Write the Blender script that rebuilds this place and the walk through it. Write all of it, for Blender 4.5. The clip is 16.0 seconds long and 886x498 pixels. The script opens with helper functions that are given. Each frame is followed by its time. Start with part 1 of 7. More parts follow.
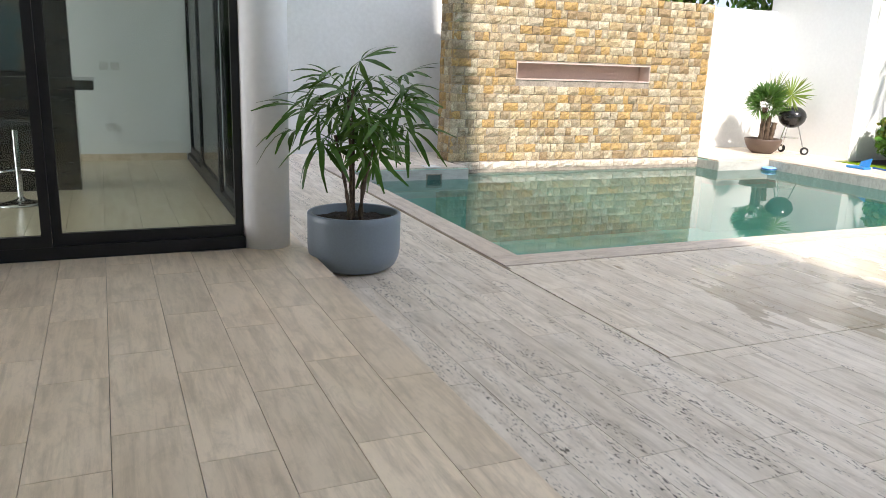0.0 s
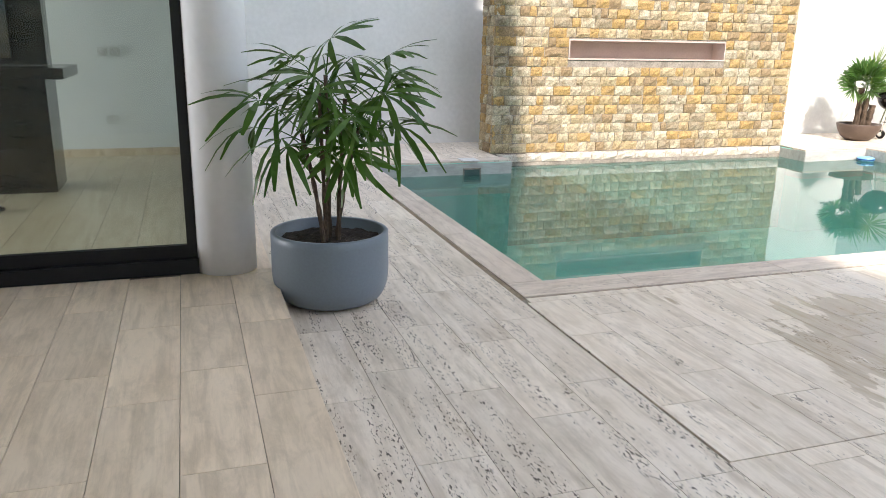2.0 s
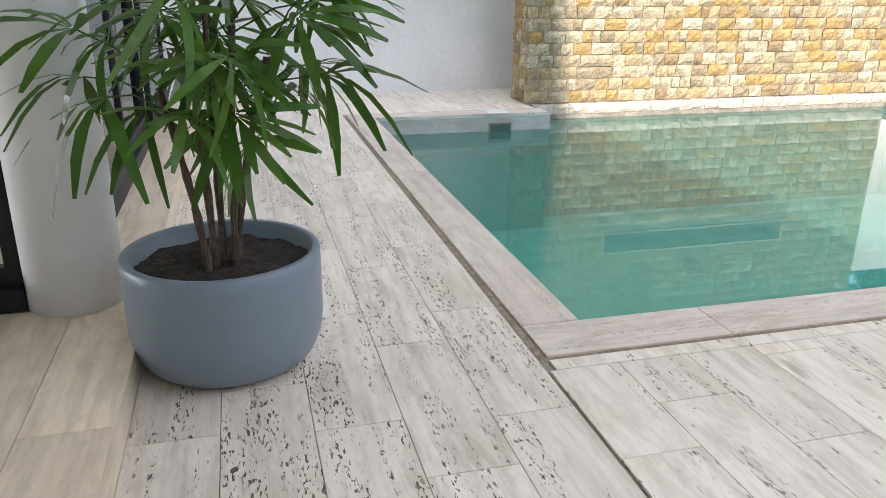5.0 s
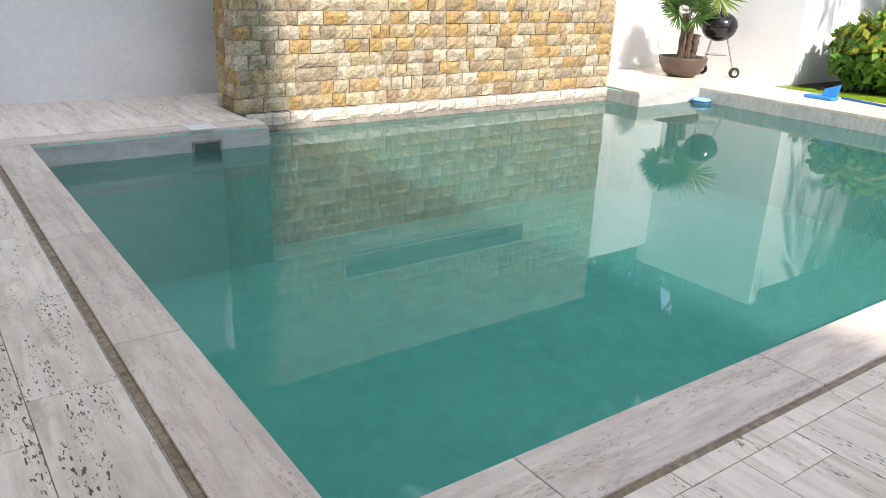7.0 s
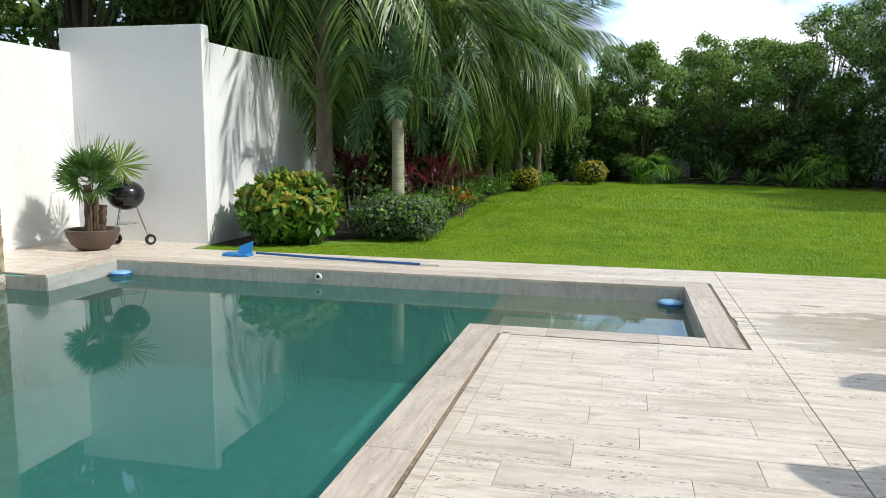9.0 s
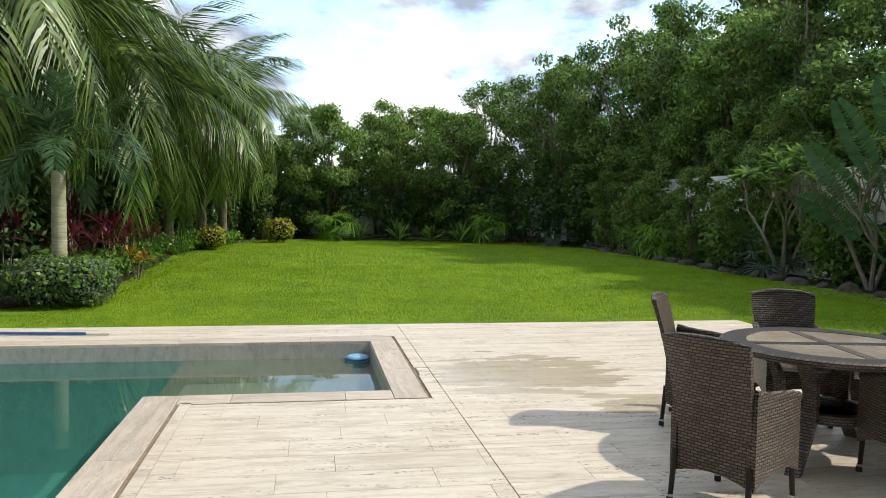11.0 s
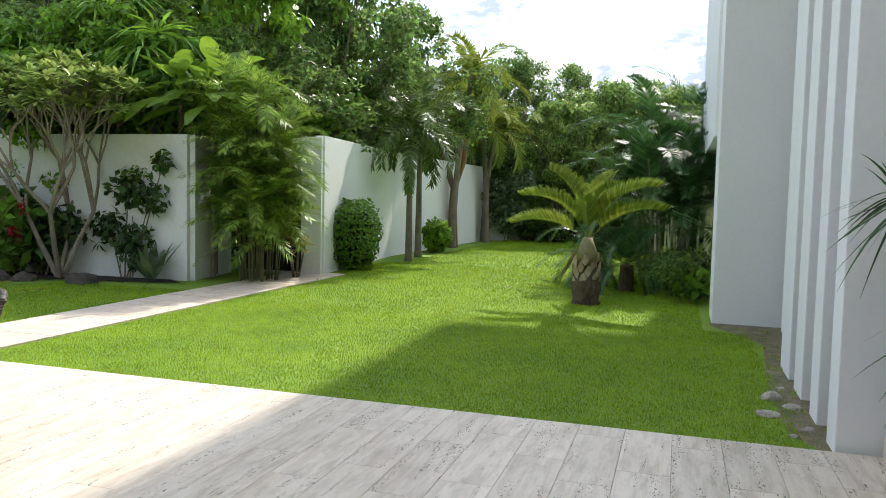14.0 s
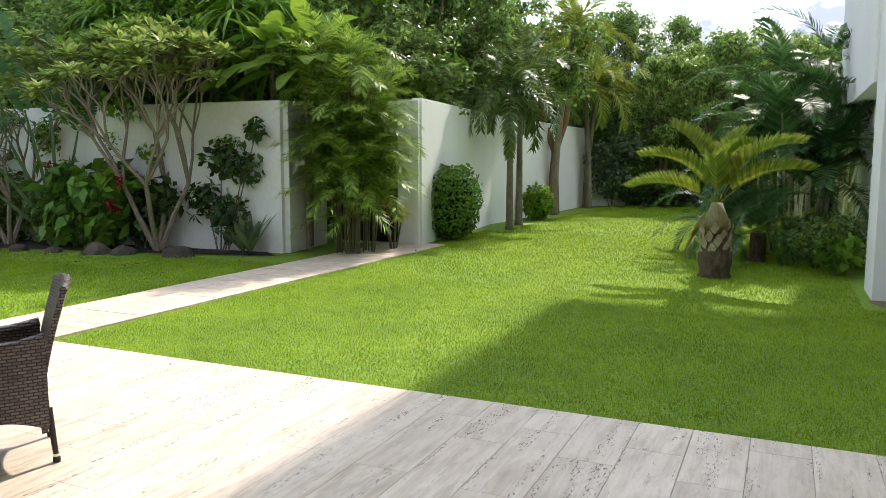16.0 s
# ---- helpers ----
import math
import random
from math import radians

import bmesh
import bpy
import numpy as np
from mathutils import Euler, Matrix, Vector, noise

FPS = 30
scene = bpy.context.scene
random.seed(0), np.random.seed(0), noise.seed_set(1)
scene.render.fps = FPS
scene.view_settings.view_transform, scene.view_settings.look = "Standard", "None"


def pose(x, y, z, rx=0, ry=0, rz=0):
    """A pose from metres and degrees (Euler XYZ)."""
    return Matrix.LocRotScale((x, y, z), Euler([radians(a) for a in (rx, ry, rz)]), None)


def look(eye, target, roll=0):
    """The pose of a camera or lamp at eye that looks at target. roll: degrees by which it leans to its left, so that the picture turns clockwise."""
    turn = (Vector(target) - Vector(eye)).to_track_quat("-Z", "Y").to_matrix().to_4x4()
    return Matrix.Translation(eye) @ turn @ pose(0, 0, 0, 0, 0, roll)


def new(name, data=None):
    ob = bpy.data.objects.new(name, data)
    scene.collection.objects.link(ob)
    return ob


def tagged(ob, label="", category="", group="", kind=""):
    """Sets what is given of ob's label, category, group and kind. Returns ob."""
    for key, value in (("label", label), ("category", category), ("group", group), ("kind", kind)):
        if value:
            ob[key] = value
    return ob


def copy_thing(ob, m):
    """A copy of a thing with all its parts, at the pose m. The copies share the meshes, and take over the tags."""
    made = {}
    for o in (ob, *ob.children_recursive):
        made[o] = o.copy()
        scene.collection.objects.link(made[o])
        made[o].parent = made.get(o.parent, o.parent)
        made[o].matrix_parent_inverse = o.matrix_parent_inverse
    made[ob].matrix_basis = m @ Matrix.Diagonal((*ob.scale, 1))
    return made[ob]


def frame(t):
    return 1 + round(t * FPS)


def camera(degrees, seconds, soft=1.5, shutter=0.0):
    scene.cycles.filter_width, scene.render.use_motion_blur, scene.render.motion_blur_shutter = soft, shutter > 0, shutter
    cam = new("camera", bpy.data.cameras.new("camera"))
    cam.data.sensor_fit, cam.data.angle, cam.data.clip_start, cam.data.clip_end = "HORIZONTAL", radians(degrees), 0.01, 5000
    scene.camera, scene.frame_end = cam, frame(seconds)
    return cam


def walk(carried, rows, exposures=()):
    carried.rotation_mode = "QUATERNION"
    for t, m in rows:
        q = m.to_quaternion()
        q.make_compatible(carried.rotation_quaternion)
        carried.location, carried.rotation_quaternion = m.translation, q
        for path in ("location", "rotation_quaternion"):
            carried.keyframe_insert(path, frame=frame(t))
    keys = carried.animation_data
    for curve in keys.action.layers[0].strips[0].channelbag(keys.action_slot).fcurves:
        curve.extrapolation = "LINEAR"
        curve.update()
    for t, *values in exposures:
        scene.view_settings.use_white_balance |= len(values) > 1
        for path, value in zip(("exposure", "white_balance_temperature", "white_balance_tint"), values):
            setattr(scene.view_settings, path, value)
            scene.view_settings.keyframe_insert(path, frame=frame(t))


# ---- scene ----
cam = camera(60.5, 16.0, 0.7)
PATH = [
    (0, (-0.16, -0.017, 1.745), (0.633, 1.754, 1.26), 2.1),
    (0.5, (0.105, 0.272, 1.679), (0.821, 2.052, 1.114), 0.6),
    (1, (0.393, 0.507, 1.705), (1.06, 2.292, 1.097), 1.0),
    (1.5, (0.624, 0.838, 1.707), (1.263, 2.65, 1.155), 1.9),
    (2, (0.852, 1.096, 1.717), (1.467, 2.923, 1.184), 1.1),
    (2.5, (1.137, 1.295, 1.713), (1.704, 3.119, 1.119), -0.1),
    (3, (1.285, 1.509, 1.674), (1.781, 3.335, 1.028), -0.8),
    (3.2, (1.283, 1.625, 1.673), (1.747, 3.458, 1.021), -0.2),
    (5.5, (1.966, 3.376, 1.469), (2.47, 5.182, 0.775), 1.1),
    (6, (2.042, 3.753, 1.452), (2.634, 5.519, 0.722), 1.3),
    (6.5, (2.139, 4.151, 1.459), (2.993, 5.803, 0.724), 1.7),
    (7, (2.431, 4.394, 1.517), (3.537, 5.909, 0.823), 2.3),
    (7.5, (2.767, 4.509, 1.565), (4.147, 5.82, 0.95), 2.2),
    (8, (2.946, 4.664, 1.589), (4.627, 5.603, 1.048), 1.8),
    (8.5, (3.025, 4.688, 1.597), (4.883, 5.302, 1.183), 1.0),
    (8.7, (3.032, 4.674, 1.625), (4.924, 5.224, 1.279), 0.6),
    (10.8, (3.173, 4.606, 1.62), (5.157, 4.372, 1.511), 0.7),
    (11, (3.175, 4.594, 1.619), (5.142, 4.252, 1.506), 0.9),
    (11.5, (3.171, 4.517, 1.613), (5.068, 3.894, 1.493), 0.9),
    (12, (3.148, 4.428, 1.601), (4.923, 3.516, 1.473), 1.2),
    (12.5, (3.081, 4.303, 1.612), (4.685, 3.116, 1.468), 1.5),
    (13, (3.004, 4.129, 1.615), (4.338, 2.647, 1.459), 2.1),
    (13.5, (2.935, 4.004, 1.642), (3.89, 2.253, 1.493), 2.0),
    (14, (2.954, 3.874, 1.629), (3.545, 1.968, 1.493), 1.3),
    (14.5, (3.148, 3.691, 1.591), (3.538, 1.738, 1.415), 0.9),
    (15, (3.169, 3.510, 1.614), (3.648, 1.583, 1.379), 1.6),
    (15.5, (3.219, 3.291, 1.605), (3.895, 1.423, 1.371), 0.9),
    (16, (3.462, 3.029, 1.600), (4.278, 1.217, 1.373), 0.1),
]
walk(cam, [(t, look(eye, target, roll)) for t, eye, target, roll in PATH],
     [(0.0, 2.3, 6600, 14), (1.5, 2.4, 6550, 14), (3.0, 2.5, 6550, 15), (5.5, 2.6, 6500, 14), (6.0, 2.6, 6450, 14), (7.0, 2.3, 6450, 16), (7.5, 1.95, 6300, 13), (8.0, 1.65, 6150, 10), (8.5, 1.4, 6150, 9), (11.0, 1.4, 6650, 7), (12.5, 1.75, 6400, 4), (13.5, 2.0, 6450, 7), (15.0, 2.2, 6700, 15), (16.0, 2.1, 6750, 13)])

# ---------- world, sun, exposure ----------
SUN = Vector((0.11, 1.12, -1.0)).normalized()   # the way the sunlight goes
world = bpy.data.worlds.new("sky")
scene.world = world
world.use_nodes = True
wn, wl = world.node_tree.nodes, world.node_tree.links
sky = wn.new("ShaderNodeTexSky")
sky.sky_type, sky.sun_disc = "NISHITA", False
sky.sun_elevation = math.asin(-SUN.z)
sky.sun_rotation = math.atan2(-SUN.x, -SUN.y)
sky.air_density, sky.dust_density = 1.0, 0.7
wn["Background"].inputs["Strength"].default_value = 0.15
# broken cumulus over the blue
wtc = wn.new("ShaderNodeTexCoord")
wmap = wn.new("ShaderNodeMapping")
wmap.inputs["Scale"].default_value = (1.0, 1.0, 2.2)
wmap.inputs["Location"].default_value = (0.05, 0.62, 0.2)
wl.new(wtc.outputs["Generated"], wmap.inputs["Vector"])
wno = wn.new("ShaderNodeTexNoise")
wno.inputs["Scale"].default_value, wno.inputs["Detail"].default_value, wno.inputs["Roughness"].default_value = 2.6, 9, 0.58
wl.new(wmap.outputs["Vector"], wno.inputs["Vector"])
wr = wn.new("ShaderNodeValToRGB")
wr.color_ramp.elements[0].position, wr.color_ramp.elements[0].color = 0.40, (0, 0, 0, 1)
wr.color_ramp.elements[1].position, wr.color_ramp.elements[1].color = 0.47, (1, 1, 1, 1)
wl.new(wno.outputs["Fac"], wr.inputs["Fac"])
wno2 = wn.new("ShaderNodeTexNoise")
wno2.inputs["Scale"].default_value, wno2.inputs["Detail"].default_value = 5.0, 6
wl.new(wmap.outputs["Vector"], wno2.inputs["Vector"])
wr2 = wn.new("ShaderNodeValToRGB")
wr2.color_ramp.elements[0].position, wr2.color_ramp.elements[0].color = 0.46, (1.15, 1.35, 1.75, 1)
wr2.color_ramp.elements[1].position, wr2.color_ramp.elements[1].color = 0.60, (3.5, 3.5, 3.5, 1)
wl.new(wno2.outputs["Fac"], wr2.inputs["Fac"])
wmix = wn.new("ShaderNodeMix")
wmix.data_type = "RGBA"
wl.new(wr.outputs["Color"], wmix.inputs["Factor"])
wl.new(sky.outputs["Color"], wmix.inputs["A"])
wl.new(wr2.outputs["Color"], wmix.inputs["B"])
wl.new(wmix.outputs["Result"], wn["Background"].inputs["Color"])

sun = new("sun", bpy.data.lights.new("sun", "SUN"))
sun.data.energy, sun.data.angle, sun.data.color = 1.45, radians(1.4), (1.0, 0.94, 0.84)
sun.matrix_world = look((0, 0, 30), Vector((0, 0, 30)) + SUN)


# ---------- small building helpers ----------
def part(name, bm, material, parent=None, label="", smooth=False):
    me = bpy.data.meshes.new(name)
    bm.to_mesh(me)
    bm.free()
    me.materials.append(material)
    if smooth:
        me.polygons.foreach_set("use_smooth", [True] * len(me.polygons))
    ob = new(name, me)
    ob.parent = parent
    if label:
        ob["label"] = label
    return ob


def mesh_part(name, verts, faces, material, parent=None, label="", smooth=False):
    me = bpy.data.meshes.new(name)
    me.from_pydata([tuple(v) for v in verts], [], faces)
    me.materials.append(material)
    if smooth:
        me.polygons.foreach_set("use_smooth", [True] * len(me.polygons))
    ob = new(name, me)
    ob.parent = parent
    if label:
        ob["label"] = label
    return ob


def thing(name, label, category, group="", m=None, kind=""):
    ob = new(name)
    ob.empty_display_size = 0.1
    if m is not None:
        ob.matrix_basis = m
    return tagged(ob, label, category, group, kind)


def box(bm, x0, x1, y0, y1, z0, z1, bevel=0.0, m=None):
    mm = Matrix.LocRotScale(((x0 + x1) / 2, (y0 + y1) / 2, (z0 + z1) / 2), None, (x1 - x0, y1 - y0, z1 - z0))
    if m is not None:
        mm = m @ mm
    r = bmesh.ops.create_cube(bm, size=1, matrix=mm)
    if bevel:
        es = {e for v in r["verts"] for e in v.link_edges}
        bmesh.ops.bevel(bm, geom=list(es), offset=bevel, segments=2, affect="EDGES", profile=0.5)


def boxes(*bs, bevel=0.0):
    bm = bmesh.new()
    for b in bs:
        box(bm, *b, bevel=bevel)
    return bm


def lathe(bm, profile, n=32, m=None):
    """Turn a profile of (r, z) about z."""
    rings = []
    for r, z in profile:
        ring = []
        for k in range(n):
            a = 2 * math.pi * k / n
            v = Vector((r * math.cos(a), r * math.sin(a), z))
            ring.append(bm.verts.new(m @ v if m is not None else v))
        rings.append(ring)
    for a, b in zip(rings, rings[1:]):
        for k in range(n):
            bm.faces.new((a[k], a[(k + 1) % n], b[(k + 1) % n], b[k]))
    for ring, flip in ((rings[0], True), (rings[-1], False)):
        if (ring[0].co - ring[n // 2].co).length > 1e-4:
            bm.faces.new(ring[::-1] if flip else ring)


def tube(bm, pts, radii, n=8):
    """A round bar along points."""
    pts = [Vector(p) for p in pts]
    if not isinstance(radii, (list, tuple)):
        radii = [radii] * len(pts)
    prev = None
    rings = []
    for i, p in enumerate(pts):
        d = (pts[min(i + 1, len(pts) - 1)] - pts[max(i - 1, 0)]).normalized()
        side = d.cross(Vector((0, 0, 1))) if prev is None else prev - d * prev.dot(d)
        if side.length < 1e-3:
            side = d.cross(Vector((1, 0, 0)))
        side.normalize()
        prev = side
        up = side.cross(d)
        rings.append([bm.verts.new(p + radii[i] * (math.cos(2 * math.pi * k / n) * side + math.sin(2 * math.pi * k / n) * up)) for k in range(n)])
    for a, b in zip(rings, rings[1:]):
        for k in range(n):
            bm.faces.new((a[k], b[k], b[(k + 1) % n], a[(k + 1) % n]))
    bm.faces.new(rings[0])
    bm.faces.new(rings[-1][::-1])


# ---------- materials ----------
def mat(name, base, var=None, rough=0.6, metal=0.0, scale=3.0, fine=40.0, bump=0.15, stretch=(1, 1, 1), rnd=0.0, grain=0.25,
        spec=0.5, dist=0.01, hue=0.0, island=0.0, coat=0.0, trans=0.0):
    m = bpy.data.materials.new(name)
    m.use_nodes = True
    n, l = m.node_tree.nodes, m.node_tree.links
    p = n["Principled BSDF"]
    p.inputs["Roughness"].default_value, p.inputs["Metallic"].default_value = rough, metal
    p.inputs["Specular IOR Level"].default_value = spec
    p.inputs["Coat Weight"].default_value = coat
    geo = n.new("ShaderNodeNewGeometry")
    mp = n.new("ShaderNodeMapping")
    mp.inputs["Scale"].default_value = stretch
    l.new(geo.outputs["Position"], mp.inputs["Vector"])
    info = n.new("ShaderNodeObjectInfo")
    vec = mp.outputs["Vector"]
    if rnd:
        sc = n.new("ShaderNodeVectorMath")
        sc.operation = "SCALE"
        sc.inputs[0].default_value = (37.0, 19.0, 11.0)
        l.new(info.outputs["Random"], sc.inputs["Scale"])
        ad = n.new("ShaderNodeVectorMath")
        l.new(mp.outputs["Vector"], ad.inputs[0])
        l.new(sc.outputs["Vector"], ad.inputs[1])
        vec = ad.outputs["Vector"]
    n1 = n.new("ShaderNodeTexNoise")
    n1.inputs["Scale"].default_value, n1.inputs["Detail"].default_value = scale, 5
    l.new(vec, n1.inputs["Vector"])
    n2 = n.new("ShaderNodeTexNoise")
    n2.inputs["Scale"].default_value, n2.inputs["Detail"].default_value = fine, 4
    l.new(vec, n2.inputs["Vector"])
    mx = n.new("ShaderNodeMix")
    mx.data_type = "RGBA"
    mx.inputs["A"].default_value = (*base, 1)
    mx.inputs["B"].default_value = (*(var or [c * 0.8 for c in base]), 1)
    rmp = n.new("ShaderNodeMapRange")
    rmp.inputs["From Min"].default_value, rmp.inputs["From Max"].default_value = 0.35, 0.65
    l.new(n1.outputs["Fac"], rmp.inputs["Value"])
    l.new(rmp.outputs["Result"], mx.inputs["Factor"])
    hs = n.new("ShaderNodeHueSaturation")
    l.new(mx.outputs["Result"], hs.inputs["Color"])
    gv = n.new("ShaderNodeMapRange")
    gv.inputs["To Min"].default_value, gv.inputs["To Max"].default_value = 1 - grain, 1 + grain
    gv.inputs["From Min"].default_value, gv.inputs["From Max"].default_value = 0.3, 0.7
    l.new(n2.outputs["Fac"], gv.inputs["Value"])
    val = gv.outputs["Result"]
    src = None
    if rnd:
        src, amount = info.outputs["Random"], rnd
    if island:
        src, amount = geo.outputs["Random Per Island"], island
    if src is not None:
        rv = n.new("ShaderNodeMapRange")
        rv.inputs["To Min"].default_value, rv.inputs["To Max"].default_value = 1 - amount, 1 + amount
        l.new(src, rv.inputs["Value"])
        mu = n.new("ShaderNodeMath")
        mu.operation = "MULTIPLY"
        l.new(val, mu.inputs[0])
        l.new(rv.outputs["Result"], mu.inputs[1])
        val = mu.outputs["Value"]
        if hue:
            wn_ = n.new("ShaderNodeTexWhiteNoise")
            wn_.noise_dimensions = "1D"
            l.new(src, wn_.inputs["W"])
            hr = n.new("ShaderNodeMapRange")
            hr.inputs["To Min"].default_value, hr.inputs["To Max"].default_value = 0.5 - hue, 0.5 + hue
            l.new(wn_.outputs["Value"], hr.inputs["Value"])
            l.new(hr.outputs["Result"], hs.inputs["Hue"])
    l.new(val, hs.inputs["Value"])
    l.new(hs.outputs["Color"], p.inputs["Base Color"])
    if bump:
        b = n.new("ShaderNodeBump")
        b.inputs["Strength"].default_value, b.inputs["Distance"].default_value = bump, dist
        l.new(n2.outputs["Fac"], b.inputs["Height"])
        l.new(b.outputs["Normal"], p.inputs["Normal"])
    if trans:
        tr = n.new("ShaderNodeBsdfTranslucent")
        l.new(hs.outputs["Color"], tr.inputs["Color"])
        ms = n.new("ShaderNodeMixShader")
        ms.inputs["Fac"].default_value = trans
        l.new(p.outputs["BSDF"], ms.inputs[1])
        l.new(tr.outputs["BSDF"], ms.inputs[2])
        l.new(ms.outputs["Shader"], n["Material Output"].inputs["Surface"])
    return m


def travertine(name, light, mid, dark, pits, rough, puddles=(), turn=0.0, sparse=0.0, spread_=0.06):
    """Vein-cut travertine: streaks along y (turned by turn), pores in rows, wet patches where water stands."""
    m = bpy.data.materials.new(name)
    m.use_nodes = True
    n, l = m.node_tree.nodes, m.node_tree.links
    p = n["Principled BSDF"]
    geo, info = n.new("ShaderNodeNewGeometry"), n.new("ShaderNodeObjectInfo")
    sc = n.new("ShaderNodeVectorMath")
    sc.operation = "SCALE"
    sc.inputs[0].default_value = (41.0, 17.0, 5.0)
    l.new(info.outputs["Random"], sc.inputs["Scale"])
    ad = n.new("ShaderNodeVectorMath")
    l.new(geo.outputs["Position"], ad.inputs[0])
    l.new(sc.outputs["Vector"], ad.inputs[1])

    def noise_at(stretch, scale, detail, rough_=0.55):
        mp = n.new("ShaderNodeMapping")
        mp.vector_type = "TEXTURE"
        mp.inputs["Rotation"].default_value = (0, 0, turn)
        mp.inputs["Scale"].default_value = tuple(1 / c for c in stretch)
        l.new(ad.outputs["Vector"], mp.inputs["Vector"])
        t = n.new("ShaderNodeTexNoise")
        t.inputs["Scale"].default_value, t.inputs["Detail"].default_value, t.inputs["Roughness"].default_value = scale, detail, rough_
        t.inputs["Distortion"].default_value = 0.4
        l.new(mp.outputs["Vector"], t.inputs["Vector"])
        return t.outputs["Fac"]

    def ramp(value, a, b, lo=0.0, hi=1.0):
        r = n.new("ShaderNodeMapRange")
        r.inputs["From Min"].default_value, r.inputs["From Max"].default_value = a, b
        r.inputs["To Min"].default_value, r.inputs["To Max"].default_value = lo, hi
        l.new(value, r.inputs["Value"])
        return r.outputs["Result"]

    def mixc(fac, a, b):
        x = n.new("ShaderNodeMix")
        x.data_type = "RGBA"
        l.new(fac, x.inputs["Factor"])
        for s, v in (("A", a), ("B", b)):
            if isinstance(v, tuple):
                x.inputs[s].default_value = (*v, 1)
            else:
                l.new(v, x.inputs[s])
        return x.outputs["Result"]

    def mul(a, b):
        x = n.new("ShaderNodeMath")
        x.operation = "MULTIPLY"
        l.new(a, x.inputs[0])
        if isinstance(b, float):
            x.inputs[1].default_value = b
        else:
            l.new(b, x.inputs[1])
        return x.outputs["Value"]

    streak = noise_at((9, 0.8, 4), 2.0, 9, 0.66)
    broad = noise_at((3, 0.8, 2), 1.1, 3)
    finest = noise_at((16, 5, 10), 3.0, 3)
    col = mixc(ramp(broad, 0.3, 0.7), light, mid)
    col = mixc(mul(ramp(streak, 0.47, 0.68), 0.62), col, dark)
    warm = noise_at((9, 0.6, 4), 1.6, 3)
    col = mixc(mul(ramp(warm, 0.56, 0.72), 0.3), col, tuple(c * 0.72 for c in dark))
    hs = n.new("ShaderNodeHueSaturation")
    l.new(col, hs.inputs["Color"])
    v1 = ramp(finest, 0.3, 0.7, 0.97, 1.03)
    v2 = ramp(info.outputs["Random"], 0, 1, 1 - spread_, 1 + spread_)
    l.new(mul(v1, v2), hs.inputs["Value"])
    col = hs.outputs["Color"]
    rough_out = ramp(finest, 0.3, 0.7, rough - 0.02, rough + (0.1 if pits else 0.03))
    height = ramp(finest, 0.3, 0.7, 0.0, 0.05 if pits else 0.01)
    cloud = noise_at((3.6, 1.3, 2), 2.4, 10, 0.74)
    col = mixc(mul(ramp(cloud, 0.47, 0.62), 0.36), col, tuple(c * 0.86 for c in dark))
    if pits:
        pore = noise_at((36, 11, 12), 2.6, 3)
        rows_ = noise_at((8, 0.6, 3), 1.7, 3)
        hole = mul(ramp(pore, 0.575, 0.605), ramp(rows_, 0.49 + sparse, 0.56 + sparse))
        col = mixc(mul(hole, pits), col, (0.05, 0.033, 0.02))
        sub = n.new("ShaderNodeMath")
        sub.operation = "SUBTRACT"
        l.new(height, sub.inputs[0])
        l.new(hole, sub.inputs[1])
        height = sub.outputs["Value"]
        grime = noise_at((5.0, 0.7, 1), 1.4, 7, 0.68)
        col = mixc(mul(ramp(grime, 0.54, 0.70), 0.4), col, (0.29, 0.24, 0.165))
        stain = noise_at((4.2, 1.0, 1), 1.9, 8, 0.7)
        col = mixc(mul(ramp(stain, 0.57, 0.66), 0.4), col, (0.34, 0.255, 0.165))
    if puddles:
        wet = None
        edge = n.new("ShaderNodeTexNoise")
        mp = n.new("ShaderNodeMapping")
        mp.inputs["Scale"].default_value = (3.2, 0.9, 1)
        l.new(geo.outputs["Position"], mp.inputs["Vector"])
        edge.inputs["Scale"].default_value, edge.inputs["Detail"].default_value = 1.3, 6
        l.new(mp.outputs["Vector"], edge.inputs["Vector"])
        for (cx, cy), (rx, ry) in puddles:
            q = n.new("ShaderNodeMapping")
            q.inputs["Location"].default_value = (-cx / rx, -cy / ry, 0)
            q.inputs["Scale"].default_value = (1 / rx, 1 / ry, 0)
            l.new(geo.outputs["Position"], q.inputs["Vector"])
            ln = n.new("ShaderNodeVectorMath")
            ln.operation = "LENGTH"
            l.new(q.outputs["Vector"], ln.inputs[0])
            f = ramp(ln.outputs["Value"], 1.0, 0.2, 0.0, 0.5)
            if wet is None:
                wet = f
            else:
                mxm = n.new("ShaderNodeMath")
                mxm.operation = "MAXIMUM"
                l.new(wet, mxm.inputs[0])
                l.new(f, mxm.inputs[1])
                wet = mxm.outputs["Value"]
        sm = n.new("ShaderNodeMath")
        l.new(wet, sm.inputs[0])
        l.new(edge.outputs["Fac"], sm.inputs[1])
        wet = ramp(sm.outputs["Value"], 0.69, 0.77)
        col = mixc(mul(wet, 0.36), col, (0.36, 0.255, 0.145))
        x = n.new("ShaderNodeMix")
        l.new(wet, x.inputs["Factor"])
        l.new(rough_out, x.inputs["A"])
        x.inputs["B"].default_value = 0.16
        rough_out = x.outputs["Result"]
        x = n.new("ShaderNodeMix")
        l.new(wet, x.inputs["Factor"])
        l.new(height, x.inputs["A"])
        x.inputs["B"].default_value = 0.1
        height = x.outputs["Result"]
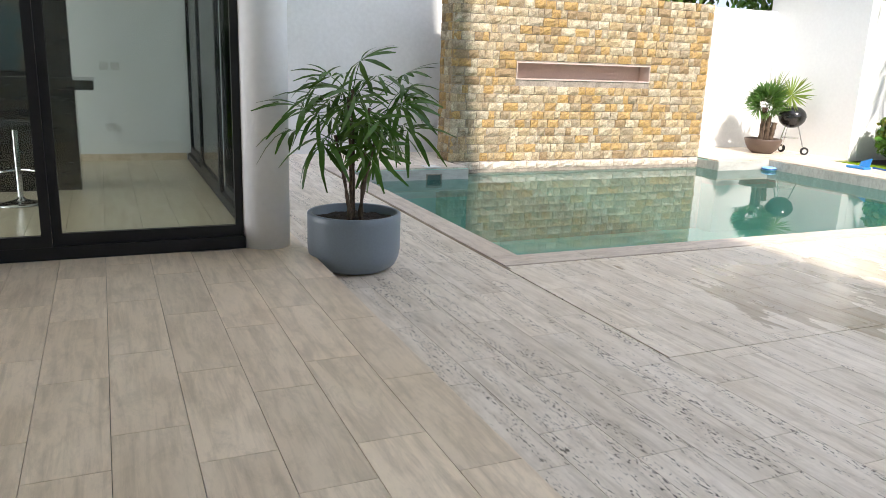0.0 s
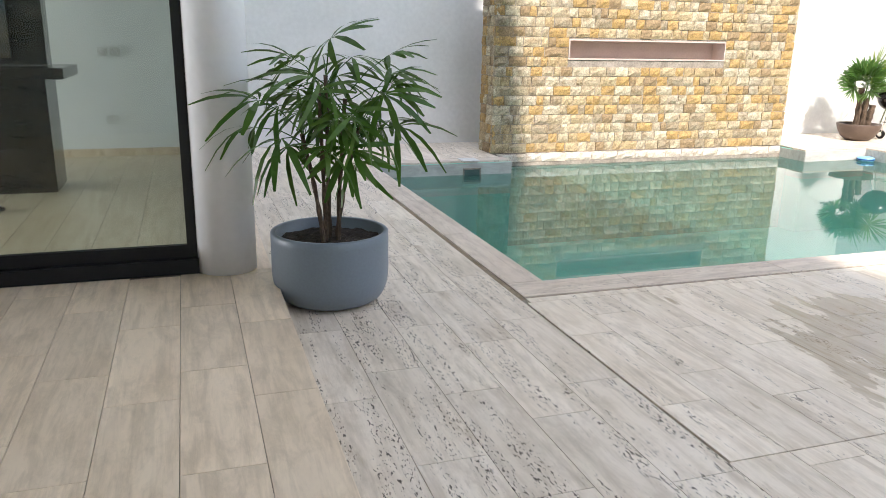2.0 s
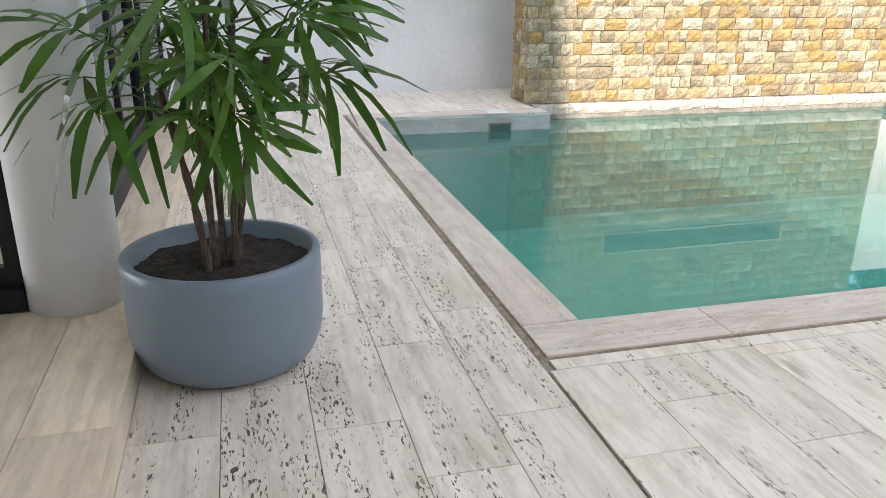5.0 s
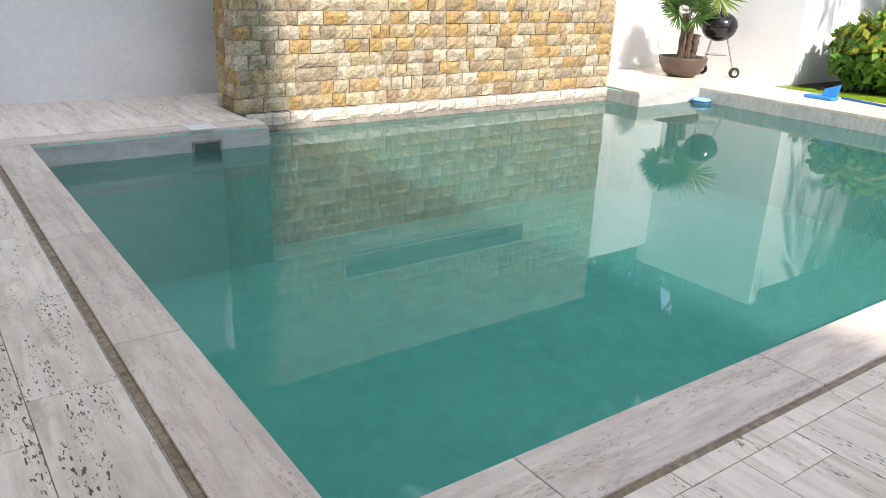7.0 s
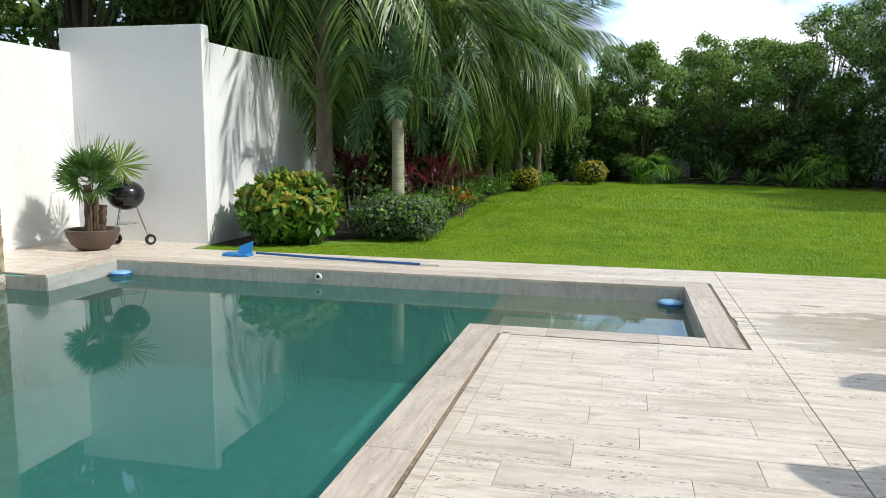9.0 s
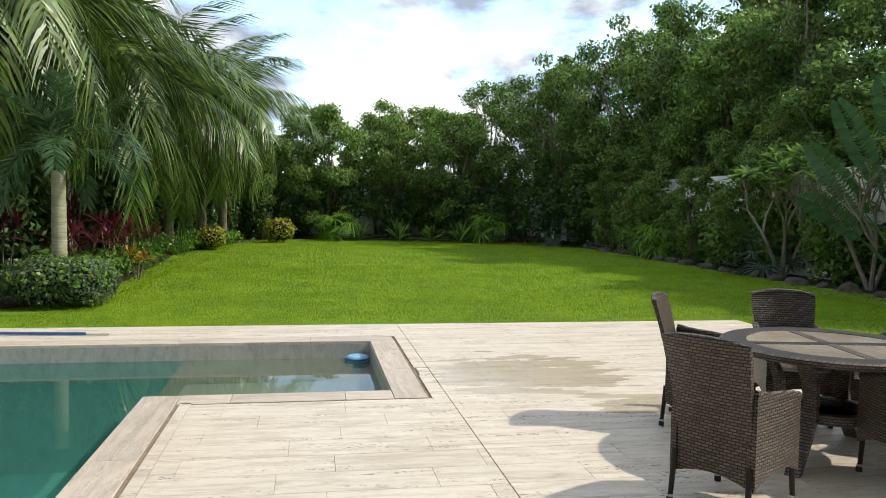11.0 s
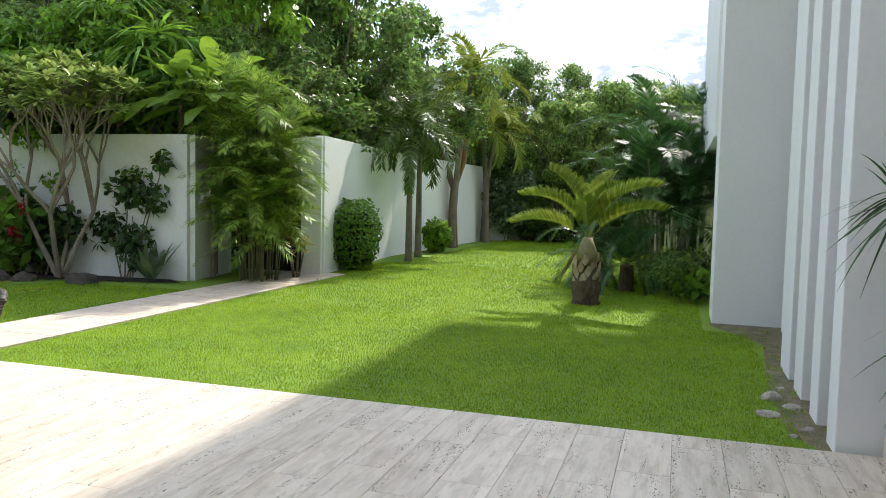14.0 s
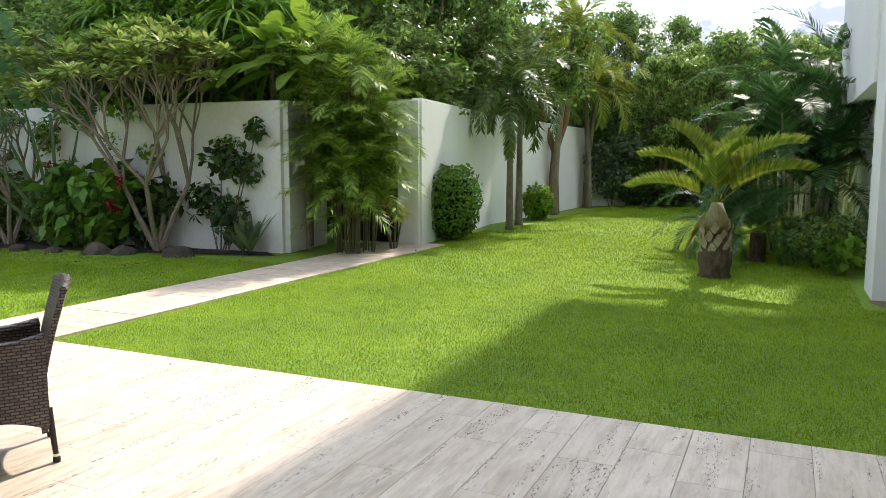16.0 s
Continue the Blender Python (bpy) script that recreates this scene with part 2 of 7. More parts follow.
    l.new(col, p.inputs["Base Color"])
    l.new(rough_out, p.inputs["Roughness"])
    b = n.new("ShaderNodeBump")
    b.inputs["Strength"].default_value, b.inputs["Distance"].default_value = (0.35 if pits else 0.04), 0.004
    l.new(height, b.inputs["Height"])
    l.new(b.outputs["Normal"], p.inputs["Normal"])
    return m


def clear(name, tint, rough=0.0, ior=1.45, ripple=0.0, murk=None):
    """A pane or a water surface: tinted clear with mirror gloss by Fresnel."""
    m = bpy.data.materials.new(name)
    m.use_nodes = True
    n, l = m.node_tree.nodes, m.node_tree.links
    n.remove(n["Principled BSDF"])
    tr, gl, fr, mx = (n.new("ShaderNode" + k) for k in ("BsdfTransparent", "BsdfGlossy", "Fresnel", "MixShader"))
    tr.inputs["Color"].default_value = (*tint, 1)
    gl.inputs["Roughness"].default_value = rough
    fr.inputs["IOR"].default_value = ior
    l.new(fr.outputs["Fac"], mx.inputs["Fac"])
    body = tr.outputs["BSDF"]
    if murk:
        df, mm = n.new("ShaderNodeBsdfDiffuse"), n.new("ShaderNodeMixShader")
        df.inputs["Color"].default_value = (*murk[:3], 1)
        mm.inputs["Fac"].default_value = murk[3]
        l.new(body, mm.inputs[1])
        l.new(df.outputs["BSDF"], mm.inputs[2])
        body = mm.outputs["Shader"]
    l.new(body, mx.inputs[1])
    l.new(gl.outputs["BSDF"], mx.inputs[2])
    l.new(mx.outputs["Shader"], n["Material Output"].inputs["Surface"])
    if ripple:
        geo, t, b = n.new("ShaderNodeNewGeometry"), n.new("ShaderNodeTexNoise"), n.new("ShaderNodeBump")
        t.inputs["Scale"].default_value, t.inputs["Detail"].default_value = 3.0, 2
        l.new(geo.outputs["Position"], t.inputs["Vector"])
        b.inputs["Strength"].default_value, b.inputs["Distance"].default_value = ripple, 0.01
        l.new(t.outputs["Fac"], b.inputs["Height"])
        for node in (gl, fr):
            l.new(b.outputs["Normal"], node.inputs["Normal"])
    return m


PITTED = travertine("deeply_pitted_travertine", (0.78, 0.70, 0.60), (0.70, 0.61, 0.50), (0.50, 0.41, 0.31), 0.95, 0.42)
DECK = travertine("pitted_travertine", (0.80, 0.715, 0.61), (0.73, 0.635, 0.52), (0.52, 0.42, 0.31), 0.8, 0.38, sparse=0.06,
                  puddles=(((10.3, 2.5), (1.3, 1.5)), ((4.9, 4.2), (1.1, 1.4)), ((6.0, 4.7), (0.8, 0.6)), ((9.0, 1.8), (0.5, 0.9))))
TERRACE = travertine("honed_travertine", (0.80, 0.66, 0.50), (0.70, 0.56, 0.41), (0.47, 0.365, 0.25), 0.0, 0.30, spread_=0.09)
COPE = travertine("coping_travertine", (0.70, 0.61, 0.51), (0.60, 0.505, 0.42), (0.42, 0.33, 0.27), 0.35, 0.45)
COPE_X = travertine("coping_travertine_crosswise", (0.70, 0.61, 0.51), (0.60, 0.505, 0.42), (0.42, 0.33, 0.27), 0.35, 0.45, turn=math.pi / 2)
JOINT = mat("joint_grout", (0.33, 0.29, 0.235), (0.27, 0.23, 0.19), 0.9, scale=6)
GROOVE = mat("dirty_groove", (0.21, 0.155, 0.10), (0.30, 0.235, 0.16), 0.95, scale=3, fine=30, grain=0.35)
MORTAR = mat("mortar", (0.20, 0.17, 0.14), (0.30, 0.26, 0.22), 0.9, scale=6)
PLASTER = mat("white_plaster", (0.84, 0.84, 0.84), (0.80, 0.805, 0.81), 0.75, scale=0.6, fine=18, bump=0.12, grain=0.02)
OLD_PLASTER = mat("weathered_plaster", (0.81, 0.81, 0.80), (0.74, 0.74, 0.72), 0.8, scale=0.9, fine=14, bump=0.15, grain=0.04)
NICHE = mat("pink_plaster", (0.52, 0.41, 0.36), (0.47, 0.37, 0.33), 0.8, scale=3, grain=0.05)
POOL = mat("pool_render", (0.20, 0.56, 0.48), (0.16, 0.50, 0.435), 0.8, scale=0.5, fine=6, bump=0.0, grain=0.08)
POOL_SHALLOW = mat("pool_shelf_render", (0.50, 0.52, 0.42), (0.43, 0.46, 0.38), 0.8, scale=0.8, fine=8, bump=0.0, grain=0.08)
WATER_SHALLOW = clear("shallow_water", (0.80, 0.93, 0.88), 0.0, 1.33, 0.035, (0.30, 0.33, 0.24, 0.34))
WATER = clear("water", (0.62, 0.88, 0.82), 0.0, 1.38, 0.008, (0.135, 0.40, 0.335, 0.22))
GLASS = clear("glass", (0.72, 0.78, 0.76), 0.0, 1.5)
BLACK = mat("black_aluminium", (0.012, 0.012, 0.013), (0.016, 0.016, 0.017), 0.5, scale=4, bump=0.03, grain=0.1, spec=0.25)
SOIL = mat("soil", (0.02, 0.013, 0.009), (0.045, 0.03, 0.02), 1.0, scale=14, fine=90, bump=0.8, grain=0.5, dist=0.02)
GRASS = mat("lawn", (0.19, 0.31, 0.02), (0.13, 0.24, 0.016), 0.9, scale=0.7, fine=30, bump=0.5, grain=0.35, dist=0.02)
BLADE = mat("grass_blade", (0.31, 0.435, 0.018), (0.215, 0.34, 0.015), 0.75, scale=0.9, fine=5, bump=0, grain=0.2, island=0.3, trans=0.35, spec=0.12)

# ---------- ground ----------
def ground_sheet(name, rects, z, material, **tags):
    v, f = [], []
    for x0, x1, y0, y1 in rects:
        k = len(v)
        v += [(x0, y0, z), (x1, y0, z), (x1, y1, z), (x0, y1, z)]
        f.append((k, k + 1, k + 2, k + 3))
    return tagged(mesh_part(name, v, f, material), kind="structure", **tags)


PX0, PX1, PY0, PY1 = 3.27, 12.19, 5.96, 11.46      # inner edge of the pool
SX0, SY0 = 9.73, 3.89                              # shallow shelf
STX0, STX1, STY = 5.31, 10.90, 12.08               # stone wall face
DX1, DY0 = 13.44, -1.632                           # deck edges on the lawn
UX = 1.335                                         # edge of the raised terrace
NWALL = 13.50
ground_sheet("ground", [(-600, 3.0, -600, 600), (12.5, 600, -600, 600), (3.0, 12.5, -600, 3.6), (3.0, 12.5, 12.4, 600)], -0.035, GRASS,
             label="green lawn of short grass with soft shade", category="lawn")

# deck bed, which is also the ground round the pool basin
bed = boxes((UX, 3.0, DY0, NWALL, -0.3, -0.014), (3.0, DX1, DY0, SY0 - 0.3, -0.3, -0.014), (3.0, SX0 - 0.3, SY0 - 0.3, PY0 - 0.3, -0.3, -0.014),
            (PX1 + 0.3, DX1, SY0 - 0.3, NWALL, -0.3, -0.014), (3.0, PX1 + 0.3, 12.62, NWALL, -0.3, -0.014),
            (3.0, STX0, PY1 + 0.3, 12.62, -0.3, -0.014), (STX1, PX1 + 0.3, PY1 + 0.3, 12.62, -0.3, -0.014), (DX1, 14.03, 11.12, NWALL, -0.3, -0.014))
floor = tagged(part("floor", bed, JOINT), "pale pitted travertine pool deck with wet patches", "floor", kind="structure")

# ---------- pool ----------
ZW = -0.20                                          # water level
ZD, ZS = -1.45, -0.48                               # deep floor and shelf
basin = boxes((PX0 - 0.3, PX1 + 0.3, SY0 - 0.3, 12.62, ZD - 0.2, ZD),
              (PX0 - 0.3, PX0, PY0 - 0.3, PY1 + 0.3, ZD, -0.03), (PX1, PX1 + 0.3, SY0 - 0.3, PY1 + 0.3, ZD, -0.03),
              (PX0, SX0 - 0.3, PY0 - 0.3, PY0, ZD, -0.03), (SX0 - 0.3, SX0, SY0 - 0.3, PY0, ZD, -0.03), (SX0, PX1, SY0 - 0.3, SY0, ZD, -0.03),
              (PX0, 5.385, PY1, PY1 + 0.3, ZD, -0.03), (10.86, PX1, PY1, PY1 + 0.3, ZD, -0.03),
              (5.085, 5.385, PY1 + 0.3, 12.62, ZD, -0.03), (10.86, 11.16, PY1 + 0.3, 12.62, ZD, -0.03))
pool = tagged(part("pool_basin", basin, POOL), "rendered swimming pool basin with green-blue water", "swimming pool", kind="structure")
part("shelf", boxes((SX0, PX1, SY0, PY0 + 0.05, ZD, ZS)), POOL_SHALLOW, pool, "pale shallow sun shelf")
for k in range(2):
    part("step", boxes((SX0 + 0.02, PX1, PY0 + 0.05 + 0.35 * k, PY0 + 0.40 + 0.35 * k, ZD, ZS - 0.22 * (k + 1)), bevel=0.01), POOL_SHALLOW, pool)
part("stone_shelf", boxes((5.385, 10.86, 11.86, 12.12, ZD, -0.215), bevel=0.012), COPE, pool, "travertine shelf just under water")
# travertine band round the waterline
BAND = travertine("waterline_travertine", (0.49, 0.48, 0.45), (0.41, 0.41, 0.39), (0.30, 0.28, 0.25), 0.0, 0.4, turn=math.pi / 2)
for b in ((PX0, 5.388, PY1 - 0.012, PY1 + 0.02, -0.5, -0.032), (10.857, PX1, PY1 - 0.012, PY1 + 0.02, -0.5, -0.032),
          (PX1 - 0.012, PX1 + 0.02, SY0, PY1, -0.44, -0.032), (PX0 - 0.02, PX0 + 0.012, PY0, PY1, -0.5, -0.032),
          (5.375, 5.397, PY1, 12.1, -0.5, -0.032), (10.85, 10.872, PY1, 12.1, -0.5, -0.032), (SX0, PX1, SY0 - 0.02, SY0 + 0.012, -0.44, -0.032)):
    part("waterline_band", boxes(b), BAND, pool)
sv = [(SX0 - 0.01, SY0 - 0.01), (PX1 + 0.01, SY0 - 0.01), (PX1 + 0.01, PY0 + 0.05), (SX0 - 0.01, PY0 + 0.05)]
tagged(mesh_part("water_shallow", [(x, y, ZW) for x, y in sv], [(0, 1, 2, 3)], WATER_SHALLOW), "clear shallow water over the pale shelf", "water", kind="structure")
v = [(PX0 - 0.01, PY0 - 0.01), (SX0 - 0.01, PY0 - 0.01), (SX0 - 0.01, PY0 + 0.05), (PX1 + 0.01, PY0 + 0.05), (PX1 + 0.01, PY1 + 0.01), (10.87, PY1 + 0.01),
     (10.87, 12.13), (5.37, 12.13), (5.37, PY1 + 0.01), (PX0 - 0.01, PY1 + 0.01)]
tagged(mesh_part("water", [(x, y, ZW) for x, y in v], [tuple(range(len(v)))], WATER), "still green-blue pool water with sharp reflections", "water", kind="structure")

# coping stones
coping = tagged(part("trim", boxes((PX0 - 0.29, PX0 - 0.02, PY0, PY1, -0.034, -0.030)), MORTAR), "pale travertine coping round the pool", "coping", kind="structure")


def cope(x0, x1, y0, y1, along, cuts):
    last = None
    lo, hi = (x0, x1) if along == "x" else (y0, y1)
    cs = [lo] + [c for c in sorted(cuts) if lo + 0.05 < c < hi - 0.05] + [hi]
    for a, b in zip(cs, cs[1:]):
        g = 0.0015
        bb = (a + g, b - g, y0, y1) if along == "x" else (x0, x1, a + g, b - g)
        part("coping_stone", boxes((*bb, -0.030, 0.0), bevel=0.004), COPE_X if along == "x" else COPE, coping)


CW = 0.28
cope(PX0 - CW, PX0 + 0.006, PY0 + 0.006, PY1 + 0.02, "y", (7.45, 8.95, 10.48))
cope(PX0 - CW, SX0 + 0.006, PY0 - CW - 0.02, PY0 + 0.003, "x", (3.90, 5.29, 6.79, 8.12))
cope(SX0 - CW, SX0 + 0.006, SY0 + 0.006, PY0 - CW - 0.024, "y", (5.24, 4.3))
cope(SX0 - CW, PX1, SY0 - CW, SY0 + 0.003, "x", (10.6, 11.6))
cope(PX1 - 0.006, PX1 + 0.30, SY0 - CW, PY1, "y", (4.6, 6.1, 7.6, 9.1, 10.6))
cope(PX0 - CW, 5.39, PY1 + 0.024, PY1 + 0.30, "x", (4.2,))
cope(10.855, PX1 + 0.30, PY1 + 0.004, PY1 + 0.30, "x", (11.6,))

# ---------- garden and boundary walls ----------
def wall(name, x0, x1, y0, y1, z1, material=PLASTER, label="white rendered boundary wall", z0=-0.3):
    return tagged(part(name, boxes((x0, x1, y0, y1, z0, z1), bevel=0.008), material), label, "wall", kind="structure")


wall("wall_north", -9.0, 14.03, NWALL, NWALL + 0.2, 3.06, OLD_PLASTER, "white rendered wall with faint stains")
wall("wall_side", 14.03, 14.25, 11.12, NWALL + 0.2, 3.45, PLASTER)
wall("wall_garden_north", 14.254, 46, 11.12, 11.34, 3.2, PLASTER)


def wall_run(name, pts, z1, material, label):
    """A wall 0.2 m thick along a line of points in plan."""
    bm = bmesh.new()
    for (ax, ay), (bx, by) in zip(pts, pts[1:]):
        d = Vector((bx - ax, by - ay, 0))
        m = Matrix.Translation((ax, ay, 0)) @ Matrix.Rotation(math.atan2(d.y, d.x), 4, "Z")
        box(bm, 0, d.length, -0.1, 0.1, -0.3, z1, 0.008, m)
    return tagged(part(name, bm, material), label, "wall", kind="structure")


wall_run("wall_south", [(46, -8.0), (30, -8.0), (18, -7.9), (11.66, -8.25), (11.95, -9.9)], 2.68, OLD_PLASTER, "white garden wall with green damp stains")
wall_run("wall_gate_pier", [(10.03, -10.42), (10.42, -10.30)], 2.80, PLASTER, "white gate pier")
wall_run("wall_southeast", [(10.10, -10.46), (10.66, -15.8), (10.4, -25.0)], 2.84, PLASTER, "white garden wall in sun")
wall_run("wall_far", [(10.4, -25.1), (1.8, -33.0), (-12, -33)], 1.2, OLD_PLASTER, "low white wall at the far end")
wall_run("wall_east", [(46, 11.3), (46, -8.1)], 2.6, OLD_PLASTER, "white wall behind the trees")
gate = thing("garden_gate", "black metal gate in the white wall", "gate", m=pose(0, 0, 0))
part("gate_leaf", boxes((10.44, 11.94, -10.32, -10.27, 0.02, 2.1)), BLACK, gate)
wall_run("wall_gate_lintel", [(10.42, -10.42), (11.95, -10.42)], 2.78, PLASTER, "white wall over the gate")

# ---------- stone feature wall ----------
STH, NX0, NX1, NZ0, NZ1 = 2.96, 6.56, 9.48, 1.44, 1.75
core = boxes((STX0 + 0.03, STX1 - 0.03, STY + 0.36, 12.66, -0.3, STH - 0.02), (STX0 + 0.03, NX0, STY + 0.03, STY + 0.36, -0.3, STH - 0.02),
             (NX1, STX1 - 0.03, STY + 0.03, STY + 0.36, -0.3, STH - 0.02), (NX0, NX1, STY + 0.03, STY + 0.36, -0.3, NZ0), (NX0, NX1, STY + 0.03, STY + 0.36, NZ1, STH - 0.02))
stone_wall = tagged(part("wall_stone", core, MORTAR), "split-face wall of ochre, tan and grey stones with a niche", "stone wall", kind="structure")
part("niche_lining", boxes((NX0, NX1, STY + 0.33, STY + 0.356, NZ0, NZ1), (NX0, NX1, STY + 0.012, STY + 0.33, NZ0, NZ0 + 0.02), (NX0, NX1, STY + 0.012, STY + 0.33, NZ1 - 0.02, NZ1),
                           (NX0, NX0 + 0.02, STY + 0.012, STY + 0.33, NZ0 + 0.02, NZ1 - 0.02), (NX1 - 0.02, NX1, STY + 0.012, STY + 0.33, NZ0 + 0.02, NZ1 - 0.02)), NICHE, stone_wall, "pink plastered niche")

# ---------- house ----------
ZT = 0.14
UX2 = 1.61
terrace_bed = boxes((-9, UX2, -1.62, 1.0, -0.3, ZT - 0.014), (-9, UX, 1.0, 6.2, -0.3, ZT - 0.014), (-9, 1.02, 6.2, 12.2, -0.3, ZT - 0.014), (1.02, UX, 6.2, 12.2, -0.3, ZT - 0.014))
terrace = tagged(part("floor_terrace", terrace_bed, JOINT), "raised terrace of honed beige travertine planks", "floor", kind="structure")
part("riser", boxes((UX2, UX2 + 0.012, -1.62, 1.0, -0.012, ZT - 0.002)), TERRACE, terrace)
part("riser", boxes((UX, UX + 0.012, 1.0, 12.2, -0.012, ZT - 0.002)), TERRACE, terrace)
HY = 6.38                                            # glazed front of the living room
column = bmesh.new()
lathe(column, [(0.20, ZT), (0.20, 4.0)], 40)
col_ob = tagged(part("column", column, PLASTER, smooth=False), "round white rendered column", "column", kind="structure")
col_ob.location = (1.05, 6.42, 0)
for p_ in col_ob.data.polygons:
    p_.use_smooth = abs(p_.normal.z) < 0.5

# glazing: front (facing the terrace) and side (facing the pool)
def glazed(name, m, spans, z1, label):
    w = tagged(part(name, boxes((0, spans[-1], -0.05, 0.05, ZT, ZT + 0.10), (0, spans[-1], -0.05, 0.05, z1 - 0.1, z1)), BLACK), label, "sliding door", kind="structure")
    w.matrix_basis = m
    for i, (a, b) in enumerate(zip(spans, spans[1:])):
        off = 0.03 if i % 2 else -0.025
        fr = boxes((a, a + 0.07, off - 0.024, off + 0.024, ZT + 0.102, z1 - 0.102), (b - 0.07, b, off - 0.024, off + 0.024, ZT + 0.102, z1 - 0.102),
                   (a + 0.07, b - 0.07, off - 0.024, off + 0.024, ZT + 0.102, ZT + 0.19), (a + 0.07, b - 0.07, off - 0.024, off + 0.024, z1 - 0.19, z1 - 0.102))
        sash = part("sash", fr, BLACK, w, "black aluminium sash")
        g = part("pane", boxes((a + 0.06, b - 0.06, off - 0.004, off + 0.004, ZT + 0.18, z1 - 0.18)), GLASS, sash)
        g.visible_shadow = False
    return w


glazed("door_1", pose(0.86, HY, 0, 0, 0, 180), [0, 1.45, 2.9, 4.35, 5.8], 2.9, "black framed sliding glass doors")
glazed("door_2", pose(1.0, 6.75, 0, 0, 0, 90), [0, 1.75, 3.5, 5.25], 2.9, "black framed glass doors towards the pool")
wall("wall_room_back", -9.0, 1.1, 12.0, 12.2, 2.95, PLASTER, "white interior wall", ZT - 0.02)
wall("wall_house_west", -9.2, -9.0, -20, 7.0, 10.0, PLASTER, "white house wall")
wall("wall_house_west_sill", -9.2, -9.0, 7.004, 11.5, 0.5, PLASTER, "white wall under the unseen west opening")
wall("wall_house_west_head", -9.2, -9.0, 7.004, 11.5, 10.0, PLASTER, "white wall over the unseen west opening", 2.9)
wall("wall_house_west_end", -9.2, -9.0, 11.504, 13.9, 10.0, PLASTER, "white house wall")
# added fill lamp in the unseen west opening, to brighten the room
west = new("room_fill", bpy.data.lights.new("room_fill", "AREA"))
west.data.shape, west.data.size, west.data.size_y, west.data.energy, west.data.color = "RECTANGLE", 4.4, 2.3, 150, (0.93, 0.97, 1.0)
west.matrix_world = look((-8.98, 9.25, 1.7), (0, 9.25, 1.2))
wall("wall_front_left", -9.0, -4.94, HY - 0.1, HY + 0.05, 2.95, PLASTER, "white house wall", ZT - 0.02)
tagged(part("ceiling", boxes((-9, 1.3, HY - 0.1, 12.2, 2.96, 3.25)), PLASTER), "white ceiling of the living room", "ceiling", kind="structure")
wall("wall_upper_floor", -9.0, 1.3, HY - 0.1, 12.2, 10.0, PLASTER, "white upper storey of the house", 3.26)
# unseen slab; its overhang is added to shade the terrace, deck and lawn edge
tagged(part("roof", boxes((-9.2, 4.75, -17.1, 8.6, 10.01, 10.35)), PLASTER), "unseen white roof slab, its overhang sized to cast the house shade", "roof", kind="structure")
part("baseboard", boxes((-4.8, 0.94, 11.985, 11.998, ZT, ZT + 0.1)), TERRACE, bpy.data.objects["wall_room_back"])

# blades of the south wing
for k, (y, d) in enumerate(((-1.68, 0.29), (-2.38, 0.33), (-3.15, 0.44), (-3.92, 0.62))):
    wall(f"wall_fin_{k + 1}", -2.0 if k else -9.0, 1.90, y - d, y, 6.2, PLASTER, "tall white rendered fin wall")
wall("wall_wing", -9.0, 2.47, -8.2, -7.22, 10.0, PLASTER, "white rendered wing of the house")
wall("wall_wing_back", -9.0, 2.2, -14.0, -8.204, 2.615, PLASTER, "white rendered wing of the house")
wall("wall_wing_upper", -9.0, 2.51, -15.6, -8.204, 10.0, PLASTER, "white upper volume of the wing", 2.62)
wall("wall_recess", -1.9, 1.62, -6.9, -6.75, 6.2, PLASTER, "white recessed wall")

# garden path
PAX0, PAX1 = 9.56, 10.74
path = tagged(part("path", boxes((PAX0 - 0.005, PAX1 + 0.005, -10.6, DY0 - 0.01, -0.2, -0.036)), JOINT), "travertine slab path across the lawn", "path", kind="structure")

# ---------- more materials ----------
def wicker(name, base, dark):
    m = bpy.data.materials.new(name)
    m.use_nodes = True
    n, l = m.node_tree.nodes, m.node_tree.links
    p = n["Principled BSDF"]
    tc, sx, add, cb = n.new("ShaderNodeTexCoord"), n.new("ShaderNodeSeparateXYZ"), n.new("ShaderNodeMath"), n.new("ShaderNodeCombineXYZ")
    l.new(tc.outputs["Object"], sx.inputs[0])
    l.new(sx.outputs["X"], add.inputs[0])
    l.new(sx.outputs["Y"], add.inputs[1])
    l.new(add.outputs[0], cb.inputs["X"])
    l.new(sx.outputs["Z"], cb.inputs["Y"])
    b = n.new("ShaderNodeTexBrick")
    b.inputs["Color1"].default_value, b.inputs["Color2"].default_value, b.inputs["Mortar"].default_value = (*base, 1), (*[c * 0.5 for c in base], 1), (*dark, 1)
    b.inputs["Scale"].default_value, b.inputs["Brick Width"].default_value, b.inputs["Row Height"].default_value = 1.0, 0.042, 0.0175
    b.inputs["Mortar Size"].default_value, b.inputs["Mortar Smooth"].default_value = 0.0042, 0.6
    l.new(cb.outputs[0], b.inputs["Vector"])
    l.new(b.outputs["Color"], p.inputs["Base Color"])
    p.inputs["Roughness"].default_value = 0.42
    bp = n.new("ShaderNodeBump")
    bp.inputs["Strength"].default_value, bp.inputs["Distance"].default_value, bp.invert = 0.9, 0.006, True
    l.new(b.outputs["Fac"], bp.inputs["Height"])
    l.new(bp.outputs["Normal"], p.inputs["Normal"])
    return m


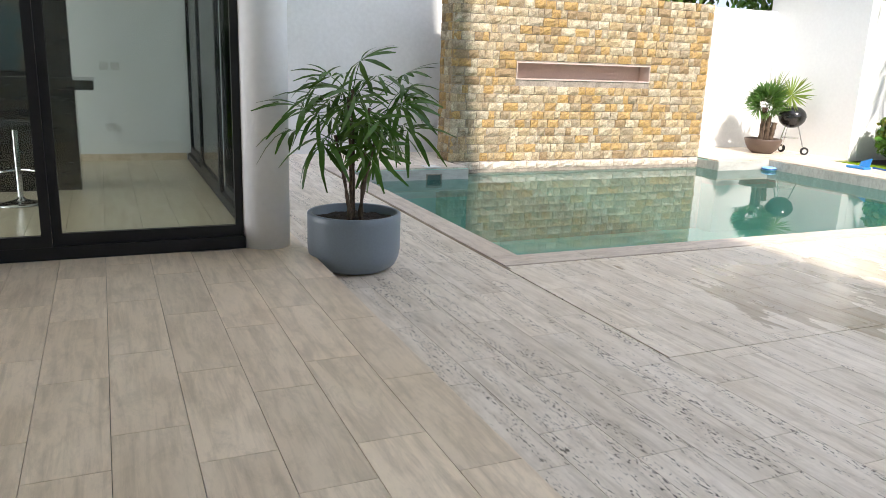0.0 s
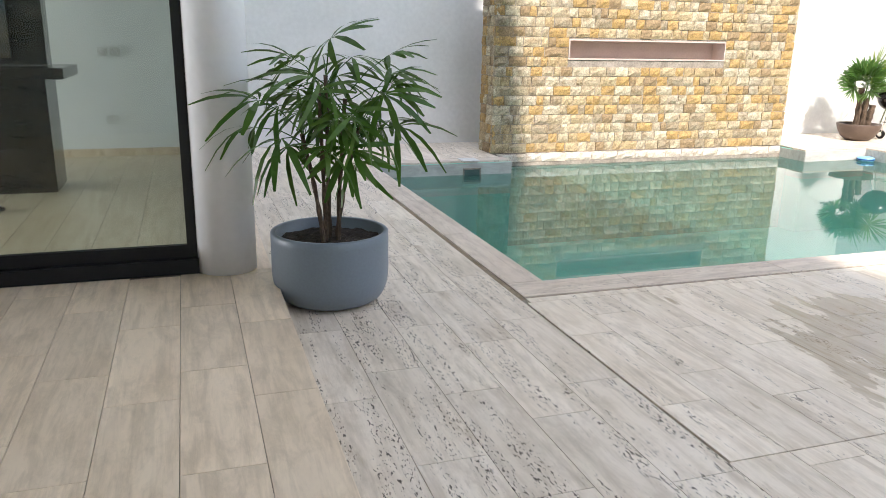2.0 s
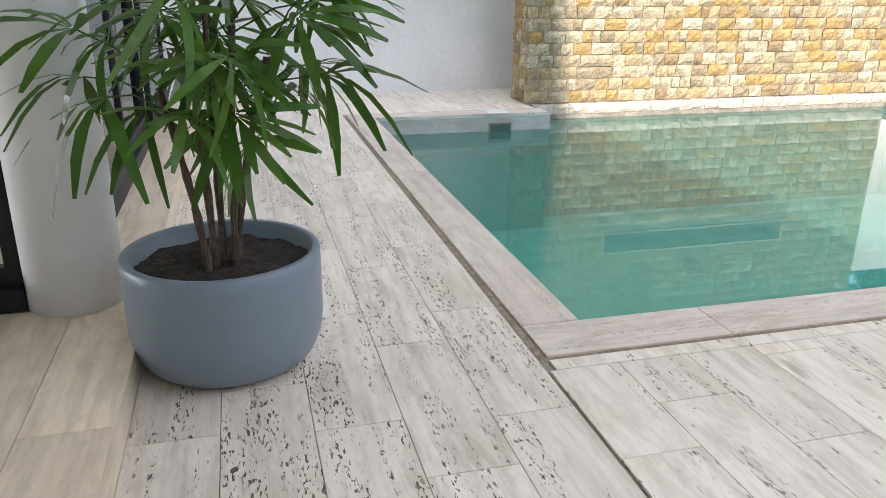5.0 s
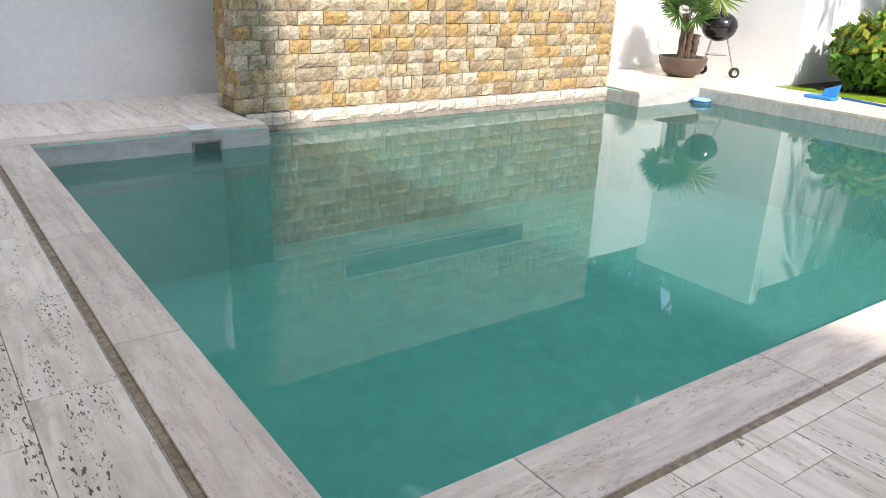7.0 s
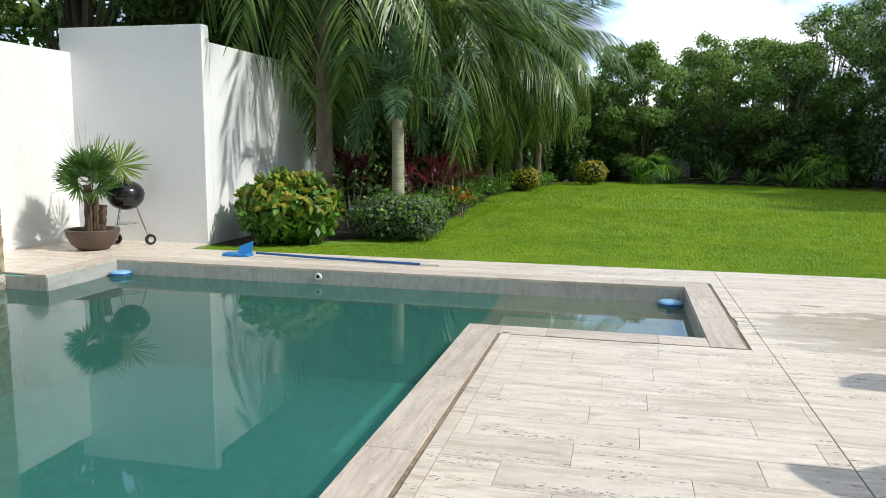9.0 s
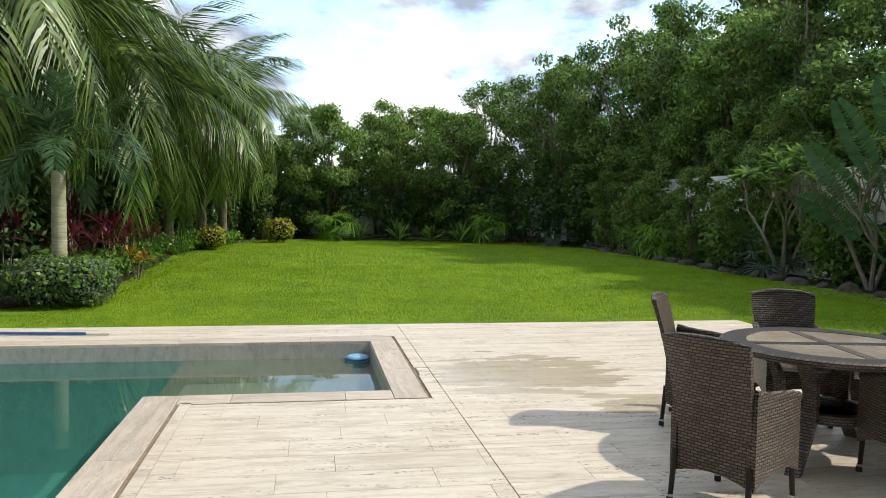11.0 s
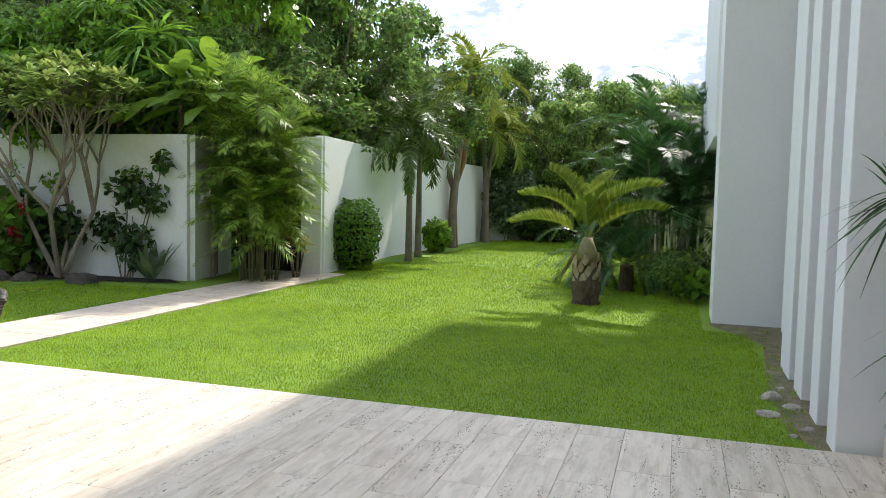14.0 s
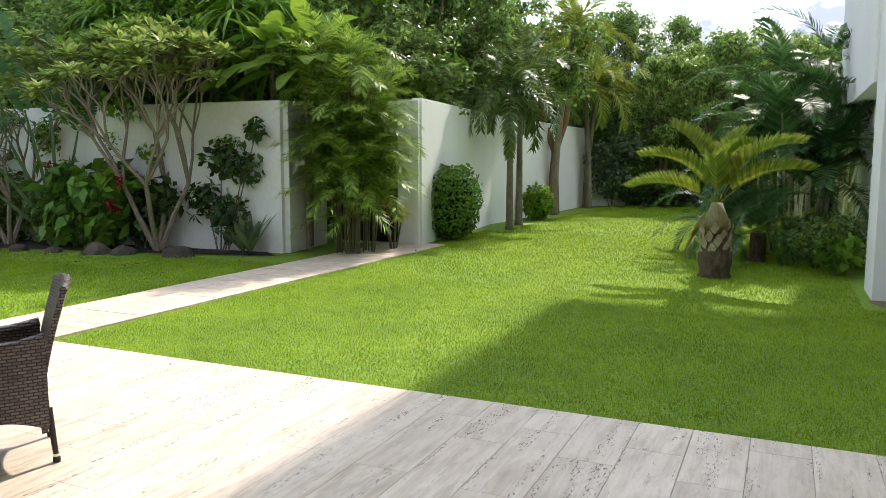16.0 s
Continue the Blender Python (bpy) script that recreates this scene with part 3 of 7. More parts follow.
WICKER = wicker("woven_resin", (0.175, 0.13, 0.105), (0.012, 0.009, 0.007))
SLATE = mat("slate_inset", (0.30, 0.26, 0.20), (0.22, 0.17, 0.11), 0.4, scale=4, fine=30, bump=0.3, grain=0.2, rnd=0.15)
METAL_DARK = mat("dark_metal", (0.03, 0.025, 0.022), rough=0.4, metal=0.6, scale=20, bump=0.02)
CHROME = mat("chrome", (0.75, 0.75, 0.75), rough=0.15, metal=1.0, scale=20, bump=0.0, grain=0.03)
RUBBER = mat("black_rubber", (0.015, 0.015, 0.015), rough=0.7, scale=20)
POT_GREY = mat("grey_blue_pot", (0.165, 0.20, 0.235), (0.15, 0.185, 0.22), 0.42, scale=2, fine=70, bump=0.05, grain=0.04)
POT_BROWN = mat("brown_bowl", (0.10, 0.068, 0.05), (0.085, 0.055, 0.042), 0.5, scale=4, grain=0.1)
BARK = mat("grey_bark", (0.24, 0.20, 0.15), (0.15, 0.12, 0.09), 0.9, scale=5, fine=40, bump=0.6, stretch=(1, 1, 0.35))
PALE_BARK = mat("pale_ringed_bark", (0.38, 0.37, 0.26), (0.30, 0.30, 0.20), 0.8, scale=2, fine=20, bump=0.3, stretch=(0.3, 0.3, 2.5))
FIBRE = mat("palm_fibre", (0.06, 0.04, 0.026), (0.13, 0.088, 0.06), 0.95, scale=20, fine=120, bump=1.0, grain=0.45, stretch=(1, 1, 0.3))


def leafmat(name, a, b, rough=0.45, island=0.35, hue=0.015, trans=0.32, spec=0.28):
    return mat(name, a, b, rough, scale=1.3, fine=14, bump=0.0, grain=0.12, island=island, hue=hue, trans=trans, spec=spec)


RHAPIS = leafmat("rhapis_leaf", (0.062, 0.135, 0.019), (0.042, 0.10, 0.015), 0.33, 0.35, 0.02, 0.3)
FAN = leafmat("fan_palm_leaf", (0.075, 0.165, 0.035), (0.105, 0.195, 0.045), 0.40)
LEAF_LIME_FAN = leafmat("young_fan_leaf", (0.17, 0.25, 0.04), (0.22, 0.29, 0.05), 0.40)
FROND = leafmat("palm_leaflet", (0.085, 0.15, 0.032), (0.125, 0.19, 0.042), 0.36, 0.7, 0.02, 0.22, 0.4)
FROND_DARK = leafmat("dark_palm_leaflet", (0.045, 0.115, 0.032), (0.065, 0.145, 0.04), 0.45, 0.5, 0.015, 0.25, 0.28)
FROND_GOLD = leafmat("golden_palm_leaflet", (0.189, 0.275, 0.043), (0.270, 0.300, 0.043), 0.8)
LEAF = leafmat("tree_leaf", (0.165, 0.265, 0.065), (0.125, 0.21, 0.055), 0.40, 0.65, 0.025, 0.56)
LEAF_LIGHT = leafmat("light_tree_leaf", (0.21, 0.325, 0.075), (0.16, 0.26, 0.06), 0.40, 0.65, 0.025, 0.56)
LEAF_DARK = leafmat("dark_tree_leaf", (0.075, 0.135, 0.036), (0.055, 0.105, 0.030), 0.38, 0.6, 0.025, 0.35)
LEAF_LIME = leafmat("lime_leaf", (0.23, 0.39, 0.04), (0.16, 0.31, 0.032), 0.38, 0.4, 0.015, 0.5)
LEAF_BOX = leafmat("hedge_leaf", (0.155, 0.30, 0.04), (0.105, 0.225, 0.036), 0.36, 0.5, 0.015, 0.4)
LEAF_YELLOW = leafmat("yellow_leaf", (0.34, 0.32, 0.03), (0.26, 0.28, 0.03), 0.45, 0.3)
LEAF_GREY = leafmat("grey_green_leaf", (0.156, 0.221, 0.117), (0.117, 0.182, 0.091), 0.4, 0.3)
LEAF_RED = leafmat("red_leaf", (0.13, 0.02, 0.03), (0.07, 0.015, 0.025), 0.4, 0.4)
LEAF_ORANGE = leafmat("orange_leaf", (0.42, 0.16, 0.02), (0.36, 0.25, 0.03), 0.45, 0.3)
FLOWER = leafmat("red_flower", (0.38, 0.015, 0.03), (0.30, 0.01, 0.025), 0.5, 0.3)
BANANA = leafmat("paddle_leaf", (0.055, 0.135, 0.045), (0.075, 0.165, 0.055), 0.32, 0.25, 0.015, 0.25, 0.45)

RNG = np.random.default_rng(7)


# ---------- leaves ----------
class Leaves:
    """Gathers leaf strips into one mesh."""

    def __init__(self):
        self.v, self.f = [], []

    def strip(self, base, d, side, length, width, droop=0.0, segs=3, blunt=0.25, wide=0.45):
        base, d, side = Vector(base), Vector(d).normalized(), Vector(side).normalized()
        k0 = len(self.v)
        for i in range(segs + 1):
            s = i / segs
            w = width * (max(blunt if s > wide else 0.12, 1 - abs(s - wide) / (wide if s < wide else 1 - wide) * (0.85 if s < wide else 1 - blunt)))
            if i == segs:
                w = width * blunt * 0.5
            p = base + d * (length * s) - Vector((0, 0, droop * length * s * s))
            self.v += [p - side * w / 2, p + side * w / 2]
        for i in range(segs):
            a = k0 + 2 * i
            self.f.append((a, a + 1, a + 3, a + 2))

    def part(self, name, material, parent=None, label=""):
        return mesh_part(name, self.v, self.f, material, parent, label)

    def data(self, name, material):
        me = bpy.data.meshes.new(name)
        me.from_pydata([tuple(v) for v in self.v], [], self.f)
        me.materials.append(material)
        return me


def linked(name, data, parent, m):
    ob = new(name, data)
    ob.parent = parent
    ob.matrix_basis = m
    return ob


def frond_data(name, material, length, droop, n, leaf_len, leaf_w, leaf_droop, lift=0.35, bare=0.15, rng=RNG, ruff=0.0, fwd=1.0):
    """A feather frond that starts at the origin along +x and bends down by droop degrees in all."""
    L = Leaves()
    steps = 24
    pts, p, ang = [Vector((0, 0, 0))], Vector((0, 0, 0)), 0.0
    for i in range(steps):
        ang = -radians(droop) * ((i + 0.5) / steps) ** 1.3
        p = p + Vector((math.cos(ang), 0, math.sin(ang))) * length / steps
        pts.append(p.copy())
    for a, b in zip(pts[::3], pts[3::3]):
        L.strip(a, b - a, (0, 1, 0), (b - a).length, 0.035 * (1 - 0.7 * a.length / length), 0, 1, 0.9, 0.5)
        L.strip(a, b - a, (0.2, 0, 1), (b - a).length, 0.03 * (1 - 0.7 * a.length / length), 0, 1, 0.9, 0.5)
    for i in range(n):
        s = bare + (1 - bare) * (i + 0.5) / n
        q = s * steps
        k = min(int(q), steps - 1)
        base = pts[k].lerp(pts[k + 1], q - k)
        t = (pts[k + 1] - pts[k]).normalized()
        size = leaf_len * (0.45 + 0.55 * math.sin(math.pi * min(1, (s * 0.85 + 0.12)) ** 0.8)) * rng.uniform(0.85, 1.1)
        for sgn in (-1, 1):
            up = Vector((-t.z, 0, t.x))
            d = t * (0.45 + 0.5 * s) * fwd + Vector((0, sgn, 0)) * 0.9 + up * (lift + ruff * rng.uniform(-1, 1)) + Vector((0, 0, -0.25 * leaf_droop))
            sd = d.cross(up)
            L.strip(base, d, sd.cross(d).cross(d) if sd.length < 1e-3 else sd, size, leaf_w, leaf_droop * rng.uniform(0.7, 1.2), 3, 0.15, 0.3)
    return L.data(name, material)


def fan_data(name, material, n, blade, width, droop, spread=300, rng=RNG, segs=4, blunt=0.6):
    """A fan leaf whose blades spread round the origin; its face looks along +z, its tip along +x."""
    L = Leaves()
    for i in range(n):
        a = radians(-spread / 2 + spread * (i + 0.5) / n + rng.uniform(-3, 3))
        d = Vector((math.cos(a), math.sin(a), rng.uniform(0.02, 0.22)))
        ln = blade * (0.75 + 0.25 * math.cos(a / 1.6)) * rng.uniform(0.9, 1.08)
        L.strip(d * 0.012, d, Vector((-math.sin(a), math.cos(a), rng.uniform(-0.15, 0.15))), ln, width * rng.uniform(0.8, 1.15), droop * rng.uniform(0.6, 1.4), segs, blunt, 0.55)
    return L.data(name, material)


def cloud(blobs, n, size, aspect=0.5, up=0.35, rng=RNG, fill=0.45):
    """Leaves, one small folded diamond each, scattered through blobs (centre and radii)."""
    B = np.array(blobs, float)
    wgt = (B[:, 3] * B[:, 4] * B[:, 5]) ** 0.66
    idx = rng.choice(len(B), n, p=wgt / wgt.sum())
    d = rng.normal(size=(n, 3))
    d /= np.linalg.norm(d, axis=1)[:, None]
    r = rng.random(n) ** fill
    pos = B[idx, :3] + d * B[idx, 3:] * r[:, None]
    nor = d * 0.6 + rng.normal(size=(n, 3)) * 0.55 + np.array([0, 0, up])
    nor /= np.linalg.norm(nor, axis=1)[:, None]
    t = np.cross(nor, rng.normal(size=(n, 3)))
    t[:, 2] -= 0.25
    t /= np.linalg.norm(t, axis=1)[:, None]
    b = np.cross(nor, t)
    s = (size * rng.uniform(0.6, 1.3, n))[:, None]
    mid = pos + t * s * 0.5
    v = np.stack([pos, mid + b * s * aspect / 2 + nor * s * 0.06, pos + t * s - nor * s * 0.08, mid - b * s * aspect / 2 + nor * s * 0.06], 1).reshape(-1, 3)
    return v


def quads_part(name, v, material, parent=None, label=""):
    me = bpy.data.meshes.new(name)
    n = len(v) // 4
    me.vertices.add(len(v))
    me.vertices.foreach_set("co", np.asarray(v, np.float32).ravel())
    me.loops.add(len(v))
    me.loops.foreach_set("vertex_index", np.arange(len(v), dtype=np.int32))
    me.polygons.add(n)
    me.polygons.foreach_set("loop_start", np.arange(0, 4 * n, 4, dtype=np.int32))
    me.update(calc_edges=True)
    me.materials.append(material)
    ob = new(name, me)
    ob.parent = parent
    if label:
        ob["label"] = label
    return ob


# ---------- potted lady palm ----------
def round_pot(name, parent, r, h, material, label="", rim=0.035, foot=0.62, n=56):
    bm = bmesh.new()
    prof = [(0.02, 0.0), (r * foot, 0.0), (r * (foot + 0.14), 0.015)]
    for i in range(1, 9):
        a = i / 8 * math.pi / 2
        prof.append((r * (foot + 0.14) + (r * (0.86 - foot)) * math.sin(a), 0.02 + h * 0.42 * (1 - math.cos(a))))
    prof += [(r, h * 0.6), (r, h * 0.88), (r * 1.0, h - 0.008), (r - 0.008, h), (r - rim + 0.006, h), (r - rim, h - 0.008), (r - rim, h - 0.09)]
    lathe(bm, prof, n)
    return part(name, bm, material, parent, label, smooth=True)


def soil_disc(parent, r, z):
    bm = bmesh.new()
    bmesh.ops.create_grid(bm, x_segments=24, y_segments=24, size=r)
    for vv in list(bm.verts):
        q = vv.co
        if q.length > r:
            q *= r / q.length
        q.z = z + 0.022 * noise.noise(q * 9) + 0.01 * noise.noise(q * 31)
    return part("soil", bm, SOIL, parent, "dark crumbly potting soil")


def lady_palm(m):
    rng = np.random.default_rng(11)
    t = thing("potted_palm", "lady palm with fan leaves in a grey-blue round pot", "potted plant", m=m)
    round_pot("pot", t, 0.388, 0.485, POT_GREY, "matt grey-blue pot")
    soil_disc(t, 0.345, 0.415)
    fans = [fan_data("leaf", RHAPIS, k, bl, 0.043, dr, sp_, rng) for k, bl, dr, sp_ in ((8, 0.31, 0.45, 250), (6, 0.34, 0.62, 200), (7, 0.30, 0.35, 230), (5, 0.33, 0.8, 170))]
    L = Leaves()
    stems = [((-0.07, -0.03), (-0.16, 0.05), 1.12), ((-0.03, 0.0), (-0.05, 0.02), 1.42), ((0.04, -0.04), (0.09, -0.07), 1.34), ((0.02, 0.04), (0.05, 0.10), 1.48), ((0.07, 0.02), (0.22, -0.06), 1.22)]
    for (bx, by), (tx, ty), top in stems:
        bm = bmesh.new()
        pts = [(bx + (tx - bx) * s ** 1.4, by + (ty - by) * s ** 1.4, 0.41 + (top - 0.41) * s) for s in np.linspace(0, 1, 14)]
        tube(bm, pts, [0.0150 * (1 + 0.22 * math.sin(i * 2.1)) * (1.1 - 0.3 * i / 13) for i in range(14)], 9)
        stem = part("stem", bm, FIBRE, t, "fibrous brown stem")
        for p_, q_ in zip(pts, pts[1:]):
            for _ in range(7):
                a = rng.uniform(0, 6.28)
                o = Vector((math.cos(a), math.sin(a), 0))
                L.strip(Vector(p_) + o * 0.018, o * 0.5 + Vector((0, 0, rng.uniform(0.3, 1.2))), o.cross(Vector((0, 0, 1))), rng.uniform(0.02, 0.06), 0.003, 0, 1)
        n = 10 if top > 1.2 else 7
        for i in range(n):
            a = rng.uniform(0, 6.28) if i else math.atan2(ty, tx)
            a = a + i * 2.4
            h = top - (0.36 if top > 1.2 else 0.2) * (i / n) + 0.05
            reach = rng.uniform(0.12, 0.33)
            rise = rng.uniform(0.05, 0.30) * (1 - 0.7 * i / n)
            s0 = Vector((tx, ty, h - 0.04))
            tip = s0 + Vector((math.cos(a) * reach, math.sin(a) * reach, rise))
            bm = bmesh.new()
            tube(bm, [s0, s0.lerp(tip, 0.5) + Vector((0, 0, 0.03)), tip], [0.0045, 0.0035, 0.003], 5)
            lf = linked("leaf", fans[int(rng.integers(4))], t, Matrix.Translation(tip) @ Matrix.Rotation(a + rng.uniform(-0.4, 0.4), 4, "Z") @ Matrix.Rotation(rng.uniform(-0.75, 0.15) + 1.1 * i / n, 4, "Y") @ Matrix.Rotation(rng.uniform(-0.7, 0.7), 4, "X") @ Matrix.Diagonal((*[rng.uniform(0.85, 1.12)] * 3, 1)))
            stalk = part("stalk", bm, RHAPIS, lf)
            stalk.matrix_parent_inverse = lf.matrix_basis.inverted()
    tagged(L.part("fibre", FIBRE, t, "loose brown hairs on the stems"), kind="stuff")
    bits = Leaves()
    for _ in range(90):
        a, r_ = rng.uniform(0, 6.28), 0.34 * math.sqrt(rng.random())
        bits.strip((r_ * math.cos(a), r_ * math.sin(a), 0.452), (math.cos(a * 3), math.sin(a * 3), 0.15), (math.sin(a * 3), -math.cos(a * 3), 0.3), rng.uniform(0.015, 0.05), rng.uniform(0.003, 0.012), 0, 1)
    tagged(bits.part("litter", BARK, t, "dry bits on the soil"), kind="stuff")
    return t


lady_palm(pose(1.70, 5.98, 0.0, 0, 0, 20))

# spiky dracaena in a grey pot at the terrace corner
def dracaena(m):
    rng = np.random.default_rng(5)
    t = thing("potted_dracaena", "spiky dracaena in a grey round pot on the terrace", "potted plant", m=m)
    round_pot("pot", t, 0.33, 0.56, POT_GREY, "matt grey-blue pot")
    soil_disc(t, 0.30, 0.49)
    for (bx, by), (tx, ty, tz) in (((-0.03, 0), (0.41, 0.02, 1.53)), ((0.04, 0.03), (-0.16, 0.1, 1.7)), ((0.02, -0.05), (0.12, -0.12, 0.78))):
        bm = bmesh.new()
        tube(bm, [(bx, by, 0.47), ((bx + tx) / 2, (by + ty) / 2, (0.5 + tz) / 2), (tx, ty, tz)], [0.018, 0.014, 0.012], 8)
        part("stem", bm, BARK, t)
        L = Leaves()
        for i in range(58):
            a, e = rng.uniform(0, 6.28), rng.uniform(-1.1, 1.3)
            d = Vector((math.cos(a) * math.cos(e), math.sin(a) * math.cos(e), math.sin(e)))
            L.strip(Vector((tx, ty, tz + rng.uniform(-0.06, 0.06))), d, Vector((-math.sin(a), math.cos(a), 0)), rng.uniform(0.30, 0.55), 0.034, rng.uniform(0.1, 0.6), 5, 0.10, 0.35)
        L.part("leaves", FROND_DARK, t)
    return t


dracaena(pose(1.33, -1.02, ZT))

# fan palm in a brown bowl, and the kettle grill beside it
def bowl_palm(m):
    rng = np.random.default_rng(3)
    t = thing("potted_fan_palm", "fan palm in a wide brown bowl on the pool deck", "potted plant", m=m)
    bm = bmesh.new()
    lathe(bm, [(0.02, 0), (0.2, 0), (0.30, 0.08), (0.365, 0.2), (0.39, 0.30), (0.385, 0.315), (0.36, 0.315), (0.345, 0.25)], 40)
    part("bowl", bm, POT_BROWN, t, "brown bowl", smooth=True)
    soil_disc(t, 0.34, 0.26)
    for bx, lean, top in ((-0.06, 0.02, 0.98), (0.05, 0.03, 0.80), (0.15, 0.06, 0.66)):
        bm = bmesh.new()
        pts = [(bx + lean * s, 0.02 * s, 0.25 + (top - 0.25) * s) for s in np.linspace(0, 1, 8)]
        tube(bm, pts, [0.05 * (1 + 0.25 * (i % 2)) for i in range(8)], 8)
        part("trunk", bm, FIBRE, t, "shaggy brown trunk")
    fans = [fan_data("leaf", FAN, 24, bl, 0.040, 0.06, 230, rng, 3, 0.12) for bl in (0.42, 0.36)]
    for i in range(26):
        a = i * 2.4
        e = -0.25 + 1.55 * (i / 26)
        o = Vector((-0.02, 0, 0.98))
        tip = o + Vector((math.cos(a) * math.cos(e) * 0.2, math.sin(a) * math.cos(e) * 0.2, math.sin(e) * 0.28))
        linked("leaf", fans[i % 2], t, Matrix.Translation(tip) @ Matrix.Rotation(a, 4, "Z") @ Matrix.Rotation(-e + 0.1, 4, "Y") @ Matrix.Rotation(rng.uniform(-1.2, 1.2), 4, "X") @ Matrix.Diagonal((0.85, 0.85, 0.85, 1)))
    # two large open fans held out on stalks
    wide = fan_data("leaf", LEAF_LIME_FAN, 34, 0.50, 0.042, 0.08, 330, rng, 3, 0.1)
    for tip, az, el in (((0.50, 0.02, 1.25), 200, 62), ((0.22, 0.14, 1.30), 165, 75)):
        tip = Vector(tip)
        lf = linked("leaf", wide, t, Matrix.Translation(tip) @ Matrix.Rotation(radians(az + 20), 4, "Z") @ Matrix.Rotation(radians(el), 4, "Y") @ Matrix.Rotation(radians(150), 4, "Z"))
        bm = bmesh.new()
        tube(bm, [(0.0, 0, 0.75), tip * 0.55 + Vector((0, 0, 0.48)), tip], [0.012, 0.009, 0.007], 6)
        stalk = part("stalk", bm, FAN, lf)
        stalk.matrix_parent_inverse = lf.matrix_basis.inverted()
    L = Leaves()
    for i in range(5):
        L.strip((-0.05, 0, 0.9), (rng.uniform(-0.45, 0.1), rng.uniform(-0.2, 0.2), 1), (0, 1, 0), 1.05, 0.008, 0.03, 3)
    L.part("spears", FROND_DARK, t)
    return t


bowl_palm(pose(12.97, 12.43, 0.0, 0, 0, -20))


def kettle_grill(m):
    t = thing("kettle_grill", "black kettle grill on tripod legs with two wheels", "grill", m=m)
    SH = mat("black_enamel", (0.012, 0.012, 0.013), rough=0.2, scale=9, bump=0.02)
    bm = bmesh.new()
    lathe(bm, [(0.03, 0.56)] + [(0.28 * math.sin(a), 0.80 - 0.24 * math.cos(a)) for a in np.linspace(0.25, 1.5, 9)] + [(0.285, 0.80)], 32)
    part("bowl", bm, SH, t, smooth=True)
    bm = bmesh.new()
    lathe(bm, [(0.29, 0.80)] + [(0.285 * math.cos(a), 0.81 + 0.22 * math.sin(a)) for a in np.linspace(0.05, 1.45, 9)], 32)
    lid = part("lid", bm, SH, t, smooth=True)
    bm = bmesh.new()
    tube(bm, [(-0.06, 0, 1.03), (-0.06, 0, 1.08), (0.06, 0, 1.08), (0.06, 0, 1.03)], 0.012, 8)
    part("lid_handle", bm, RUBBER, lid)
    for a in (0.6, 2.6, 4.7):
        bm = bmesh.new()
        c, s = math.cos(a), math.sin(a)
        tube(bm, [(0.15 * c, 0.15 * s, 0.62), (0.33 * c, 0.33 * s, 0.07)], 0.012, 8)
        part("leg", bm, CHROME, t)
    for a in (0.6, 4.7):
        bm = bmesh.new()
        mm = Matrix.Translation((0.34 * math.cos(a), 0.34 * math.sin(a), 0.085)) @ Matrix.Rotation(a + 0.5, 4, "Z") @ Matrix.Rotation(math.pi / 2, 4, "X")
        lathe(bm, [(0.03, -0.02), (0.085, -0.02), (0.085, 0.02), (0.03, 0.02)], 24, mm)
        w = part("wheel", bm, RUBBER, t)
        bm = bmesh.new()
        lathe(bm, [(0.001, -0.024), (0.045, -0.024), (0.045, 0.024), (0.001, 0.024)], 20, mm)
        part("hub", bm, CHROME, w, "white wheel hub")
    bm = bmesh.new()
    lathe(bm, [(0.01, 0.33), (0.19, 0.35), (0.19, 0.36), (0.01, 0.345)], 28)
    part("ash_plate", bm, CHROME, t)
    return t


kettle_grill(pose(13.50, 12.22, 0.0, 0, 0, 30))

# ---------- woven garden chairs and round table ----------
def sheet(bm, fn, nu, nv, thick):
    """A curved panel: fn(u, v) gives its face, thick the vector to its back."""
    thick = Vector(thick)
    g = [[[bm.verts.new(Vector(fn(i / nu, j / nv)) + thick * k) for j in range(nv + 1)] for i in range(nu + 1)] for k in (0, 1)]
    for i in range(nu):
        for j in range(nv):
            bm.faces.new((g[0][i][j], g[0][i + 1][j], g[0][i + 1][j + 1], g[0][i][j + 1]))
            bm.faces.new((g[1][i][j], g[1][i][j + 1], g[1][i + 1][j + 1], g[1][i + 1][j]))
    for i in range(nu):
        bm.faces.new((g[0][i][0], g[1][i][0], g[1][i + 1][0], g[0][i + 1][0]))
        bm.faces.new((g[0][i][nv], g[0][i + 1][nv], g[1][i + 1][nv], g[1][i][nv]))
    for j in range(nv):
        bm.faces.new((g[0][0][j], g[0][0][j + 1], g[1][0][j + 1], g[1][0][j]))
        bm.faces.new((g[0][nu][j], g[1][nu][j], g[1][nu][j + 1], g[0][nu][j + 1]))


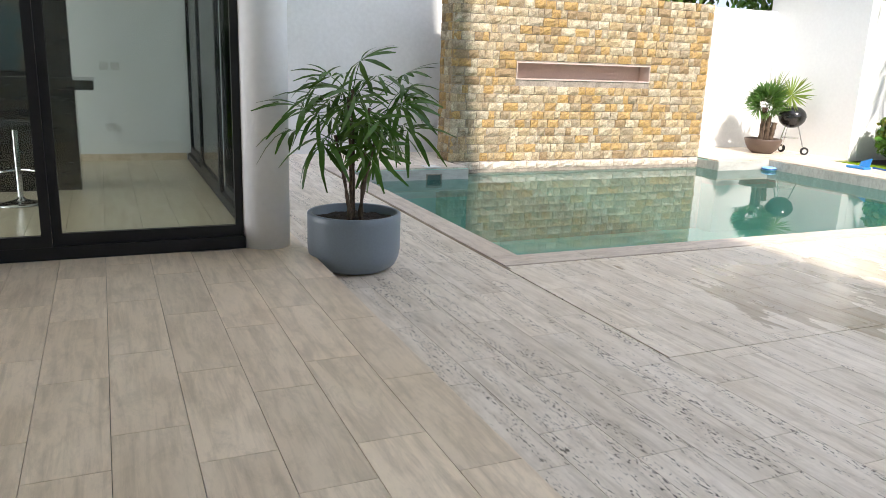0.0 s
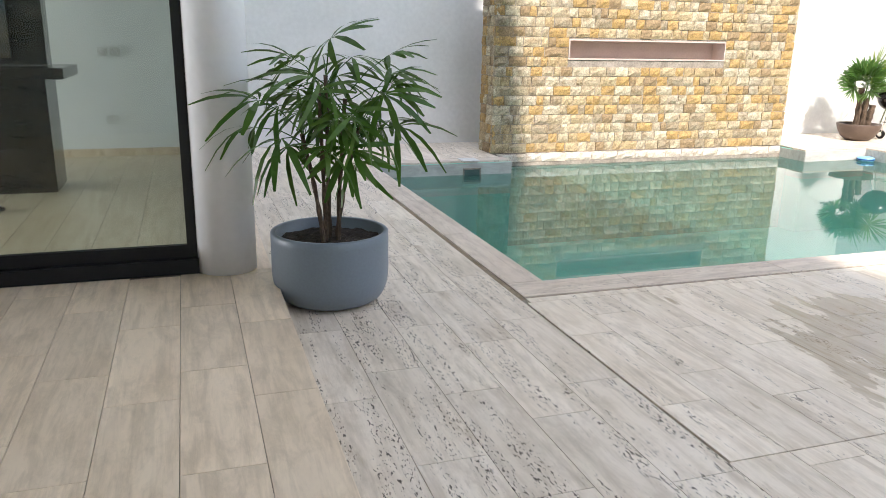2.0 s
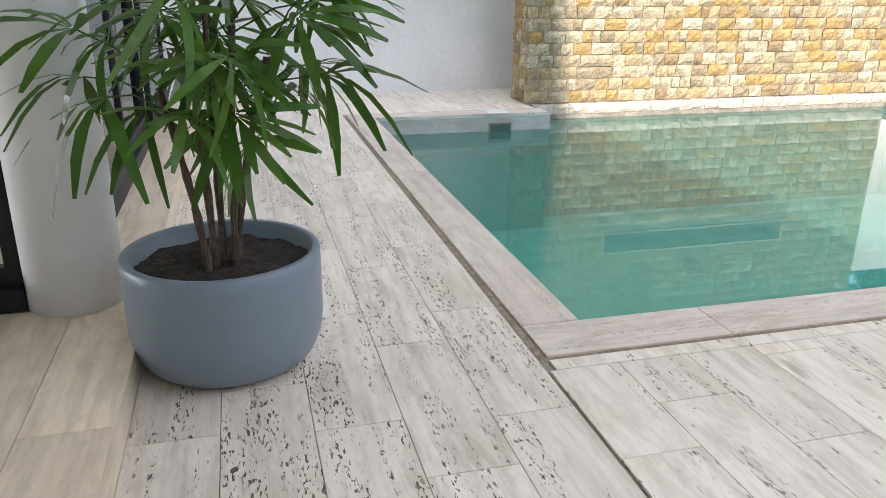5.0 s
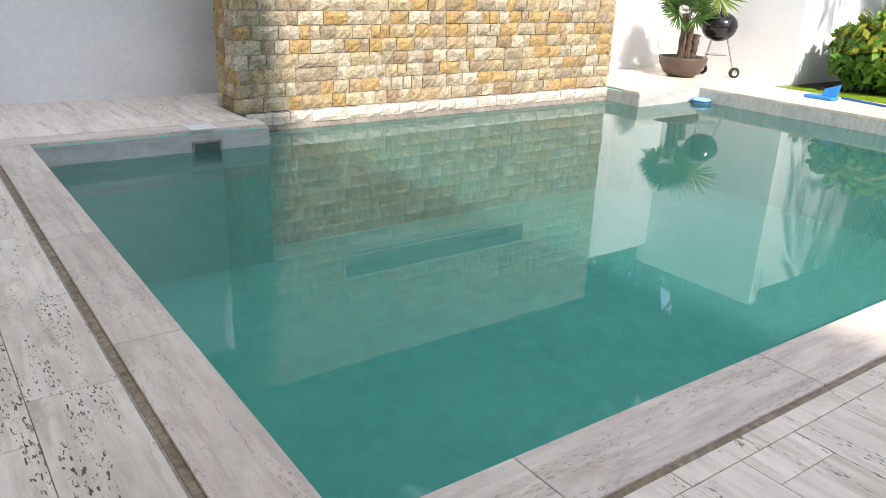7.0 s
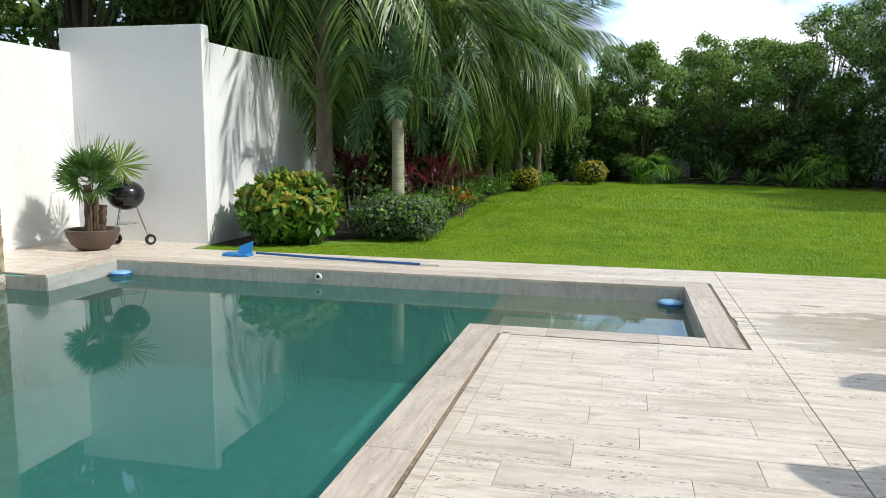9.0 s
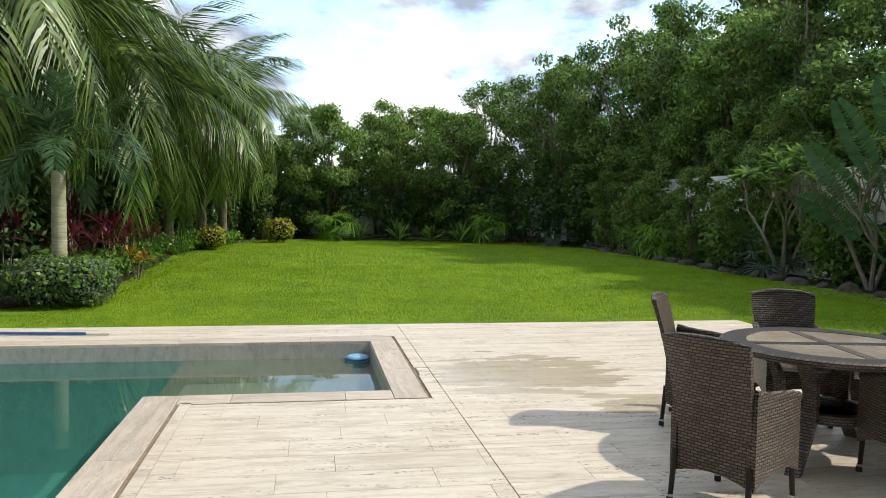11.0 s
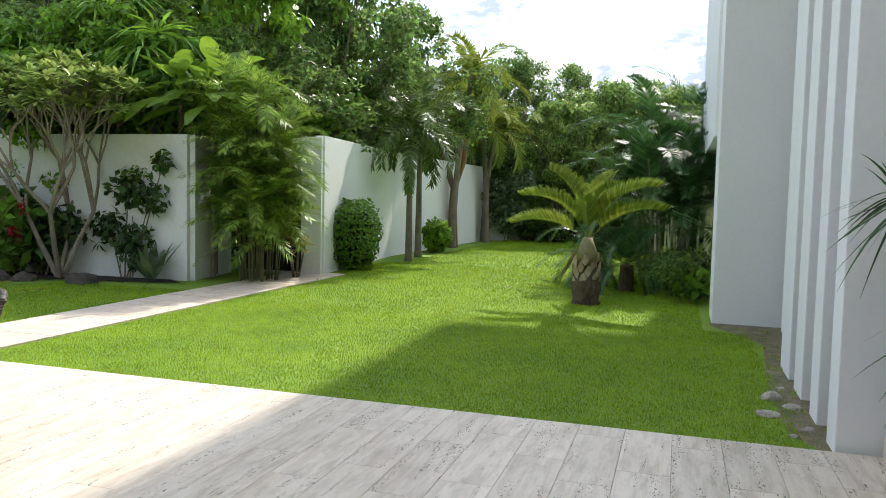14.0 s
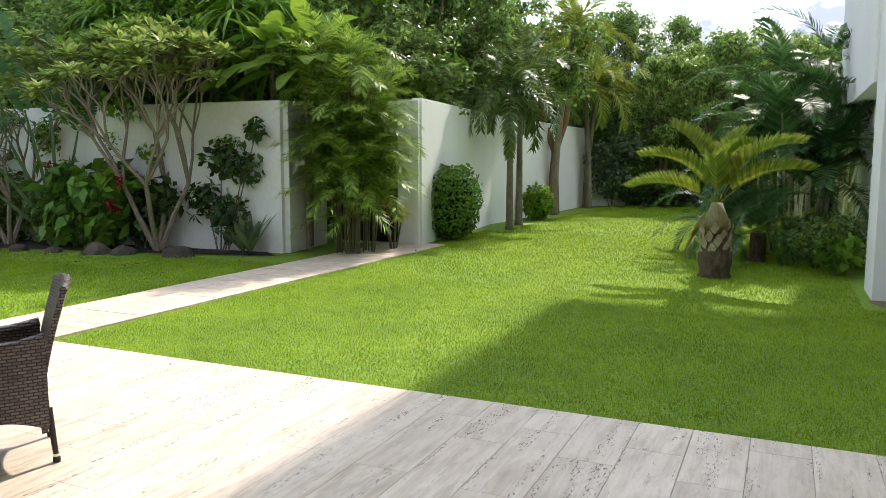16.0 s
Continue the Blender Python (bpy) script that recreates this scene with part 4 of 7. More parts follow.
def wicker_chair(m):
    t = thing("garden_chair", "dark brown woven resin armchair with a high back", "chair", "chairs round the table", m)

    def lean(z):
        return -0.25 - 0.13 * max(0.0, (z - 0.40) / 0.55) ** 1.3

    def back(u, v):
        x = (u - 0.5) * 2
        z = 0.17 + 0.05 * (1 - x * x) * (1 - v) ** 3 + v * (0.755 + 0.03 * (1 - x * x))
        half = 0.235 - 0.02 * math.sin(math.pi * min(1, v * 1.1)) + 0.012 * v
        return (x * half, lean(z) - 0.03 * (1 - x * x) * v, z)
    bm = bmesh.new()
    sheet(bm, back, 12, 20, (0, 0.03, 0))
    bk = part("backrest", bm, WICKER, t)
    bm = bmesh.new()
    pts = [Vector(back(i / 14, 1)) + Vector((0, 0.015, 0.004)) for i in range(15)]
    tube(bm, pts, 0.02, 8)
    part("top_rail", bm, WICKER, bk)
    for s in (-1, 1):
        def side(u, v, s=s):
            y = -0.26 + 0.50 * u
            zt = 0.655 - 0.055 * u ** 2 + 0.05 * max(0, 0.25 - u) * 2
            zb = 0.19 + 0.07 * math.sin(math.pi * u)
            return (s * (0.245 + 0.012 * math.sin(math.pi * u)), y, zb + (zt - zb) * v)
        bm = bmesh.new()
        sheet(bm, side, 10, 12, (-s * 0.035, 0, 0))
        sp = part("side_panel", bm, WICKER, t)
        bm = bmesh.new()
        tube(bm, [Vector(side(i / 10, 1)) + Vector((-s * 0.018, 0, 0.006)) for i in range(11)], 0.026, 8)
        part("armrest", bm, WICKER, sp)
    bm = bmesh.new()
    sheet(bm, lambda u, v: ((u - 0.5) * 0.43, -0.22 + 0.46 * v, 0.415 + 0.018 * math.sin(math.pi * u) * math.sin(math.pi * v)), 8, 8, (0, 0, -0.05))
    part("seat", bm, WICKER, t)
    bm = bmesh.new()
    sheet(bm, lambda u, v: ((u - 0.5) * 0.43, 0.235, 0.22 + 0.06 * math.sin(math.pi * u) + (0.17 - 0.06 * math.sin(math.pi * u)) * v), 8, 4, (0, -0.03, 0))
    part("front_panel", bm, WICKER, t)
    for x, y in ((-0.215, -0.265), (0.215, -0.265), (-0.215, 0.22), (0.215, 0.22)):
        bm = bmesh.new()
        tube(bm, [(x, y * 0.98, 0.30), (x * 1.03, y * 1.06, 0.045)], [0.018, 0.014], 10)
        leg = part("leg", bm, METAL_DARK, t)
        bm = bmesh.new()
        lathe(bm, [(0.018, 0), (0.02, 0.012), (0.018, 0.03), (0.015, 0.034)], 14, Matrix.Translation((x * 1.04, y * 1.07, 0)))
        part("rubber_foot", bm, RUBBER, leg)
        bm = bmesh.new()
        lathe(bm, [(0.0165, 0.034), (0.0165, 0.048)], 14, Matrix.Translation((x * 1.035, y * 1.065, 0)))
        part("collar", bm, CHROME, leg)
    return t


def chair_at(bx, by, dx, dy):
    """Pose of a chair whose top rail is over (bx, by) and that faces (dx, dy)."""
    d = Vector((dx, dy, 0)).normalized()
    c = Vector((bx, by, 0)) + d * 0.39
    return pose(c.x, c.y, 0.0, 0, 0, math.degrees(math.atan2(d.y, d.x)) - 90)


first = wicker_chair(chair_at(6.78, 2.60, 0.52, -0.85))
for q in ((6.70, 1.01, 0.98, -0.05), (7.08, 0.09, 0.57, 0.82), (8.13, 0.05, -0.45, 0.89), (8.88, 0.74, -0.94, 0.34), (8.68, 1.95, -0.58, -0.81)):
    copy_thing(first, chair_at(*q))


def round_table(m):
    t = thing("garden_table", "round dark woven table with stone insets", "table", m=m)
    R = 0.69
    bm = bmesh.new()
    lathe(bm, [(R - 0.17, 0.742), (R - 0.17, 0.70), (R - 0.02, 0.70), (R, 0.712), (R, 0.738), (R - 0.02, 0.75), (R - 0.165, 0.75), (R - 0.17, 0.742)], 64)
    top = part("tabletop", bm, WICKER, t, "woven rim")
    for k in range(2):
        bm = boxes((-R + 0.16, R - 0.16, -0.035, 0.035, 0.70, 0.749 + 0.002 * k), bevel=0.006)
        part("crossbar", bm, WICKER, top).matrix_basis = pose(0, 0, 0, 0, 0, 90 * k)
    for k in range(4):
        bm = bmesh.new()
        arc = [Vector((0.04, 0.04, 0))] + [Vector((max(0.04, (R - 0.175) * math.cos(a)), max(0.04, (R - 0.175) * math.sin(a)), 0)) for a in np.linspace(0.06, math.pi / 2 - 0.06, 12)]
        lo = [bm.verts.new(p + Vector((0, 0, 0.725))) for p in arc]
        hi = [bm.verts.new(p + Vector((0, 0, 0.745))) for p in arc]
        bm.faces.new(hi)
        bm.faces.new(lo[::-1])
        for i in range(len(arc)):
            j = (i + 1) % len(arc)
            bm.faces.new((lo[i], lo[j], hi[j], hi[i]))
        part("stone_inset", bm, SLATE, top, "mottled stone inset").matrix_basis = pose(0, 0, 0, 0, 0, 90 * k)
    for k in range(4):
        bm = bmesh.new()
        pts = []
        for s in np.linspace(0, 1, 12):
            pts.append((0.46 - 0.22 * math.sin(math.pi * s ** 0.9) + 0.10 * s, 0.70 * (1 - s)))
        sheet(bm, lambda u, v: (pts[round(v * 11)][0], (u - 0.5) * 0.09, pts[round(v * 11)][1]), 2, 11, (0.05, 0, 0))
        leg = part("leg", bm, WICKER, t)
        leg.matrix_basis = pose(0, 0, 0, 0, 0, 45 + 90 * k)
    bm = bmesh.new()
    lathe(bm, [(0.24, 0.27), (0.30, 0.27), (0.30, 0.33), (0.24, 0.33), (0.24, 0.27)], 32)
    part("lower_ring", bm, WICKER, t)
    return t


round_table(pose(7.66, 1.20, 0.0, 0, 0, -9))

# ---------- pool things ----------
BLUE = mat("blue_plastic", (0.03, 0.25, 0.62), (0.025, 0.21, 0.55), 0.35, scale=6, grain=0.08)
BLUE_DARK = mat("blue_pole", (0.02, 0.10, 0.34), rough=0.35, scale=6, grain=0.08)
PALE_BLUE = mat("pale_blue_plastic", (0.25, 0.50, 0.72), rough=0.4, scale=6, grain=0.08)
WHITE_PL = mat("white_plastic", (0.78, 0.78, 0.75), rough=0.35, scale=8, grain=0.04)


def floater(m, label):
    t = thing("chlorine_floater", label, "pool floater", "floaters", m)
    bm = bmesh.new()
    lathe(bm, [(0.02, -0.10), (0.06, -0.10), (0.06, -0.02), (0.12, -0.02), (0.14, 0.01), (0.135, 0.04), (0.1, 0.055), (0.02, 0.06)], 28)
    part("float_ring", bm, PALE_BLUE, t, smooth=True)
    bm = bmesh.new()
    lathe(bm, [(0.142, 0.008), (0.146, 0.02), (0.142, 0.03)], 28)
    part("band", bm, BLUE_DARK, t)
    return t


floater(pose(11.95, 4.06, ZW + 0.02), "round blue chlorine floater on the water")
floater(pose(12.02, 11.28, ZW + 0.02), "round pale blue chlorine floater on the water")

brush = thing("pool_brush", "blue pool brush on a long blue pole lying on the coping", "pool brush", m=pose(0, 0, 0))
bm = bmesh.new()
tube(bm, [(13.0, 9.75, 0.05), (12.92, 8.7, 0.03), (12.82, 7.25, 0.022)], 0.017, 10)
pole = part("pole", bm, BLUE_DARK, brush)
bm = bmesh.new()
tube(bm, [(12.82, 7.25, 0.022), (12.80, 6.98, 0.021)], 0.014, 10)
part("pole_end", bm, WHITE_PL, pole, "white pole end")
bm = boxes((12.86, 13.06, 9.82, 10.22, 0.004, 0.045), bevel=0.01)
part("brush_head", bm, BLUE, brush)
bm = bmesh.new()
sheet(bm, lambda u, v: (12.96 + 0.05 * u, 9.80 + 0.22 * v, 0.05 + 0.17 * u * (1 - 0.5 * v)), 4, 4, (0.012, 0, 0))
part("handle_bracket", bm, BLUE, brush)
bm = bmesh.new()
for k in range(28):
    tube(bm, [(12.88 + 0.02 * (k % 8), 9.84 + 0.0125 * k, 0.01), (12.86 + 0.02 * (k % 8), 9.84 + 0.0125 * k, -0.0)], 0.006, 5)
part("bristles", bm, BLUE, brush)

skimmer = thing("pool_skimmer", "square skimmer opening with white lid in the pool edge", "skimmer", m=pose(4.76, PY1 - 0.014, 0))
part("frame", boxes((-0.14, 0.14, -0.012, 0.0, -0.12, -0.10), (-0.14, 0.14, -0.012, 0.0, -0.33, -0.31), (-0.14, -0.12, -0.012, 0.0, -0.31, -0.12), (0.12, 0.14, -0.012, 0.0, -0.31, -0.12)), MORTAR, skimmer)
# no recess here: a flat panel whose dark colour paints the shade inside
part("opening", boxes((-0.119, 0.119, -0.004, 0.0, -0.309, -0.121)), mat("skimmer_shade", (0.05, 0.09, 0.08), rough=0.6), skimmer, "flat panel coloured as the shade inside the skimmer")
part("lid", boxes((-0.14, 0.12, 0.0, 0.26, 0.002, 0.012), bevel=0.004), WHITE_PL, skimmer, "white lid")
inlet = thing("pool_inlet", "round white water inlet in the pool wall", "pool fitting", m=pose(PX1 - 0.013, 8.46, -0.10, 0, -90, 0))
bm = bmesh.new()
lathe(bm, [(0.02, 0.002), (0.02, 0.012), (0.035, 0.02), (0.05, 0.012), (0.055, 0.0)], 24)
part("ring", bm, WHITE_PL, inlet, smooth=True)
bm = bmesh.new()
lathe(bm, [(0.001, 0.003), (0.019, 0.003)], 16)
part("nozzle", bm, RUBBER, inlet)

# ---------- inside the room ----------
STONE_BLACK = mat("black_marble", (0.015, 0.014, 0.013), (0.05, 0.04, 0.03), 0.12, scale=5, fine=16, bump=0.0, grain=0.5, stretch=(0.6, 0.6, 3))
bar = thing("bar_counter", "black marble bar block with a thick counter", "bar counter", m=pose(0, 0, 0))
part("block", boxes((-3.4, -0.45, 9.55, 10.2, ZT, 1.27)), STONE_BLACK, bar)
part("counter", boxes((-3.6, -0.25, 9.3, 10.4, 1.275, 1.38), bevel=0.006), STONE_BLACK, bar)
part("back_panel", boxes((-3.4, -0.48, 10.0, 10.3, 1.385, 2.9)), STONE_BLACK, bar)
stool = thing("bar_stool", "chrome bar stool with a round base", "bar stool", m=pose(-1.0, 8.75, ZT))
bm = bmesh.new()
lathe(bm, [(0.001, 0.0), (0.22, 0.0), (0.22, 0.012), (0.12, 0.03), (0.04, 0.06), (0.03, 0.08)], 32)
part("base", bm, CHROME, stool, smooth=True)
bm = bmesh.new()
tube(bm, [(0, 0, 0.06), (0, 0, 0.78)], 0.028, 14)
part("post", bm, CHROME, stool)
bm = bmesh.new()
tube(bm, [(-0.16, 0, 0.34), (0.0, 0.16, 0.34), (0.16, 0.0, 0.34)], 0.011, 8)
part("footrest", bm, CHROME, stool)
bm = bmesh.new()
lathe(bm, [(0.001, 0.77), (0.18, 0.78), (0.2, 0.82), (0.18, 0.85), (0.001, 0.86)], 28)
part("seat", bm, RUBBER, stool, "black seat")
for x, z, w_ in ((-0.13, 1.48, 0.06), (0.02, 1.48, 0.06), (-0.08, 0.62, 0.08)):
    sw = thing("wall_switch", "white switch plate on the white wall", "switch", "switch plates", pose(x, 11.99, z))
    part("plate", boxes((-w_, w_, -0.008, 0.004, -0.06, 0.06), bevel=0.003), WHITE_PL, sw)
    part("rocker", boxes((-0.02, 0.02, -0.012, -0.008, -0.03, 0.03)), WHITE_PL, sw)
picture = thing("wall_painting", "dark abstract painting with ochre and teal patches", "painting", m=pose(-2.3, 9.985, 2.0))
part("canvas", boxes((-0.9, 1.5, -0.03, 0.0, -0.55, 0.75)), mat("painted_canvas", (0.03, 0.06, 0.07), (0.25, 0.13, 0.03), 0.6, scale=1.4, fine=9, grain=0.4), picture)

# ---------- palms ----------
def palm(name, label, m, height, r0, r1, bark, fronds, crown, lean=(0, 0), shaft=0.0, shaft_mat=None, bulge=0.0):
    """fronds: mesh data; crown: (azimuth, elevation, scale) for each frond."""
    t = thing(name, label, "palm", m=m)
    n = max(8, int(height * 7))
    bm = bmesh.new()
    pts, rad = [], []
    for i in range(n + 1):
        s = i / n
        pts.append((lean[0] * s * s, lean[1] * s * s, height * s - 0.05))
        rad.append((r0 + (r1 - r0) * s + bulge * math.sin(math.pi * min(1, s * 1.1)) ** 2) * (1 + 0.035 * (i % 2)) * (1.25 if i == 0 else 1))
    tube(bm, pts, rad, 14)
    part("trunk", bm, bark, t, smooth=True)
    tip = Vector(pts[-1])
    if shaft:
        bm = bmesh.new()
        tube(bm, [tip, tip + Vector((0, 0, shaft * 0.4)), tip + Vector((0, 0, shaft))], [r1 * 1.05, r1 * 1.15, r1 * 0.5], 14)
        part("crownshaft", bm, shaft_mat or FROND, t, "smooth green crownshaft", smooth=True)
        tip = tip + Vector((0, 0, shaft * 0.9))
    for i, (az, el, sc) in enumerate(crown):
        linked("frond", fronds[i % len(fronds)], t, Matrix.Translation(tip) @ Matrix.Rotation(radians(az), 4, "Z") @ Matrix.Rotation(-radians(el), 4, "Y") @ Matrix.Diagonal((sc, sc, sc, 1)))
    return t


def spread(n, e0, e1, rng, s0=0.85, s1=1.1):
    return [(i * 137.5 + rng.uniform(-15, 15), e0 + (e1 - e0) * (i / max(1, n - 1)) + rng.uniform(-6, 6), rng.uniform(s0, s1)) for i in range(n)]


rg = np.random.default_rng(21)
ROYAL_F = [frond_data("frond", leafmat("royal_palm_leaflet", (0.085, 0.16, 0.075), (0.065, 0.13, 0.06), 0.45), 1.7, d, 46, 0.42, 0.035, 0.35, 0.35, 0.12, rg, 0.5) for d in (75, 100)]
palm("royal_palm", "young royal palm with a pale smooth trunk", pose(16.5, 8.66, 0), 2.15, 0.125, 0.105, PALE_BARK, ROYAL_F, spread(13, -15, 75, rg), shaft=0.5, shaft_mat=LEAF_BOX)
BIG_F = [frond_data("frond", FROND, 4.4, d, 42, 0.80, 0.070, 0.95, 0.05, 0.10, rg, 0.3, 0.55) for d in (95, 125, 75)]
for x, y, h in ((21.2, 10.0, 4.0), (25.0, 9.1, 4.6), (20.4, 10.8, 5.4), (31.0, 8.4, 5.0), (22.8, 10.2, 5.4), (28.0, 9.0, 4.6), (33.8, 8.0, 5.4), (18.9, 11.0, 5.0)):
    palm("weeping_palm", "tall palm with long drooping feather fronds", pose(x, y, 0, 0, 0, rg.uniform(0, 90)), h, 0.17, 0.13, BARK, BIG_F, spread(22, -30, 84, rg))
palm("weeping_palm", "tall palm with long drooping feather fronds", pose(17.0, 10.3, 0, 0, 0, 20), 5.6, 0.17, 0.13, BARK, BIG_F, spread(28, -35, 84, rg))
FOX_F = [frond_data("frond", FROND, 1.9, d, 60, 0.36, 0.042, 0.3, 0.3, 0.10, rg, 0.9) for d in (80, 105)]
for x, y, h, r in ((9.58, -14.5, 2.9, 0.10), (9.81, -15.9, 3.4, 0.10)):
    palm("foxtail_palm", "slender foxtail palm with a grey trunk on the lawn", pose(x, y, 0, 0, 0, 40 * h), h, r * 0.95, r * 0.55, BARK, FOX_F, spread(15, -30, 78, rg, 0.85, 1.1), shaft=0.55, shaft_mat=FROND)
TALL_F = [frond_data("frond", FROND_GOLD, 2.2, d, 54, 0.5, 0.05, 0.35, 0.3, 0.1, rg, 0.3) for d in (85, 110)]
for x, y, h, lean in ((10.1, -20.2, 5.6, (-0.6, 0.2)), (10.1, -24.3, 4.3, (-0.4, 0)), (9.9, -24.0, 4.6, (0.3, 0.1))):
    palm("tall_palm", "tall thin palm with arching yellow-green fronds", pose(x, y, 0), h, 0.11, 0.075, BARK, TALL_F, spread(12, -15, 75, rg), lean=lean)

BOTTLE_F = [frond_data("frond", FROND_GOLD, 1.3, d, 56, 0.33, 0.045, 0.04, 1.0, 0.22, rg, 0.04) for d in (58, 76)]
bottle = palm("bottle_palm", "squat bottle palm with arched yellow-green fronds", pose(4.35, -8.48, 0, 0, 0, 30), 0.66, 0.20, 0.15, FIBRE, BOTTLE_F,
              [(-30, 36, 1.0), (-18, 66, 1.05), (-50, 82, 1.1), (150, 72, 1.15), (138, 48, 1.05), (60, 70, 0.9), (240, 66, 0.9), (100, 86, 0.9), (200, 88, 0.95)], shaft=0.42, shaft_mat=mat("brown_crownshaft", (0.22, 0.17, 0.07), (0.16, 0.17, 0.06), 0.6, scale=5, fine=40, stretch=(1, 1, 0.3)), bulge=0.06)
L = Leaves()
for k in range(26):
    a = k * 2.4
    z0 = 0.26 + 0.014 * k
    L.strip((0.20 * math.cos(a), 0.20 * math.sin(a), z0), (0.25 * math.cos(a), 0.25 * math.sin(a), 1), (-math.sin(a), math.cos(a), 0.2), rg.uniform(0.12, 0.18), 0.14, -0.1, 2, 0.4)
for k in range(7):
    a = -0.5 + rg.uniform(-0.25, 0.25)
    L.strip((0.16 * math.cos(a), 0.16 * math.sin(a), 0.78 + 0.02 * k), (0.55 * math.cos(a), 0.55 * math.sin(a), -1), (-math.sin(a), math.cos(a), 0.2), rg.uniform(0.45, 0.75), 0.06, 0.0, 4, 0.3)
L.part("dry_sheath", mat("dry_sheath", (0.30, 0.21, 0.13), (0.42, 0.36, 0.28), 0.9, scale=8, fine=50, grain=0.3), bottle, "dry papery leaf sheaths")
CYCAD_F = [frond_data("frond", FROND_DARK, 1.5, d, 60, 0.26, 0.018, 0.15, 0.4, 0.1, rg, 0.1) for d in (90, 120)]
for x, y in ((3.85, -10.6), (4.4, -11.2)):
    palm("pygmy_date_palm", "low palm with fine drooping dark fronds", pose(x, y, 0), 0.5, 0.14, 0.12, FIBRE, CYCAD_F, spread(16, -5, 75, rg))
ARECA_F = [frond_data("frond", FROND_DARK, 2.0, d, 46, 0.42, 0.034, 0.3, 0.4, 0.15, rg, 0.2) for d in (70, 95)]


def areca(m, stems, h0, h1, data, label, name="areca_palm", spread_=0.5, per=6, cane=0.035, along=0.0, bark=PALE_BARK):
    t = thing(name, label, "palm", m=m)
    for k in range(stems):
        a, r_ = rg.uniform(0, 6.28), spread_ * math.sqrt(rg.random())
        h = rg.uniform(h0, h1)
        b0 = Vector((r_ * math.cos(a), r_ * math.sin(a), -0.02))
        tp = b0 * 1.7 + Vector((0, 0, h))
        bm = bmesh.new()
        tube(bm, [b0, b0.lerp(tp, 0.5) - b0 * 0.1, tp], [cane, cane * 0.85, cane * 0.6], 7)
        part("cane", bm, bark, t)
        for j, (az, el, sc) in enumerate(spread(per, 5, 78, rg, 0.75, 1.05)):
            linked("frond", data[j % len(data)], t, Matrix.Translation(b0.lerp(tp, 1 - along * rg.random())) @ Matrix.Rotation(radians(az + 31 * k), 4, "Z") @ Matrix.Rotation(-radians(el), 4, "Y") @ Matrix.Diagonal((sc, sc, sc, 1)))
    return t


areca(pose(3.25, -12.6, 0), 10, 1.4, 3.0, ARECA_F, "dense dark clump of areca palms beside the house", spread_=0.55, per=9, along=0.35)
areca(pose(2.9, -14.6, 0), 8, 1.6, 3.6, ARECA_F, "dense dark clump of areca palms beside the house", spread_=0.6)
areca(pose(3.4, -20.6, 0), 8, 1.4, 3.4, ARECA_F, "dense dark clump of areca palms beside the house", spread_=0.7)
areca(pose(2.6, -17.6, 0), 8, 1.6, 4.0, ARECA_F, "dense dark clump of areca palms beside the house", spread_=0.7)
BAM_F = [frond_data("frond", leafmat("bamboo_palm_leaflet", (0.19, 0.31, 0.05), (0.25, 0.37, 0.06), 0.45, 0.55), 1.05, d, 24, 0.27, 0.027, 0.35, 0.3, 0.15, rg, 0.4) for d in (60, 85, 40)]
bam = areca(pose(10.55, -8.8, 0), 42, 1.2, 3.7, BAM_F, "feathery green bamboo palm clump by the gate", "bamboo_palm", 0.42, 13, 0.013, 0.5, mat("green_cane", (0.13, 0.13, 0.06), (0.09, 0.085, 0.045), 0.7, scale=6))


# ---------- broadleaved trees ----------
def crown_blobs(rng, h, r, base, n, rb=(0.12, 0.27)):
    out = []
    for i in range(n):
        a, q, z = rng.uniform(0, 6.28), math.sqrt(rng.random()), rng.random()
        env = r * (0.25 + 0.75 * math.sin(math.pi * min(1, z * 0.85 + 0.12)))
        s = r * rng.uniform(*rb)
        out.append((q * env * math.cos(a) * 0.85, q * env * math.sin(a) * 0.85, base + (h - base - s * 0.6) * z, s, s, s * rng.uniform(0.55, 0.8)))
    return out


def tree(label, rng, h, r, base, material, n_leaves, leaf, n_blobs=20, trunks=1, bark=BARK, name="tree", trunk_r=0.13):
    t = thing(name, label, "tree", m=pose(0, 0, 0))
    blobs = crown_blobs(rng, h, r, base, n_blobs)
    bm = bmesh.new()
    for k in range(trunks):
        a = 6.28 * k / trunks + 0.4
        off = 0.0 if trunks == 1 else 0.18
        top = Vector((off * 3 * math.cos(a), off * 3 * math.sin(a), base + (h - base) * 0.45))
        b0 = Vector((off * math.cos(a), off * math.sin(a), -0.1))
        mid = b0.lerp(top, 0.5) + Vector((rng.uniform(-0.15, 0.15), rng.uniform(-0.15, 0.15), 0))
        tube(bm, [b0, mid, top], [trunk_r * 1.2, trunk_r * 0.85, trunk_r * 0.5], 9)
    part("trunk", bm, bark, t, smooth=True)
    bm = bmesh.new()
    for bl in blobs[::2]:
        c = Vector(bl[:3])
        s0 = Vector((0, 0, base * 0.75 + 0.2 * (c.z - base)))
        tube(bm, [s0, s0.lerp(c, 0.55) + Vector((0, 0, 0.15)), c], [trunk_r * 0.45, trunk_r * 0.25, trunk_r * 0.08], 6)
    part("branchwork", bm, bark, t)
    quads_part("crown", cloud(blobs, n_leaves, leaf, rng=rng), material, t)
    return t


def place(ob, x, y, turn=0.0, s=1.0, sz=None):
    return copy_thing(ob, Matrix.LocRotScale((x, y, -0.03), Euler((0, 0, turn)), (s, s, sz or s)))


